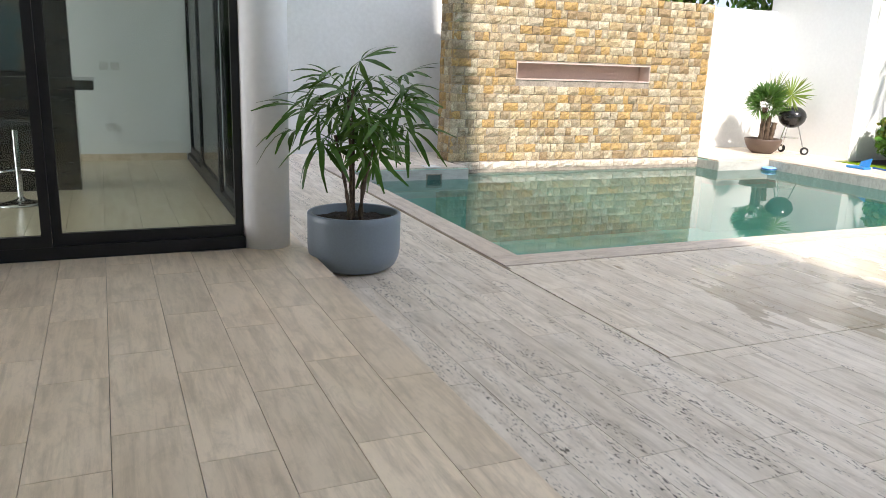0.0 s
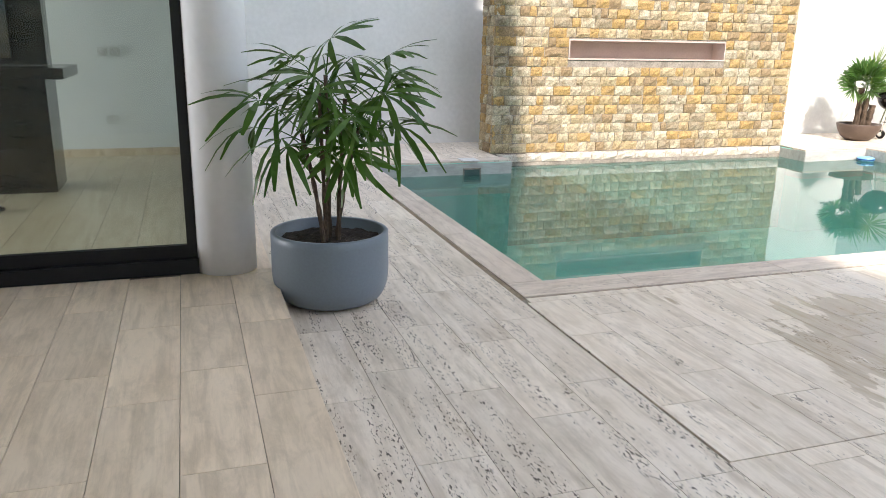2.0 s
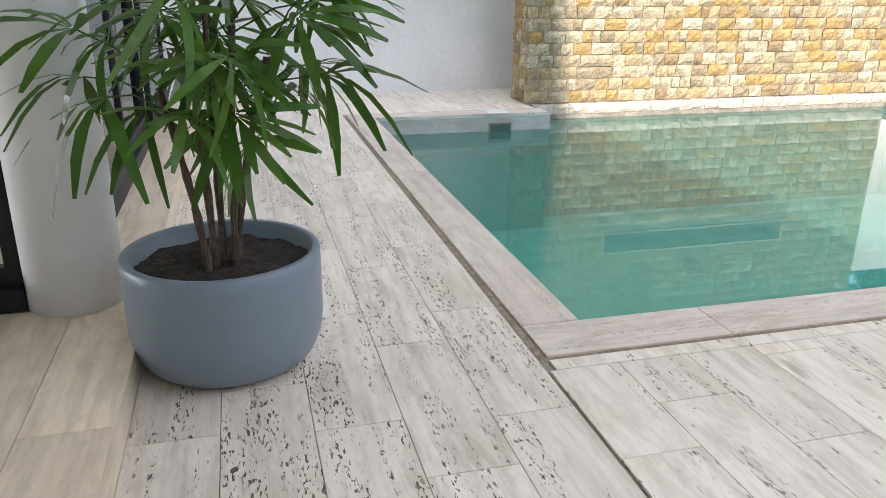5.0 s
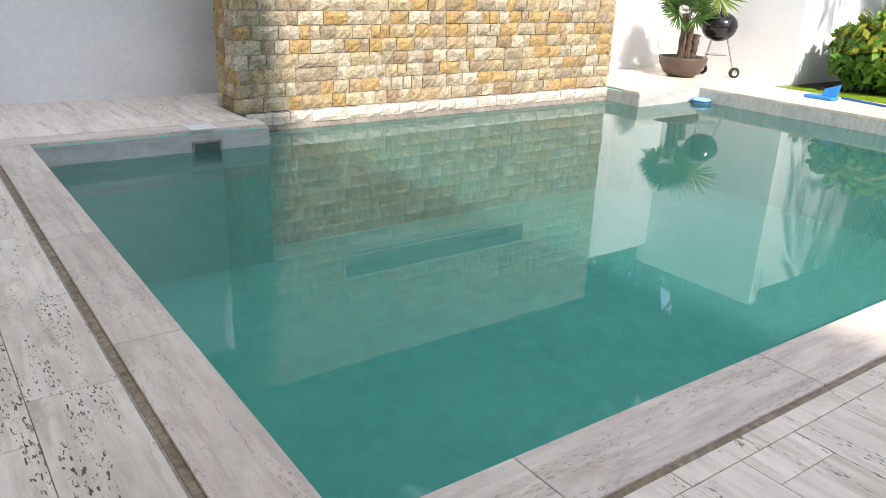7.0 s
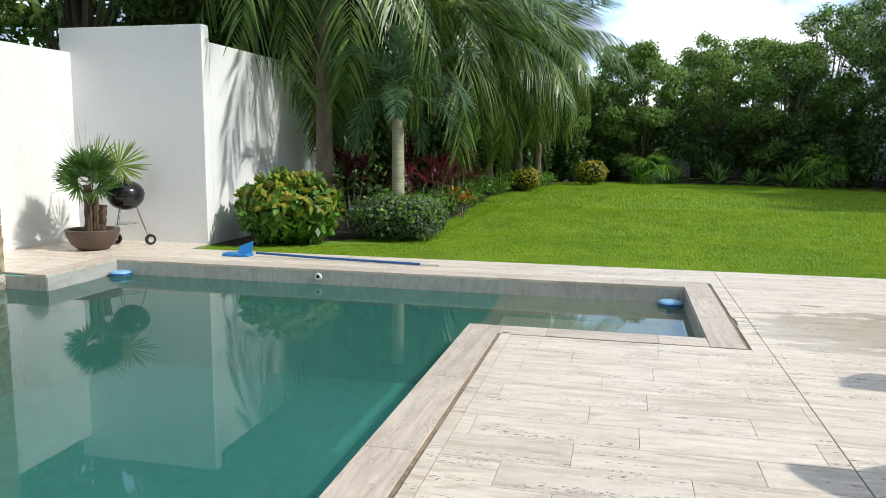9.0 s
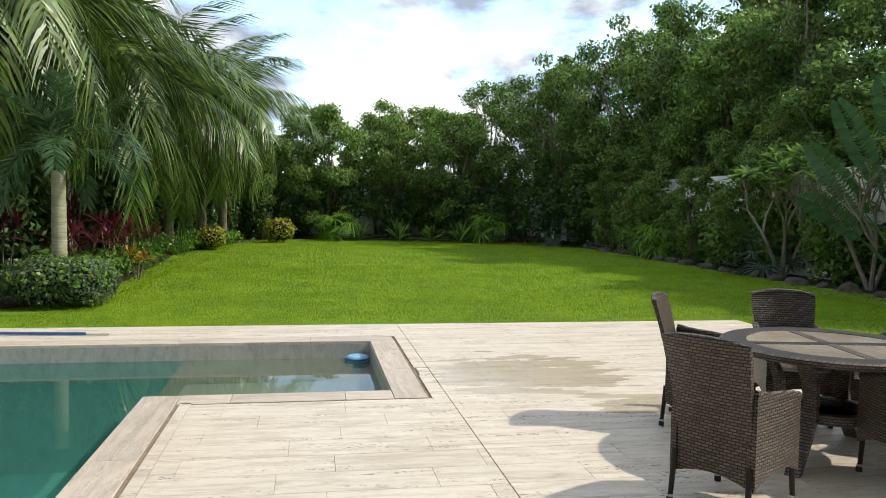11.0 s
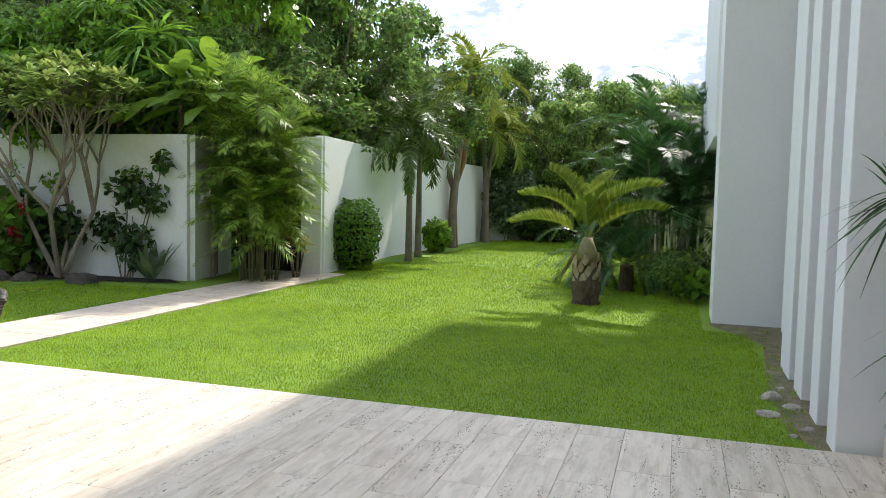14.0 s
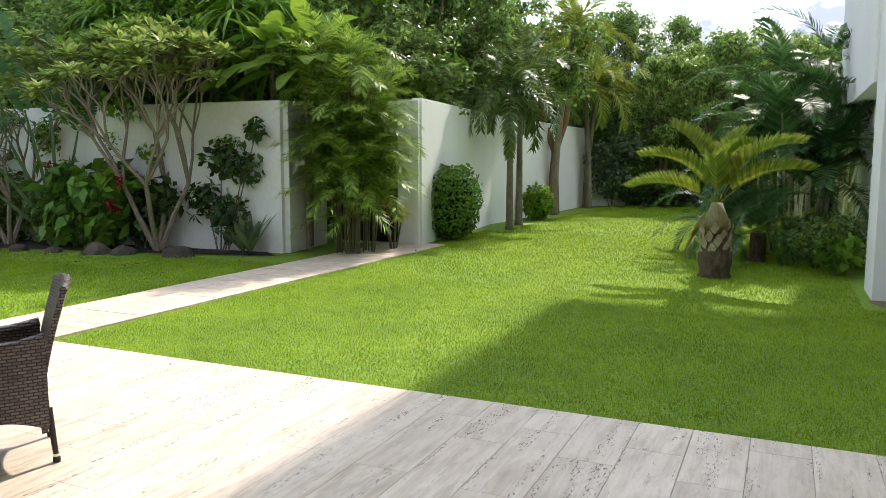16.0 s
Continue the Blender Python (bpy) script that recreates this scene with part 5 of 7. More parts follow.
tr = np.random.default_rng(31)
T1 = tree("broad leafy tree with fine green leaves", tr, 8.6, 3.0, 1.9, LEAF, 18500, 0.17, 74, 2)
T2 = tree("tall dense tree with mid green leaves", tr, 9.6, 2.8, 1.3, LEAF, 18500, 0.18, 74, 1)
T3 = tree("light green tree with feathery leaves", tr, 7.0, 2.6, 1.5, LEAF_LIGHT, 16000, 0.15, 66, 3, trunk_r=0.09)
T4 = tree("rounded shrubby tree with mid green leaves", tr, 5.6, 2.3, 0.5, LEAF_LIGHT, 15000, 0.15, 62, 3, trunk_r=0.07)
T5 = tree("bright yellow-green leafy tree behind the wall", tr, 5.6, 2.3, 0.6, LEAF_LIME, 13500, 0.17, 56, 3, trunk_r=0.07)
T5.matrix_basis = pose(16.4, -9.7, -0.03)
for ob, x, y in ((T1, 30.5, -8.9), (T2, 24.5, -10.4), (T3, 36.0, 9.6), (T4, 39.5, 7.2)):
    ob.matrix_basis = pose(x, y, -0.03, 0, 0, 60 * x)
for ob, x, y, s in ((T4, 40.2, 3.8, 1.08), (T4, 41.0, 0.6, 1.0), (T3, 42.5, 5.0, 0.95), (T3, 43.5, 1.0, 0.98), (T4, 39.5, -2.2, 1.12), (T1, 41.5, -4.4, 0.92), (T1, 37.5, -6.6, 1.0), (T2, 41.5, -8.6, 1.0),
                    (T1, 34.2, -8.8, 1.05), (T2, 36.5, -12.0, 1.1), (T3, 27.5, -9.8, 1.2), (T2, 29.5, -12.6, 1.12), (T1, 26.0, -12.8, 1.15), (T1, 21.8, -10.4, 1.08), (T3, 18.8, -11.0, 1.35),
                    (T2, 21.5, -14.0, 1.2), (T3, 16.2, -11.6, 1.3), (T3, 14.4, -10.6, 0.95), (T5, 14.2, -13.6, 1.7), (T1, 12.9, -13.0, 0.98), (T4, 13.2, -11.4, 0.9), (T2, 13.0, -16.6, 1.0), (T3, 13.4, -17.6, 1.0),
                    (T1, 13.6, -20.2, 1.0), (T2, 12.9, -23.6, 0.9), (T1, 12.0, -27.2, 0.92), (T2, 9.6, -29.2, 0.80), (T3, 7.4, -30.5, 0.85), (T4, 5.2, -30.2, 1.05), (T3, 3.2, -33.0, 0.9), (T4, 2.0, -30.0, 1.0), (T4, -0.5, -29.0, 1.1),
                    (T4, 6.4, -34.5, 1.15), (T4, 8.6, -26.0, 0.55), (T2, 33.0, 13.6, 0.85), (T1, 28.5, 13.8, 0.85), (T2, 23.5, 13.9, 0.9), (T1, 18.5, 14.2, 0.85), (T3, 31.5, 9.9, 0.9), (T4, 34.0, 10.0, 0.8),
                    (T2, 9.2, 17.7, 1.2), (T2, 6.4, 17.8, 1.25), (T1, 3.4, 18.2, 1.3), (T2, 0.5, 17.9, 1.25), (T1, 11.6, 18.0, 1.15), (T2, 14.6, 17.4, 1.1), (T5, 14.9, -9.6, 1.0), (T5, 13.9, -12.6, 1.3), (T5, 13.4, -19.0, 1.2), (T1, 6.0, -33, 0.8), (T4, 3.6, -28.0, 0.9), (T2, 8.2, -33.5, 0.8), (T4, 0.6, -26.5, 1.0), (T4, 7.2, -28.0, 0.8), (T1, 10.8, -31.0, 0.9), (T2, 13.2, 17.6, 1.25), (T2, 17.2, 15.8, 1.25), (T1, 21.0, 15.6, 1.2), (T4, 15.0, -9.3, 0.78), (T4, 17.4, -9.2, 0.85), (T4, 19.9, -9.4, 0.8), (T4, 22.4, -9.2, 0.85), (T4, 25.0, -9.3, 0.9), (T3, 27.8, -9.0, 0.75), (T4, 30.4, -9.2, 0.9), (T4, 33.2, -9.2, 0.9), (T3, 38.8, -8.0, 0.8), (T4, 13.4, -9.3, 0.66), (T1, 38.5, 10.4, 0.75), (T4, 43.0, 8.4, 1.15), (T4, 44.0, -1.5, 1.2), (T2, 17.0, -15.2, 1.15), (T2, 32.5, -14.0, 1.2), (T4, 28.2, -7.1, 0.55), (T4, 24.8, -7.0, 0.5), (T4, 31.4, -7.0, 0.58), (T3, 22.0, -7.2, 0.45), (T4, 34.6, -7.0, 0.6), (T4, 5.6, -26.6, 1.05), (T4, 3.4, -26.0, 1.0), (T4, 7.8, -26.2, 0.9), (T3, 4.6, -28.4, 0.9), (T3, 1.8, -25.4, 0.8), (T2, 18.4, -16.6, 1.15), (T2, 21.6, -17.2, 1.2), (T2, 24.6, -15.8, 1.2), (T1, 27.4, -15.4, 1.25), (T2, 15.4, -17.8, 1.1)):
    top = s * {T1: 8.6, T2: 9.6, T3: 7.0}.get(ob, 5.6)
    cap = 99 if not 11.5 < x < 27 or y > -8.5 else 6.0 if y > -13.4 else 9.6 if y > -14.9 else 12.0        # lower trees close behind the garden wall
    tall = min(1.05, cap / top)
    place(ob, x, y, tr.uniform(0, 6.28), s * tr.uniform(0.94, 1.06), s * tall * tr.uniform(0.94, 1.08))

# dark understorey along the borders
def understorey(name, label, pts, n, leaf, material, h=1.6, w=0.8):
    blobs = []
    for (ax, ay), (bx, by) in zip(pts, pts[1:]):
        d = math.hypot(bx - ax, by - ay)
        for k in range(int(d / 0.7)):
            s = k * 0.7 / d
            blobs.append((ax + (bx - ax) * s + tr.uniform(-w, w) * 0.5, ay + (by - ay) * s + tr.uniform(-w, w) * 0.5, h * tr.uniform(0.25, 0.6), tr.uniform(0.4, 0.75), tr.uniform(0.4, 0.75), h * tr.uniform(0.3, 0.55)))
    return tagged(quads_part(name, cloud(blobs, n, leaf, rng=tr), material), label, "shrubs", kind="stuff")


understorey("border_shrubs", "dark mixed shrubs in the border", [(19, 10.3), (30, 9.6), (37, 8.6), (40.5, 5), (40.5, 0), (38, -4), (33, -7.3)], 40000, 0.21, LEAF_DARK, 3.4, 1.6)
understorey("border_shrubs", "mixed green shrubs at the foot of the white wall", [(33, -7.2), (24, -7.3), (17.6, -7.4)], 14000, 0.18, LEAF_LIGHT, 2.5, 0.7)
understorey("woodland", "dark undergrowth behind the garden wall", [(46, -10), (30, -10.2), (13, -10.6), (12.4, -14), (12.2, -25), (9, -31), (0, -34), (-4, -30)], 36000, 0.30, LEAF_DARK, 4.4, 1.6)
understorey("border_shrubs", "low green shrubs beside the house", [(2.9, -9.4), (3.1, -11.2), (3.0, -12.6)], 5000, 0.09, LEAF, 0.9, 0.5)
understorey("woodland", "dark undergrowth behind the garden trees", [(42, 12), (45.5, 6), (46, 0), (45, -8)], 16000, 0.34, LEAF_DARK, 5.0, 1.6)
understorey("far_shrubs", "green shrubs by the far wall", [(9.2, -25.2), (6, -27), (3.2, -24), (2, -31)], 8000, 0.16, LEAF_DARK, 1.6, 0.8)
understorey("border_plants", "low green ground cover at the lawn edge", [(16.8, 9.0), (22, 9.0), (28, 9.1), (36, 7.7)], 6500, 0.15, LEAF_BOX, 0.75, 0.6)
understorey("border_shrubs", "mixed green shrubs at the foot of the white wall", [(18.5, -7.4), (14.0, -7.75)], 3600, 0.19, LEAF, 1.5, 0.4)
# beds of dark soil under the borders
def bed_patch(name, label, pts, z=-0.022):
    bm = bmesh.new()
    bm.faces.new([bm.verts.new((x, y, z)) for x, y in pts])
    return tagged(part(name, bm, SOIL), label, "flower bed", kind="structure")


bed_patch("bed_south", "dark soil bed with dry leaves along the wall", [(12.0, -8.15), (18.4, -7.8), (45, -7.9), (40, -5.2), (33, -6.6), (26, -6.8), (22, -6.3), (17.4, -6.5), (13.6, -7.2), (11.5, -7.75)])
bed_patch("bed_north", "dark soil bed under the palms", [(14.1, 11.1), (14.1, 10.6), (15.2, 9.4), (16.0, 8.6), (18.0, 8.3), (22.5, 8.5), (28, 8.8), (37, 7.2), (41, 4), (46, 4), (46, 11.1)])
bed_patch("bed_east", "dark soil bed under the trees", [(38.6, 6.4), (40, 3.3), (37.2, -1.7), (35, -4.2), (33, -6.6), (46, -7.9), (46, 4)], -0.024)


# ---------- shrubs ----------
def clipped(name, label, m, size, material, n, leaf, core_mat=LEAF_DARK, square=2.6, extra=None):
    """A clipped shrub: leaves over a rounded-box shell, round a solid core coloured as inner shade."""
    t = thing(name, label, "shrub", m=m)
    rng = np.random.default_rng(int(abs(m.translation.x * 97 + m.translation.y * 13)) + 3)
    d = rng.normal(size=(n, 3))
    d /= np.linalg.norm(d, axis=1)[:, None]
    k = (np.abs(d) ** square).sum(1) ** (-1 / square)
    wob = 1 + 0.05 * np.sin(d[:, 0] * 7 + d[:, 2] * 5) + 0.05 * np.sin(d[:, 1] * 9)
    pos = d * (k * wob * rng.uniform(0.80, 1.03, n))[:, None] * np.array(size) / 2
    pos[:, 2] += size[2] / 2
    pos = pos[pos[:, 2] > 0.04]
    n = len(pos)
    nor = d[:n] * 0 + rng.normal(size=(n, 3)) * 0.55 + (pos - np.array([0, 0, size[2] * 0.45])) / (np.array(size) / 2)
    nor /= np.linalg.norm(nor, axis=1)[:, None]
    tt = np.cross(nor, rng.normal(size=(n, 3)))
    tt /= np.linalg.norm(tt, axis=1)[:, None]
    b = np.cross(nor, tt)
    s = (leaf * rng.uniform(0.7, 1.25, n))[:, None]
    mid = pos + tt * s * 0.5
    v = np.stack([pos, mid + b * s * 0.27 + nor * s * 0.08, pos + tt * s, mid - b * s * 0.27 + nor * s * 0.08], 1).reshape(-1, 3)
    quads_part("foliage", v, material, t)
    if extra is not None:
        top = rng.choice(n, extra[1])
        top = top[pos[top, 2] > size[2] * 0.45]
        sel = np.concatenate([np.arange(4 * i, 4 * i + 4) for i in top])
        w = v[sel].copy()
        w += np.repeat(nor[top] * 0.03, 4, 0)
        quads_part("young_leaves", w, extra[0], t, "yellow young leaves")
    # solid core under the leaves; its colour paints the shade between them
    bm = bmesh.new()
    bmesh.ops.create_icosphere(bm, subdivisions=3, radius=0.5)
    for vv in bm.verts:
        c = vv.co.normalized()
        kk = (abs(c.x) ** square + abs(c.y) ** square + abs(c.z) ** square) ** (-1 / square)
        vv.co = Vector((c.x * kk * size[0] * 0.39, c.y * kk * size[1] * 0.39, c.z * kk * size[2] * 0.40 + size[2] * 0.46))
    part("shade_core", bm, core_mat, t, "near-black core coloured as the shade inside the shrub")
    return t


# near-black colour that stands in for shade inside the shrubs
CORE_SHADE = mat("shrub_core_shade", (0.012, 0.018, 0.008), (0.02, 0.018, 0.01), 0.95, scale=12, fine=60, bump=0.6, grain=0.4)
clipped("variegated_shrub", "rounded shrub with green leaves and yellow tips", pose(14.75, 10.0, 0, 0, 0, 20), (1.5, 1.6, 1.12), LEAF_BOX, 2400, 0.16, CORE_SHADE, 2.2, (LEAF_YELLOW, 1300))
clipped("clipped_hedge", "low clipped hedge with small grey-green leaves", pose(15.75, 8.42, 0), (1.15, 1.65, 0.72), LEAF_GREY, 4200, 0.075, CORE_SHADE, 3.2, (LEAF_LIME, 1500))
clipped("clipped_hedge", "clipped square hedge with glossy green leaves by the gate", pose(9.95, -11.75, 0, 0, 0, 8), (1.15, 1.35, 1.50), LEAF_BOX, 5200, 0.085, CORE_SHADE, 3.4, (LEAF_LIME, 900))
clipped("yellow_shrub", "small bright yellow-green shrub", pose(30.5, 8.0, 0), (1.0, 1.0, 0.8), LEAF_YELLOW, 900, 0.12, CORE_SHADE, 2.2)
clipped("yellow_shrub", "small bright yellow-green shrub", pose(36.0, 5.9, 0), (1.3, 1.3, 1.0), LEAF_YELLOW, 900, 0.13, CORE_SHADE, 2.2)
clipped("round_shrub", "rounded green shrub by the palms", pose(9.9, -17.9, 0), (0.8, 0.8, 0.9), LEAF_LIME, 1200, 0.16, CORE_SHADE, 2.1)


def rosette(name, label, m, n, length, width, material, e0=0.2, e1=1.3, droop=0.4, category="shrub", stem=0.0, heads=1, sp=0.0):
    t = thing(name, label, category, m=m)
    for h in range(heads):
        a0 = 6.28 * h / heads
        o = Vector((sp * math.cos(a0) * tr.uniform(0.5, 1), sp * math.sin(a0) * tr.uniform(0.5, 1), stem * tr.uniform(0.6, 1.0)))
        if stem:
            bm = bmesh.new()
            tube(bm, [(o.x * 0.3, o.y * 0.3, -0.02), o], [0.02, 0.014], 6)
            part("stem", bm, BARK, t)
        L = Leaves()
        for i in range(n):
            a, e = i * 2.4 + tr.uniform(-0.3, 0.3), tr.uniform(e0, e1)
            d = Vector((math.cos(a) * math.cos(e), math.sin(a) * math.cos(e), math.sin(e)))
            L.strip(o + d * 0.02, d, Vector((-math.sin(a), math.cos(a), tr.uniform(-0.3, 0.3))), length * tr.uniform(0.75, 1.1), width, droop * tr.uniform(0.5, 1.3), 4, 0.2, 0.5)
        L.part("leaves", material, t)
    return t


for x, y, s in ((18.2, 8.9, 1.0), (19.6, 8.6, 1.3), (21.0, 8.7, 1.1), (22.4, 8.9, 1.4), (24.2, 9.0, 1.2), (20.4, 9.6, 1.7), (17.4, 9.9, 1.5)):
    rosette("cordyline", "dark red cordyline with strap leaves", pose(x, y, 0), 16, 0.6, 0.07, LEAF_RED, 0.1, 1.3, 0.35, stem=s, heads=4, sp=0.35)
for x, y in ((17.6, 8.4), (20.0, 8.2)):
    rosette("croton", "croton with orange and green leaves", pose(x, y, 0), 18, 0.32, 0.06, LEAF_ORANGE, 0.2, 1.3, 0.3, stem=0.5, heads=3, sp=0.2)
rosette("croton", "croton with orange and yellow leaves by the gate", pose(10.15, -9.55, 0), 20, 0.26, 0.075, LEAF_ORANGE, 0.0, 1.3, 0.35, stem=0.85, heads=5, sp=0.2)
rosette("cordyline", "dark red cordyline by the wall", pose(25.3, -7.2, 0), 18, 0.6, 0.08, LEAF_RED, 0.2, 1.3, 0.3, stem=1.0, heads=3, sp=0.3)
rosette("lily_clump", "clump of long upright green leaves", pose(12.15, -7.75, 0), 12, 0.95, 0.11, LEAF_GREY, 0.7, 1.35, 0.25, heads=2, sp=0.12)
for x, y, s in ((38.6, 2.4, 1.0), (38.2, 0.6, 1.1), (37.4, -0.8, 0.9), (36.8, -2.0, 1.0)):
    rosette("yucca", "spiky green yucca in the border", pose(x, y, 0), 40, 1.3 * s, 0.12, LEAF_LIGHT, 0.2, 1.4, 0.3)
BLUE_FAN = [fan_data("leaf", leafmat("silver_fan_leaf", (0.14, 0.20, 0.16), (0.10, 0.16, 0.12), 0.45), 22, 0.6, 0.04, 0.15, 280, rg, 3, 0.15)]
GREEN_FAN = [fan_data("leaf", LEAF_BOX, 26, 0.85, 0.06, 0.5, 260, rg, 4, 0.15), fan_data("leaf", LEAF_LIME, 24, 0.95, 0.07, 0.7, 260, rg, 4, 0.15)]


def fan_palm(label, m, h, n, data, reach, sc=1.0):
    t = thing("fan_palm", label, "palm", m=m)
    bm = bmesh.new()
    tube(bm, [(0, 0, -0.05), (0.03, 0, h * 0.5), (0, 0, h)], [0.11, 0.09, 0.08], 10)
    part("trunk", bm, FIBRE, t)
    for i in range(n):
        a, e = i * 2.4, -0.3 + 1.6 * (i / n)
        tip = Vector((math.cos(a) * math.cos(e), math.sin(a) * math.cos(e), math.sin(e))) * reach + Vector((0, 0, h))
        lf = linked("leaf", data[i % len(data)], t, Matrix.Translation(tip) @ Matrix.Rotation(a, 4, "Z") @ Matrix.Rotation(0.5 - e * 0.8, 4, "Y") @ Matrix.Diagonal((sc, sc, sc, 1)))
        bm = bmesh.new()
        tube(bm, [(0, 0, h - 0.05), tip * 0.5 + Vector((0, 0, h * 0.5 + 0.05)), tip], [0.014, 0.01, 0.008], 5)
        st = part("stalk", bm, LEAF_BOX, lf)
        st.matrix_parent_inverse = lf.matrix_basis.inverted()
    return t


for x, y in ((34.5, -5.9), (20.8, -6.9)):
    fan_palm("small silver fan palm in the border", pose(x, y, 0), 0.35, 14, BLUE_FAN, 0.6)
for x, y, h in ((27.0, -7.0, 0.5), (37.0, -3.4, 0.6), (38.0, 3.4, 0.5)):
    fan_palm("green fan palm in the border", pose(x, y, 0), h, 14, GREEN_FAN, 0.7, 0.8)
for x, y, h in ((13.4, -9.6, 4.0), (16.8, -9.8, 4.2), (12.7, -9.9, 3.3), (18.6, -9.5, 3.6), (14.9, -10.2, 4.9)):
    fan_palm("tall fan palm behind the garden wall", pose(x, y, 0, 0, 0, 50 * x), h, 18, GREEN_FAN, 0.9, 1.15)


# frangipani: bare forked limbs with leaf whorls at the tips
def frangipani(label, m, h, r, material, levels=4, seed=1, leaf=0.22, n_leaf=11, stems=3):
    rng = np.random.default_rng(seed)
    t = thing("frangipani_tree", label, "tree", m=m)
    bm = bmesh.new()
    tips = []

    def grow(p, d, ln, rad, lev):
        q = p + d * ln
        tube(bm, [p, p.lerp(q, 0.5) + Vector((rng.uniform(-0.04, 0.04), rng.uniform(-0.04, 0.04), 0.02)), q], [rad, rad * 0.85, rad * 0.7], 6)
        if lev == 0:
            tips.append((q, d))
            return
        for k in range(3 if lev > 1 else 2):
            a = rng.uniform(0, 6.28)
            o = Vector((math.cos(a), math.sin(a), 0))
            grow(q, (d * 0.8 + o * rng.uniform(0.35, 0.62) + Vector((0, 0, 0.16))).normalized(), ln * rng.uniform(0.62, 0.85), rad * 0.66, lev - 1)
    for k in range(stems):
        a = 6.28 * k / stems + 0.5
        grow(Vector((0.05 * math.cos(a), 0.05 * math.sin(a), 0.0)), Vector((r * 0.22 * math.cos(a), r * 0.22 * math.sin(a), 1)).normalized(), h * 0.33, 0.055, levels - 1)
    part("branchwork", bm, mat("pale_limb", (0.30, 0.25, 0.20), (0.22, 0.18, 0.14), 0.85, scale=6, fine=40, bump=0.4), t)
    zmax = max(q.z for q, _ in tips)
    L = Leaves()
    for q, d in tips:
        for i in range(n_leaf):
            a, e = i * 2.4, rng.uniform(-0.1, 1.0)
            dd = Vector((math.cos(a) * math.cos(e), math.sin(a) * math.cos(e), math.sin(e)))
            L.strip(q, dd, Vector((-math.sin(a), math.cos(a), 0.1)), leaf * rng.uniform(0.7, 1.15), leaf * 0.3, 0.25, 3, 0.3, 0.6)
    tagged(L.part("foliage", material, t), kind="stuff")
    return t


frangipani("frangipani tree with forked limbs and leaf whorls", pose(13.9, -7.45, 0), 4.0, 2.0, leafmat("frangipani_leaf", (0.27, 0.38, 0.09), (0.32, 0.40, 0.11), 0.45, 0.35), 5, 4, 0.30, 20, 4)
frangipani("small frangipani with bare dark limbs", pose(17.3, -7.0, 0), 3.0, 2.0, LEAF_GREY, 4, 8, 0.2, 9)
frangipani("frangipani with large light green leaves", pose(20.2, -6.9, 0), 3.5, 2.2, LEAF_LIGHT, 4, 9, 0.42, 12)


def forked_tree(m, rng):
    """A slender tree with orange-brown peeling bark that forks above head height."""
    t = thing("forked_tree", "slender forked tree with orange-brown bark on the lawn", "tree", m=m)
    bark = mat("orange_bark", (0.30, 0.155, 0.075), (0.20, 0.12, 0.07), 0.85, scale=4, fine=40, bump=0.6, stretch=(1, 1, 0.3))
    limbs = (((0, 0, -0.1), (0.03, 0, 1.2), (0.0, 0.05, 2.0)), ((0.0, 0.05, 1.95), (-0.35, 0.1, 2.9), (-0.45, 0.1, 4.4)), ((0.0, 0.05, 1.95), (0.4, 0.0, 2.9), (0.7, 0.1, 4.6)))
    for (p, q, r_), rad in zip(limbs, (0.17, 0.12, 0.11)):
        bm = bmesh.new()
        tube(bm, [p, q, r_], [rad, rad * 0.85, rad * 0.6], 10)
        part("trunk", bm, bark, t, smooth=True)
    blobs = [(rng.uniform(-1.2, 1.4), rng.uniform(-1, 1), rng.uniform(3.6, 5.4), 0.6, 0.6, 0.45) for _ in range(18)]
    quads_part("crown", cloud(blobs, 5000, 0.16, rng=rng), LEAF_LIGHT, t)
    return t


forked_tree(pose(10.2, -20.6, 0), np.random.default_rng(9))

# traveller's palm, red ginger shrub, climbing shrub, philodendrons on the wall
def paddle(L, base, d, side, stalk, length, width, droop):
    """A stalked paddle leaf whose blade is torn into ribs on both sides of its midrib."""
    d, side = Vector(d).normalized(), Vector(side).normalized()
    L.strip(base, d, side, stalk, 0.07, 0.03, 3, 0.8, 0.3)
    tip = Vector(base) + d * stalk - Vector((0, 0, 0.03 * stalk))
    face = d.cross(side).normalized()
    n = 24
    for i in range(n):
        s_ = (i + 0.3) / n
        o = tip + d * (length * s_) - Vector((0, 0, droop * length * s_ * s_))
        half = width * 0.5 * math.sin(math.pi * min(1.0, 0.10 + 0.86 * s_)) ** 0.6
        for sgn in (-1, 1):
            rib = side * sgn + d * 0.45 + face * 0.28
            L.strip(o, rib, d + face * 0.1 * sgn, half * tr.uniform(0.9, 1.05), length / n * tr.uniform(1.1, 1.5), 0.12, 2, 0.8, 0.4)
    L.strip(tip, d, face, length, 0.03, droop, 6, 0.3, 0.1)


t = thing("travellers_palm", "traveller's palm with large torn paddle leaves", "palm", m=pose(16.2, -7.35, 0))
for i, (a, ln, st) in enumerate(((0.62, 2.0, 2.0), (0.40, 2.1, 2.5), (0.20, 2.2, 2.7), (0.02, 1.8, 2.6), (-0.2, 1.5, 2.3), (0.78, 1.7, 1.6))):
    L = Leaves()
    d = Vector((math.sin(a) * 0.62, math.sin(a) * 0.72, math.cos(a)))
    paddle(L, (0.04 * i, 0, 0), d, d.cross(Vector((0.76, -0.6, 0.25 - 0.1 * i))), st, ln, 0.66, 0.10 + 0.03 * i)
    L.part("leaf", BANANA, t)
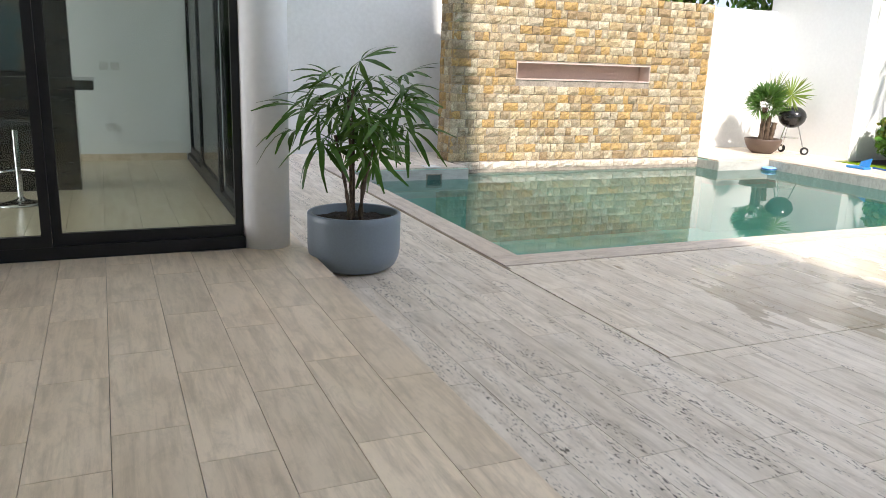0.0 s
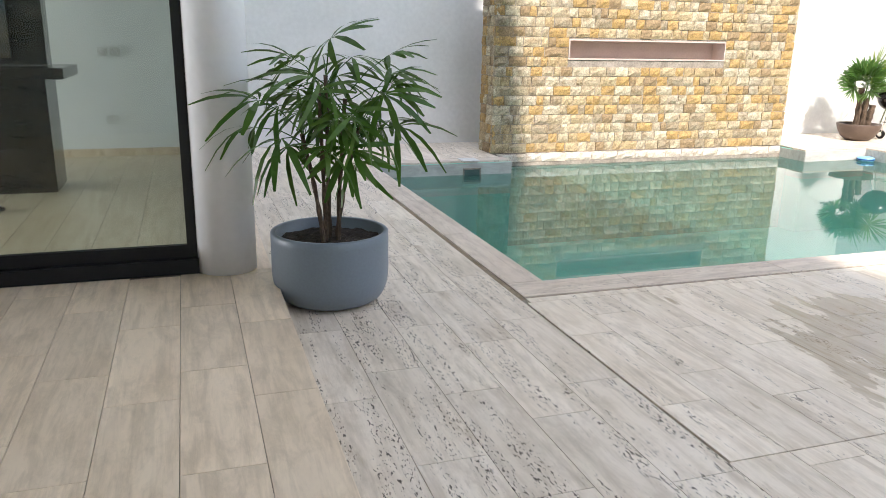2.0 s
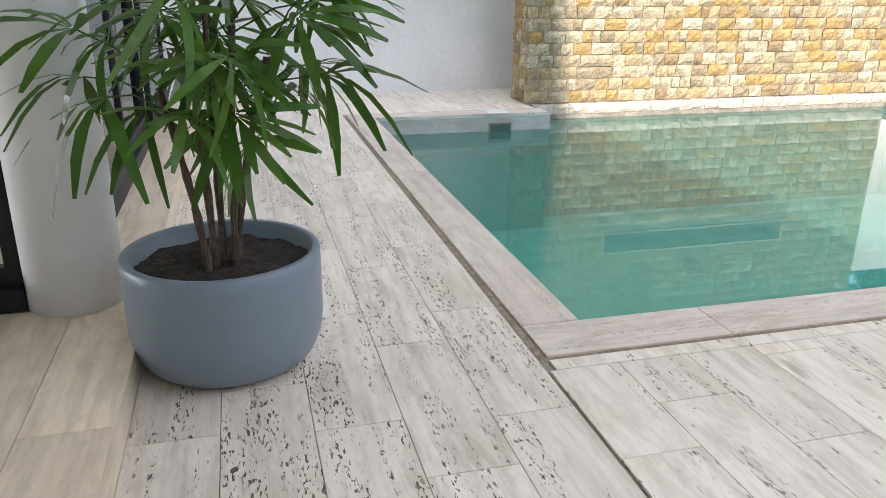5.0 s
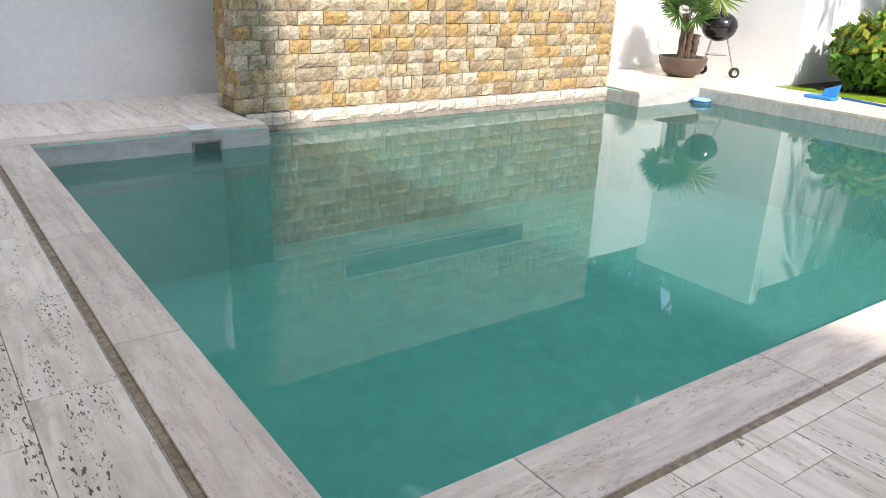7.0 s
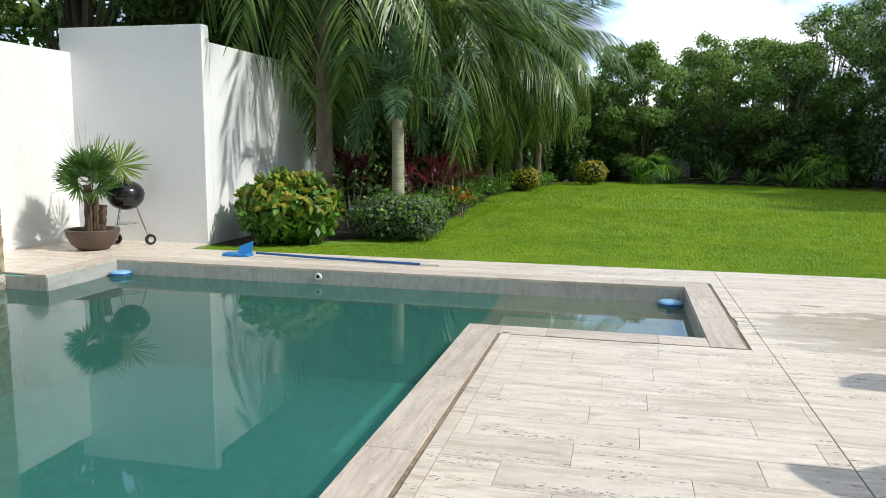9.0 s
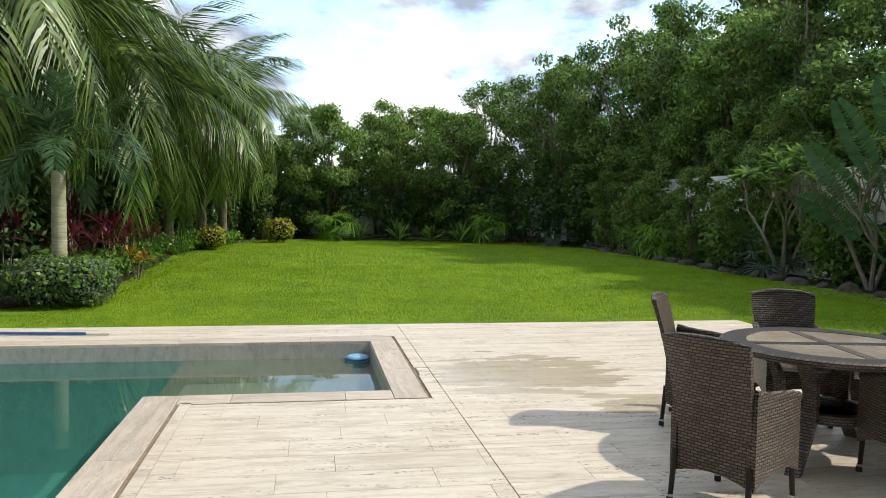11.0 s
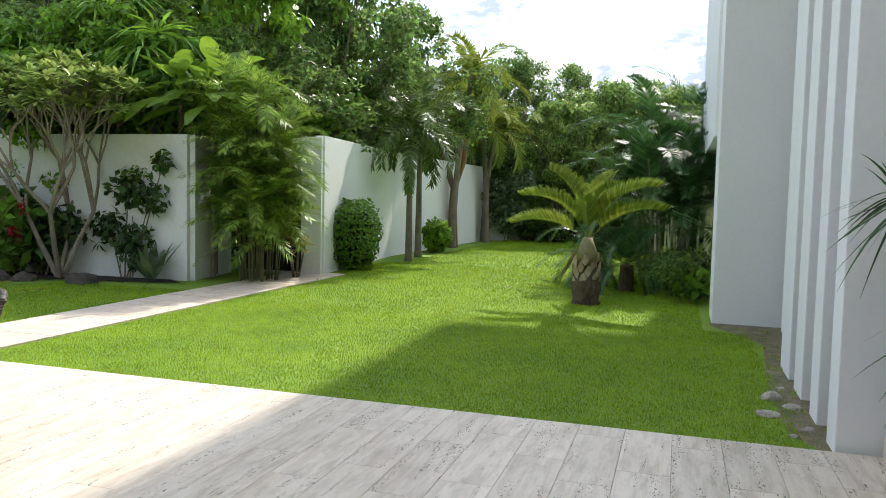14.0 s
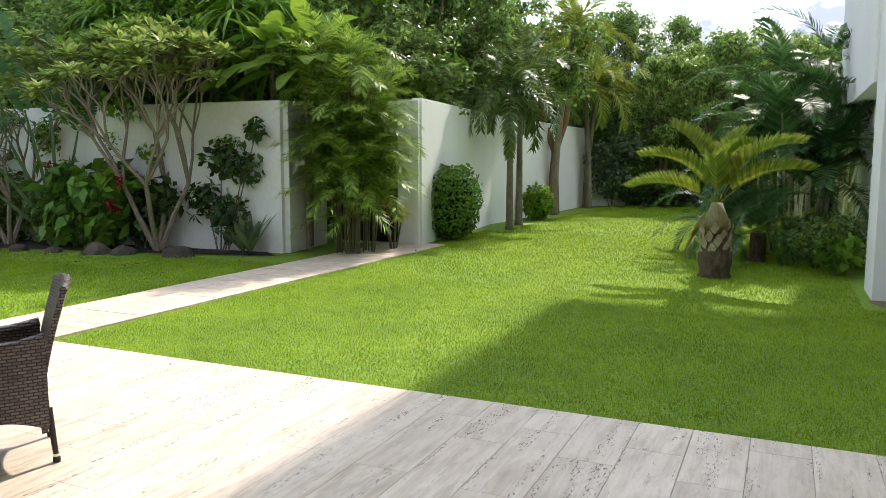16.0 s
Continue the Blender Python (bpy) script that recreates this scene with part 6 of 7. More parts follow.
t = thing("banana_plant", "banana plant with broad leaves behind the frangipani", "shrub", m=pose(21.8, -7.4, 0))
for i in range(7):
    L = Leaves()
    a = i * 0.9
    paddle(L, (0, 0, 0), Vector((math.cos(a) * 0.6, math.sin(a) * 0.6, 1)), Vector((-math.sin(a), math.cos(a), 0.2)), 0.9, 1.5, 0.45, 0.5)
    L.part("leaf", BANANA, t)


def leafy_shrub(name, label, m, blobs, n, leaf, material, flowers=0):
    t = thing(name, label, "shrub", m=m)
    for b in blobs:
        bm = bmesh.new()
        tube(bm, [(b[0] * 0.2, b[1] * 0.2, -0.02), Vector(b[:3])], [0.018, 0.008], 5)
        part("stem", bm, BARK, t)
    quads_part("leaves", cloud(blobs, n, leaf, 0.55, 0.5, tr, 0.5), material, t)
    for k in range(flowers):
        b = blobs[int(tr.integers(len(blobs)))]
        a = tr.uniform(0, 6.28)
        c = (b[0] + b[3] * 0.9 * math.cos(a) * 0.6 - 0.1, b[1] + abs(b[4] * 0.9 * math.sin(a)) + 0.1, b[2] + b[5] * tr.uniform(0, 0.8), 0.07, 0.07, 0.11)
        quads_part("flower", cloud([c], 40, 0.07, 0.5, 0.4, tr), FLOWER, t, "red flower head")
    return t


leafy_shrub("flowering_shrub", "big-leaved shrub with red flower heads by the wall", pose(15.4, -7.3, 0), [(-0.5, 0, 0.5, 0.6, 0.5, 0.5), (0.4, 0.1, 0.6, 0.6, 0.5, 0.5), (0, 0, 1.1, 0.8, 0.5, 0.5), (0.7, 0, 1.3, 0.5, 0.4, 0.4), (-0.7, 0, 1.1, 0.45, 0.4, 0.4)], 620, 0.34, LEAF_BOX, 5)
leafy_shrub("wall_shrub", "loose dark shrub against the white wall", pose(12.9, -7.95, 0), [(-0.3, 0, 0.6, 0.5, 0.25, 0.45), (0.3, 0, 0.9, 0.5, 0.25, 0.4), (-0.6, 0, 1.5, 0.45, 0.2, 0.35), (-0.1, 0, 1.7, 0.4, 0.2, 0.3), (-0.9, 0, 2.2, 0.25, 0.15, 0.2)], 520, 0.2, LEAF_DARK)
leafy_shrub("border_shrub", "dark leafy shrub against the wall", pose(14.6, -7.7, 0), [(0, 0, 0.6, 0.7, 0.3, 0.5), (0.5, 0, 1.2, 0.5, 0.3, 0.5), (-0.5, 0, 1.0, 0.5, 0.3, 0.4)], 500, 0.24, LEAF_DARK)
leafy_shrub("potted_shrub", "low leafy plant by the house wall", pose(2.75, -9.3, 0), [(0, 0, 0.35, 0.35, 0.35, 0.25)], 160, 0.22, LEAF_LIME)
leafy_shrub("far_shrub", "grey-green shrub by the far wall", pose(9.3, -25.0, 0), [(0, 0, 1.2, 0.9, 0.8, 0.9), (-0.5, 0, 2.2, 0.7, 0.6, 0.6), (0.4, 0.2, 1.9, 0.7, 0.6, 0.6)], 1800, 0.18, LEAF_GREY)
for x, y, z in ((11.5, -8.75, 3.1), (12.2, -8.7, 3.3), (12.9, -8.8, 2.9), (11.75, -9.2, 3.5)):
    t = thing("philodendron", "lime green philodendron leaning over the garden wall", "shrub", m=pose(x, y, 0))
    bm = bmesh.new()
    tube(bm, [(0, 0, 0), (0, 0, z)], 0.05, 8)
    part("stem", bm, BARK, t)
    for i in range(21):
        a, e = i * 2.4, tr.uniform(-0.2, 1.25)
        d = Vector((math.cos(a) * math.cos(e), math.sin(a) * math.cos(e), math.sin(e)))
        L = Leaves()
        L.strip((0, 0, z), d, (-math.sin(a), math.cos(a), 0), 0.6, 0.03, 0.05, 2, 0.8)
        L.strip(Vector((0, 0, z)) + d * 0.6, d + Vector((0, 0, -0.2)), (-math.sin(a), math.cos(a), tr.uniform(-0.4, 0.4)), tr.uniform(0.7, 1.05), 0.42, 0.45, 6, 0.3, 0.4)
        L.part("leaf", LEAF_LIME, t)

# stones on the bare strip by the fins, and rocks along the border
ROCK = mat("pale_rock", (0.42, 0.38, 0.32), (0.28, 0.25, 0.21), 0.9, scale=6, fine=40, bump=0.6, rnd=0.2)
ROCK_DARK = mat("dark_rock", (0.10, 0.085, 0.07), (0.06, 0.05, 0.04), 0.9, scale=6, fine=40, bump=0.6, rnd=0.2)


def rock(x, y, s, flat, material, label):
    bm = bmesh.new()
    bmesh.ops.create_icosphere(bm, subdivisions=2, radius=s)
    o = Vector((x * 3, y * 5, 0))
    for vv in bm.verts:
        vv.co *= 1 + 0.35 * noise.noise(vv.co / s * 1.3 + o)
        vv.co.z = max(vv.co.z * flat, -0.02)
    ob = part("rock", bm, material)
    ob.location = (x, y, -0.03)
    return tagged(ob, label, "rock", "garden rocks")


for x, y, s, f in ((2.14, -3.1, 0.11, 0.7), (2.0, -2.85, 0.10, 0.35), (2.22, -2.56, 0.12, 0.3), (1.98, -2.2, 0.06, 0.5), (2.02, -3.5, 0.05, 0.5), (2.1, -2.0, 0.05, 0.4)):
    rock(x, y, s * 0.8, f, ROCK, "pale flat stone on bare ground beside the fin walls")
for k in range(26):
    x = 13.2 + 0.8 * k
    y = -7.15 + 0.75 * min(1, max(0, (x - 13.2) / 3.5)) - 0.25 * max(0, (x - 22) / 8)
    rock(x + tr.uniform(-0.2, 0.2), y + tr.uniform(-0.2, 0.2), tr.uniform(0.13, 0.28), 0.7, ROCK_DARK, "dark rough rock edging the border")
bed_patch("bed_house", "bare earth strip beside the fin walls", [(1.5, -1.7), (1.98, -1.7), (2.14, -2.2), (2.12, -3.6), (2.02, -4.8), (1.95, -5.8), (2.5, -7.0), (2.5, -7.22), (1.2, -7.2)], -0.03)
bpy.data.objects["bed_house"].data.materials[0] = mat("bare_earth", (0.23, 0.18, 0.11), (0.13, 0.13, 0.06), 0.95, scale=7, fine=70, bump=0.7, grain=0.45, dist=0.02)

# ---------- grass ----------
def lawn_blades(name, label, rects, per_m2, length, width, rng):
    out = []
    for x0, x1, y0, y1, test in rects:
        n = int((x1 - x0) * (y1 - y0) * per_m2)
        p = np.stack([rng.uniform(x0, x1, n), rng.uniform(y0, y1, n)], 1)
        out.append(p[test(p[:, 0], p[:, 1])])
    p = np.concatenate(out)
    n = len(p)
    a = rng.uniform(0, 2 * np.pi, n)
    ln = length * rng.uniform(0.6, 1.3, n)
    tilt = rng.uniform(0.1, 0.8, n)
    b = rng.uniform(0, 2 * np.pi, n)
    base = np.column_stack([p, np.full(n, -0.037)])
    sd = np.column_stack([np.cos(a), np.sin(a), np.zeros(n)]) * width / 2
    tip = base + np.column_stack([np.cos(b) * np.sin(tilt), np.sin(b) * np.sin(tilt), np.cos(tilt)]) * ln[:, None]
    v = np.stack([base - sd, base + sd, tip], 1).reshape(-1, 3)
    me = bpy.data.meshes.new(name)
    me.vertices.add(len(v))
    me.vertices.foreach_set("co", v.astype(np.float32).ravel())
    me.loops.add(len(v))
    me.loops.foreach_set("vertex_index", np.arange(len(v), dtype=np.int32))
    me.polygons.add(n)
    me.polygons.foreach_set("loop_start", np.arange(0, 3 * n, 3, dtype=np.int32))
    me.update(calc_edges=True)
    me.materials.append(BLADE)
    return tagged(new(name, me), label, "grass", kind="stuff")


gr = np.random.default_rng(77)


def off_path(x, y):
    return ~((x > PAX0 - 0.03) & (x < PAX1 + 0.03) & (y > -10.6)) & ~((x < 2.06) & (y > -7.2) & (np.sin(x * 91 + y * 57) < 0.75)) & (x < 10.0 + 1.6 * (y > -8.0))


lawn_blades("lawn_grass", "short bright green lawn grass", [(2.0, 9.53, -6.5, DY0, off_path), (DX1, 17.5, -5.5, 8.0, lambda x, y: y < 7.9), (DX1, 15.4, 7.9, 11.0, lambda x, y: (x < 14.08) | (y < 10.2 - (x - 14.1) * 1.75))], 5200, 0.026, 0.0055, gr)
lawn_blades("lawn_grass", "short bright green lawn grass", [(2.6, 10.0, -14, -6.5, off_path), (10.77, 13.5, -7.0, DY0, lambda x, y: y > -7.4), (17.5, 24, -6.2, 8.0, lambda x, y: x > 0)], 2100, 0.030, 0.009, gr)
lawn_blades("lawn_grass", "short bright green lawn grass", [(2.2, 10.0, -26, -14, lambda x, y: x < 9.6), (24, 38, -6.3, 7.6, lambda x, y: x > 0), (13.44, 17.5, -6.6, -5.5, lambda x, y: y > -6.4)], 600, 0.040, 0.015, gr)
def below_bed(x, y):
    return y < np.interp(x, [15.2, 16.0, 18.0, 22.5, 28.0, 37.0], [9.4, 8.6, 8.3, 8.5, 8.8, 7.2])


lawn_blades("lawn_grass", "short bright green lawn grass", [(15.2, 24, 7.8, 9.4, below_bed)], 2100, 0.030, 0.009, gr)
lawn_blades("lawn_grass", "short bright green lawn grass", [(24, 37, 7.5, 8.9, below_bed)], 600, 0.040, 0.015, gr)
lawn_blades("weed_tufts", "sparse grass tufts on the bare strip by the fin walls", [(1.7, 2.2, -6.8, -1.75, lambda x, y: np.sin(x * 23 + y * 7) + np.sin(y * 11) > 0.9)], 1200, 0.05, 0.006, gr)
litter = Leaves()
for _ in range(260):
    x, y = (gr.uniform(4, 9.5), gr.uniform(-20, -9)) if gr.random() < 0.5 else (gr.uniform(11, 20), gr.uniform(-7.2, -5.2))
    a = gr.uniform(0, 6.28)
    litter.strip((x, y, 0.005), (math.cos(a), math.sin(a), 0.25), (-math.sin(a), math.cos(a), 0.2), gr.uniform(0.05, 0.12), gr.uniform(0.03, 0.05), 0, 2)
tagged(litter.part("fallen_leaves", mat("dry_leaf", (0.16, 0.09, 0.04), (0.10, 0.06, 0.03), 0.8, island=0.4)), "dry fallen leaves on the lawn", "leaves", kind="stuff")
heap = Leaves()
for _ in range(46):
    x, y = 8.88 + gr.normal() * 0.05, 3.47 + gr.normal() * 0.11
    a = gr.uniform(0, 6.28)
    heap.strip((x, y, 0.004 + 0.02 * gr.random()), (math.cos(a), math.sin(a), 0.2), (-math.sin(a), math.cos(a), 0.3), gr.uniform(0.02, 0.07), gr.uniform(0.006, 0.018), 0, 1)
tagged(heap.part("leaf_litter", bpy.data.materials["dry_leaf"]), "small heap of dry leaf bits on the deck", "leaves", kind="stuff")
dirt = Leaves()
for _ in range(70):
    x, y = gr.uniform(12.3, 13.9), gr.uniform(11.7, 13.5)
    a = gr.uniform(0, 6.28)
    dirt.strip((x, y, 0.004), (math.cos(a), math.sin(a), 0.1), (-math.sin(a), math.cos(a), 0.1), gr.uniform(0.02, 0.07), gr.uniform(0.01, 0.03), 0, 1)
tagged(dirt.part("fallen_leaves", bpy.data.materials["dry_leaf"]), "dry leaf bits on the deck by the wall", "leaves", kind="stuff")

# ---------- stones of the feature wall ----------
def stone_material():
    m = bpy.data.materials.new("split_stone")
    m.use_nodes = True
    n, l = m.node_tree.nodes, m.node_tree.links
    p = n["Principled BSDF"]
    geo, info = n.new("ShaderNodeNewGeometry"), n.new("ShaderNodeObjectInfo")
    sep = n.new("ShaderNodeMath")
    l.new(info.outputs["Random"], sep.inputs[0])
    l.new(geo.outputs["Random Per Island"], sep.inputs[1])
    fr = n.new("ShaderNodeMath")
    fr.operation = "FRACT"
    l.new(sep.outputs[0], fr.inputs[0])
    rp = n.new("ShaderNodeValToRGB")
    cols = [(0.0, (0.40, 0.30, 0.165)), (0.11, (0.40, 0.33, 0.22)), (0.22, (0.30, 0.245, 0.165)), (0.32, (0.38, 0.245, 0.09)), (0.43, (0.45, 0.39, 0.28)), (0.53, (0.27, 0.19, 0.105)), (0.62, (0.43, 0.34, 0.205)), (0.72, (0.40, 0.345, 0.255)), (0.80, (0.42, 0.275, 0.11)), (0.91, (0.52, 0.45, 0.32))]
    rp.color_ramp.interpolation = "CONSTANT"
    while len(rp.color_ramp.elements) < len(cols):
        rp.color_ramp.elements.new(0.5)
    for e, (pos_, c) in zip(rp.color_ramp.elements, cols):
        e.position, e.color = pos_, (*c, 1)
    l.new(fr.outputs[0], rp.inputs["Fac"])
    n1, n2 = n.new("ShaderNodeTexNoise"), n.new("ShaderNodeTexNoise")
    n1.inputs["Scale"].default_value, n1.inputs["Detail"].default_value = 9, 5
    n2.inputs["Scale"].default_value, n2.inputs["Detail"].default_value = 45, 5
    for t_ in (n1, n2):
        l.new(geo.outputs["Position"], t_.inputs["Vector"])
    mr = n.new("ShaderNodeMapRange")
    mr.inputs["From Min"].default_value, mr.inputs["From Max"].default_value = 0.42, 0.7
    mr.inputs["To Max"].default_value = 0.7
    l.new(n1.outputs["Fac"], mr.inputs["Value"])
    mx = n.new("ShaderNodeMix")
    mx.data_type = "RGBA"
    l.new(mr.outputs["Result"], mx.inputs["Factor"])
    l.new(rp.outputs["Color"], mx.inputs["A"])
    mx.inputs["B"].default_value = (0.21, 0.145, 0.075, 1)
    hs, mv = n.new("ShaderNodeHueSaturation"), n.new("ShaderNodeMapRange")
    mv.inputs["From Min"].default_value, mv.inputs["From Max"].default_value = 0.3, 0.7
    mv.inputs["To Min"].default_value, mv.inputs["To Max"].default_value = 0.62, 1.25
    l.new(n2.outputs["Fac"], mv.inputs["Value"])
    l.new(mx.outputs["Result"], hs.inputs["Color"])
    l.new(mv.outputs["Result"], hs.inputs["Value"])
    l.new(hs.outputs["Color"], p.inputs["Base Color"])
    p.inputs["Roughness"].default_value = 0.85
    b = n.new("ShaderNodeBump")
    b.inputs["Strength"].default_value, b.inputs["Distance"].default_value = 0.8, 0.012
    l.new(n2.outputs["Fac"], b.inputs["Height"])
    l.new(b.outputs["Normal"], p.inputs["Normal"])
    return m


STONE = stone_material()
PALE_STONE = mat("pale_base_stone", (0.55, 0.50, 0.44), (0.44, 0.36, 0.28), 0.85, scale=7, fine=50, bump=0.6, rnd=0.12)
sr = random.Random(5)


def stone_mesh(w, h, seed):
    """A split-face stone: front at -y, uneven, w by h, centred; 5 by 3 points on its face."""
    rr = random.Random(seed)
    v, f = [], []
    nu, nv = 5, 4
    for j in range(nv):
        for i in range(nu):
            x, z = (i / (nu - 1) - 0.5) * w, (j / (nv - 1) - 0.5) * h
            rim = i in (0, nu - 1) or j in (0, nv - 1)
            y = rr.uniform(-0.004, 0.006) if rim else rr.uniform(-0.026, -0.006)
            jx, jz = (rr.uniform(-0.006, 0.006), rr.uniform(-0.005, 0.005))
            v.append((x + jx, y, z + jz))
    for j in range(nv - 1):
        for i in range(nu - 1):
            a = j * nu + i
            f.append((a, a + 1, a + nu + 1, a + nu))
    k = len(v)
    ring = [i for i in range(nu)] + [nu * (j + 1) - 1 for j in range(1, nv)] + [nu * nv - 1 - i for i in range(1, nu)] + [nu * (nv - 1 - j) for j in range(1, nv - 1)]
    for i in ring:
        v.append((v[i][0], 0.05, v[i][2]))
    for i in range(len(ring)):
        j = (i + 1) % len(ring)
        f.append((ring[j], ring[i], k + i, k + j))
    return v, f


COURSE = STH / 20
LENGTHS = (0.12, 0.16, 0.20, 0.24, 0.30)
BANK = {}
for ln in LENGTHS:
    for s in range(5):
        v, f = stone_mesh(ln - 0.010, COURSE - 0.009, s * 31 + int(ln * 1000))
        me = bpy.data.meshes.new("stone")
        me.from_pydata(v, [], f)
        me.materials.append(STONE)
        BANK[ln, s] = me
joined_v, joined_f, count = [], [], 0


def lay_stone(m, ln, w, z, singly):
    global count
    s = sr.randrange(5)
    if singly and count < 300:
        ob = new("stone", BANK[ln, s])
        ob.parent = stone_wall
        ob.matrix_basis = m @ Matrix.Diagonal((w / ln, 1, 1, 1))
        count += 1
    else:
        v, f = stone_mesh(w - 0.010, COURSE - 0.009, sr.randrange(10 ** 6))
        k = len(joined_v)
        joined_v.extend(m @ Vector(q) for q in v)
        joined_f.extend(tuple(i + k for i in g) for g in f)


def lay_course(x0, x1, z, place_, singly):
    x = x0
    while x < x1 - 0.01:
        ln = sr.choice(LENGTHS)
        if x1 - x - ln < 0.14:
            ln = min(LENGTHS, key=lambda q: abs(q - (x1 - x)))
            w = x1 - x
        else:
            w = ln
        lay_stone(place_(x + w / 2, z) @ Matrix.Translation((0, sr.uniform(-0.008, 0.006), 0)), ln, w, z, singly)
        x += w


for c in range(20):
    z = COURSE * (c + 0.5)
    front = lambda x, z: Matrix.Translation((x, STY + 0.02, z))
    side = lambda y, z: Matrix.Translation((STX0 + 0.02, y, z)) @ Matrix.Rotation(-math.pi / 2, 4, "Z")
    other = lambda y, z: Matrix.Translation((STX1 - 0.02, y, z)) @ Matrix.Rotation(math.pi / 2, 4, "Z")
    inside = z + COURSE / 2 > NZ0 + 0.02 and z - COURSE / 2 < NZ1 - 0.02
    if inside:
        lay_course(STX0, NX0 - 0.0, z, front, False)
        lay_course(NX1 + 0.0, STX1, z, front, False)
    else:
        lay_course(STX0, STX1, z, front, c < 16)
    lay_course(STY + 0.01, 12.66, z, side, False)
    lay_course(STY + 0.01, 12.66, z, other, False)
tagged(mesh_part("stones", joined_v, joined_f, STONE, stone_wall), kind="stuff")
x = 5.40
while x < 10.84:
    w = min(sr.uniform(0.2, 0.42), 10.85 - x)
    v, f = stone_mesh(w - 0.008, 0.125, sr.randrange(10 ** 6))
    mesh_part("base_stone", v, f, PALE_STONE, stone_wall, "pale stone at the waterline").location = (x + w / 2, STY - 0.03, -0.075)
    x += w
part("base_ledge", boxes((5.39, 10.85, STY - 0.02, STY + 0.36, -0.4, -0.012)), MORTAR, stone_wall)

# ---------- travertine planks ----------
TW, TL, GAP = 0.32, 0.945, 0.0026


def plank_mesh(w, l, material, t=0.014, name="plank"):
    bm = boxes((-w / 2 + GAP / 2, w / 2 - GAP / 2, -l / 2 + GAP / 2, l / 2 - GAP / 2, -t, 0), bevel=0.0012)
    me = bpy.data.meshes.new(name)
    bm.to_mesh(me)
    bm.free()
    me.materials.append(material)
    return me


PLANKS = {}


def plank(parent, x0, x1, y0, y1, z, material, bank, joined, single):
    w, l = round(x1 - x0, 3), round(y1 - y0, 3)
    if w < 0.03 or l < 0.03:
        return
    if single:
        key = (w, l, material.name)
        if key not in PLANKS:
            PLANKS[key] = plank_mesh(w, l, material)
        ob = new("plank", PLANKS[key])
        ob.parent = parent
        ob.location = ((x0 + x1) / 2, (y0 + y1) / 2, z)
    else:
        joined.append((x0, x1, y0, y1, z))


def lay_planks(parent, rect, holes, z, material, ox, oy, near, limit=300):
    """Planks along y, each row shifted by half a length, cut round the holes."""
    X0, X1, Y0, Y1 = rect
    joined, made = [], 0
    i0, i1 = math.floor((X0 - ox) / TW), math.ceil((X1 - ox) / TW)
    for i in range(i0, i1):
        shift = oy + (TL / 2 if i % 2 else 0) + (0.06 * ((i * 7) % 5 - 2))
        for j in range(math.floor((Y0 - shift) / TL), math.ceil((Y1 - shift) / TL)):
            cells = [(max(X0, ox + i * TW), min(X1, ox + (i + 1) * TW), max(Y0, shift + j * TL), min(Y1, shift + (j + 1) * TL))]
            for hx0, hx1, hy0, hy1 in holes:
                nxt = []
                for a, b, c, d in cells:
                    if a >= hx1 or b <= hx0 or c >= hy1 or d <= hy0:
                        nxt.append((a, b, c, d))
                        continue
                    if c < hy0:
                        nxt.append((a, b, c, hy0))
                    if d > hy1:
                        nxt.append((a, b, hy1, d))
                    c2, d2 = max(c, hy0), min(d, hy1)
                    if a < hx0:
                        nxt.append((a, hx0, c2, d2))
                    if b > hx1:
                        nxt.append((hx1, b, c2, d2))
                cells = nxt
            for a, b, c, d in cells:
                if b - a < 0.02 or d - c < 0.02:
                    continue
                one = made < limit and near((a + b) / 2, (c + d) / 2)
                plank(parent, a, b, c, d, z, material, None, joined, one)
                made += one
    if joined:
        bm = bmesh.new()
        v, f = [], []
        for a, b, c, d, zz in joined:
            g = GAP / 2
            k = len(v)
            v += [(a + g, c + g, zz - 0.014), (b - g, c + g, zz - 0.014), (b - g, d - g, zz - 0.014), (a + g, d - g, zz - 0.014),
                  (a + g, c + g, zz), (b - g, c + g, zz), (b - g, d - g, zz), (a + g, d - g, zz)]
            f += [(k + 4, k + 5, k + 6, k + 7), (k, k + 1, k + 5, k + 4), (k + 1, k + 2, k + 6, k + 5), (k + 2, k + 3, k + 7, k + 6), (k + 3, k, k + 4, k + 7)]
        bm.free()
        tagged(mesh_part("planks", v, f, material, parent), kind="stuff")


GR = 0.035                                           # groove round the coping
holes = [(PX0 - CW - GR, SX0 + 0.01, PY0 - CW - 0.02 - GR, 11.77), (SX0 - CW - GR, PX1 + 0.30, SY0 - CW - GR, 11.77), (STX0 - 0.0, STX1, 11.70, 12.66), (5.385, 10.86, 11.4, 12.3)]
strip_w = 0.09
holes_strip = [(PX0 - CW - GR, SX0 - CW - GR, PY0 - CW - 0.02 - GR - strip_w, PY0 - CW - 0.02 - GR + 0.001), (2.948, 2.955, 3.44, PY0 - CW - GR), (2.955, DX1, 3.434, 3.440)]
lay_planks(floor, (UX + 0.012, 2.94, DY0, NWALL), [(1.3, UX2 + 0.012, DY0, 1.0)] + holes, 0.0, PITTED, 0.06, 0.60, lambda x, y: y < 9.0, 110)
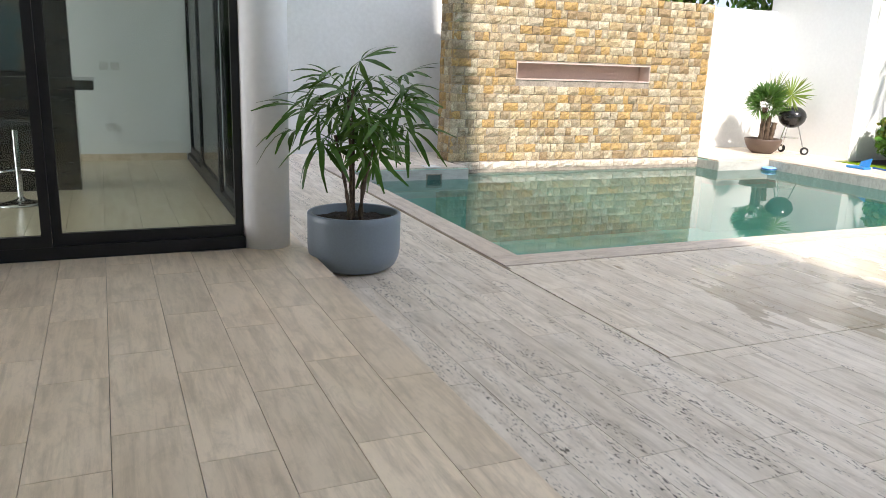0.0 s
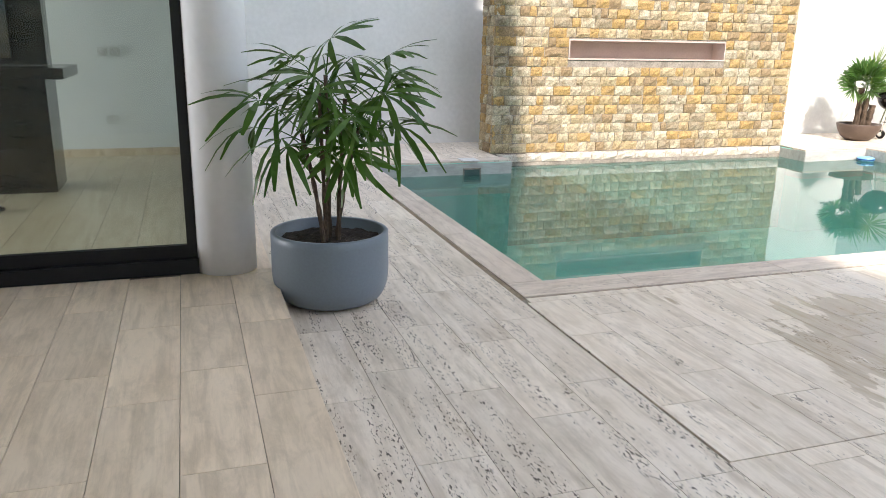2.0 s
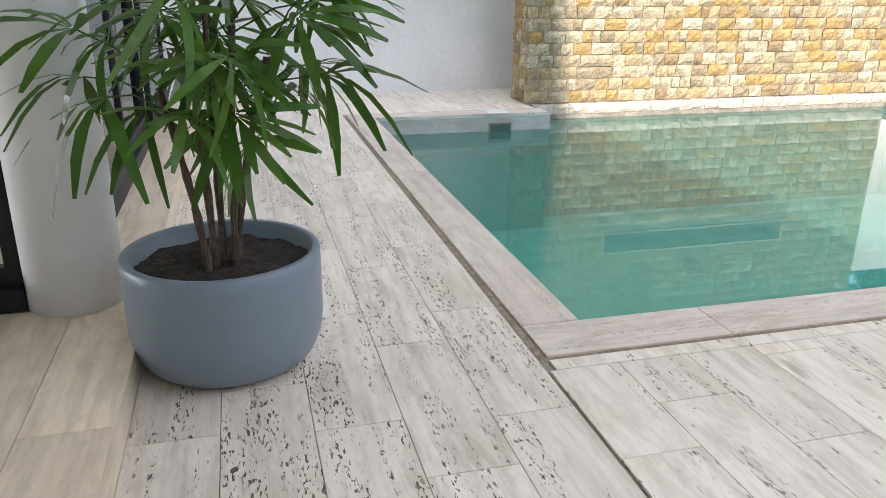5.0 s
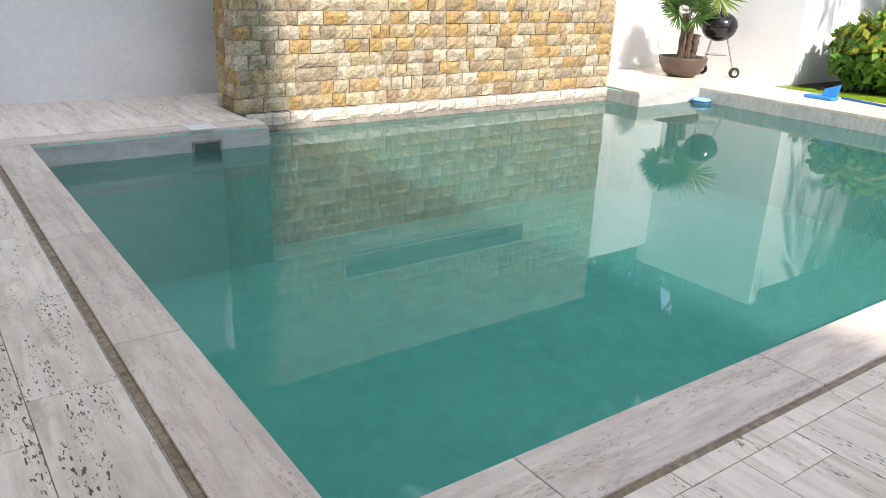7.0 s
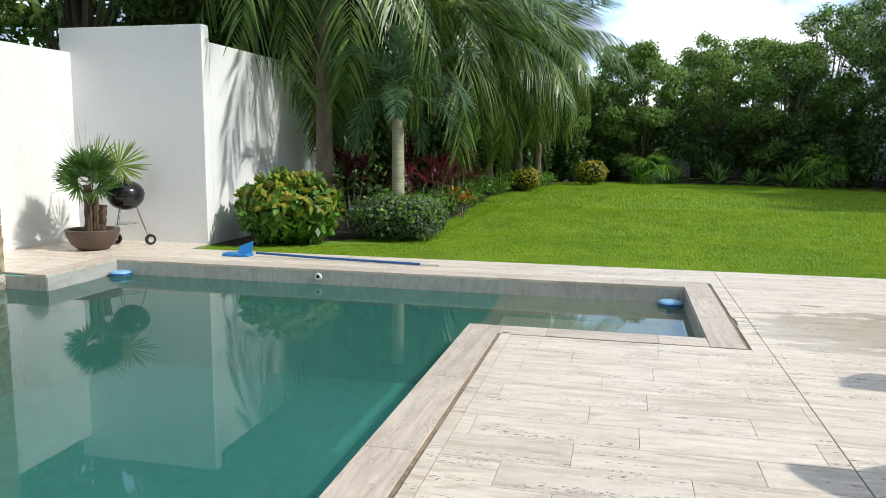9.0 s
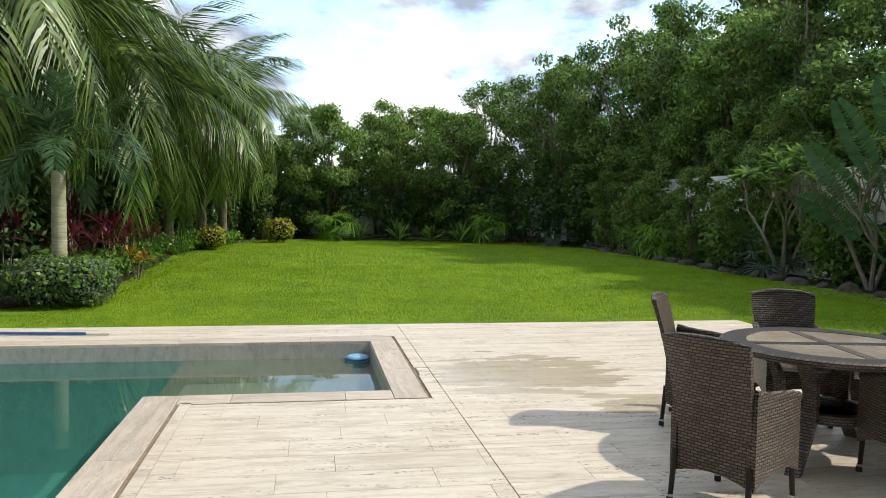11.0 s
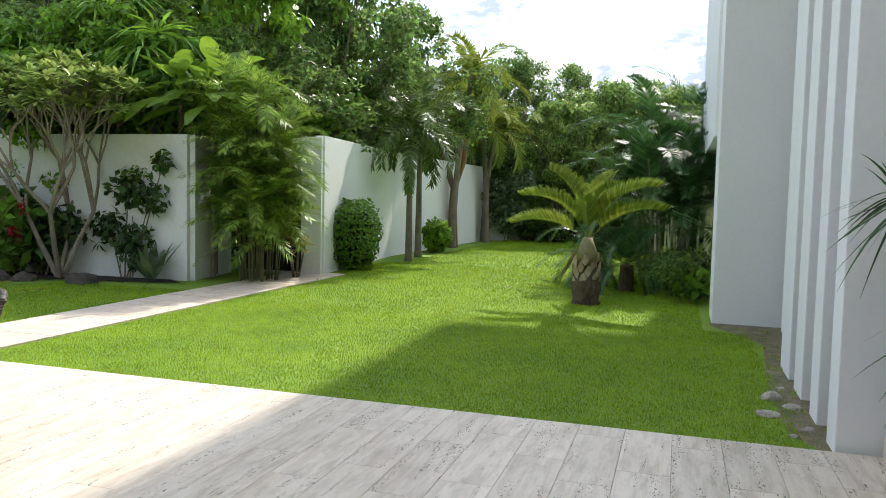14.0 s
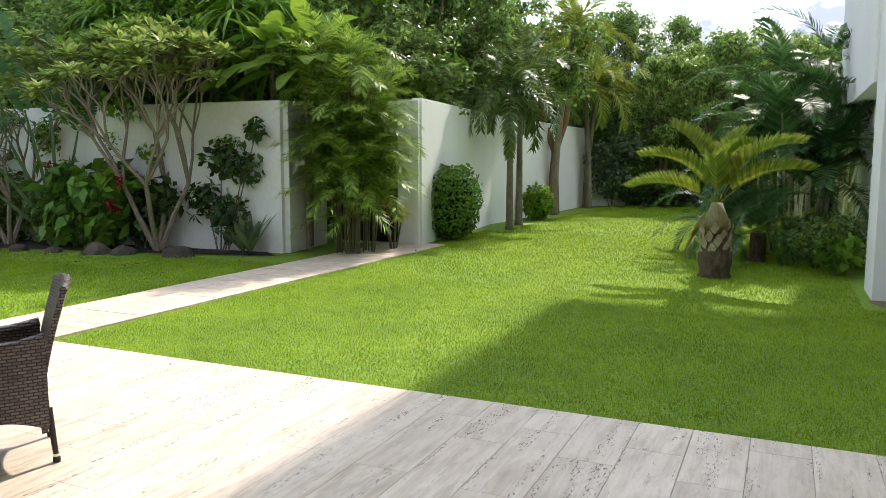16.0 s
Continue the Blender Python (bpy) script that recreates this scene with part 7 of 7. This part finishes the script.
lay_planks(floor, (2.94, DX1, DY0, NWALL), holes + holes_strip, 0.0, DECK, 0.06, 0.60, lambda x, y: y < 7.5 and x < 8.2 and (x < 5.5 or y > 1.0), 190)
lay_planks(floor, (DX1, 14.03, 11.12, NWALL), [], 0.0, DECK, 0.06, 0.60, lambda x, y: False, 0)
for b in ((PX0 - CW - GR, PX0 - CW, PY0 - CW - 0.02 - GR, 11.5), (PX0 - CW, SX0 - CW, PY0 - CW - 0.02 - GR, PY0 - CW - 0.02), (SX0 - CW - GR, SX0 - CW, SY0 - CW - GR, PY0 - CW - 0.02 - GR - 0.001), (SX0 - CW + 0.001, 12.35, SY0 - CW - GR, SY0 - CW)):
    part("groove_fill", boxes((*b, -0.0139, -0.0115)), GROOVE, floor, "dirty open groove")
for k in range(5):
    a = PX0 - CW - GR + 0.03 + k * 1.3
    part("edge_strip", boxes((a + 0.002, a + 1.298, PY0 - CW - 0.02 - GR - strip_w + 0.003, PY0 - CW - 0.02 - GR - 0.002, -0.014, 0.0), bevel=0.002), DECK, floor)
lay_planks(terrace, (-9.0, UX2 + 0.010, -1.62, HY - 0.06), [(UX + 0.010, 2, 1.0, 7)], ZT, TERRACE, 0.095 - TW, 0.505, lambda x, y: x > -3.2, 300)
lay_planks(terrace, (-9.0, 0.95, HY + 0.06, 12.0), [], ZT, TERRACE, 0.095 - TW, 0.505, lambda x, y: False, 0)
lay_planks(terrace, (0.96, UX + 0.010, HY - 0.06, 12.2), [], ZT, TERRACE, 0.415, 0.505, lambda x, y: True, 60)
# slabs of the garden path
PATH_STONE = travertine("path_travertine", (0.76, 0.65, 0.54), (0.68, 0.57, 0.46), (0.50, 0.40, 0.31), 0.2, 0.55, turn=math.pi / 2)
for k in range(8):
    y1 = DY0 - 0.07 - 1.16 * k
    y0 = max(y1 - 1.145, -10.6)
    for a, b in ((PAX0, PAX0 + 0.38), (PAX0 + 0.385, PAX0 + 0.765), (PAX0 + 0.77, PAX1)):
        ob = new("path_slab", plank_mesh(b - a, y1 - y0, PATH_STONE, 0.03, "path_slab"))
        ob.parent = path
        ob.location = ((a + b) / 2, (y0 + y1) / 2, -0.012)
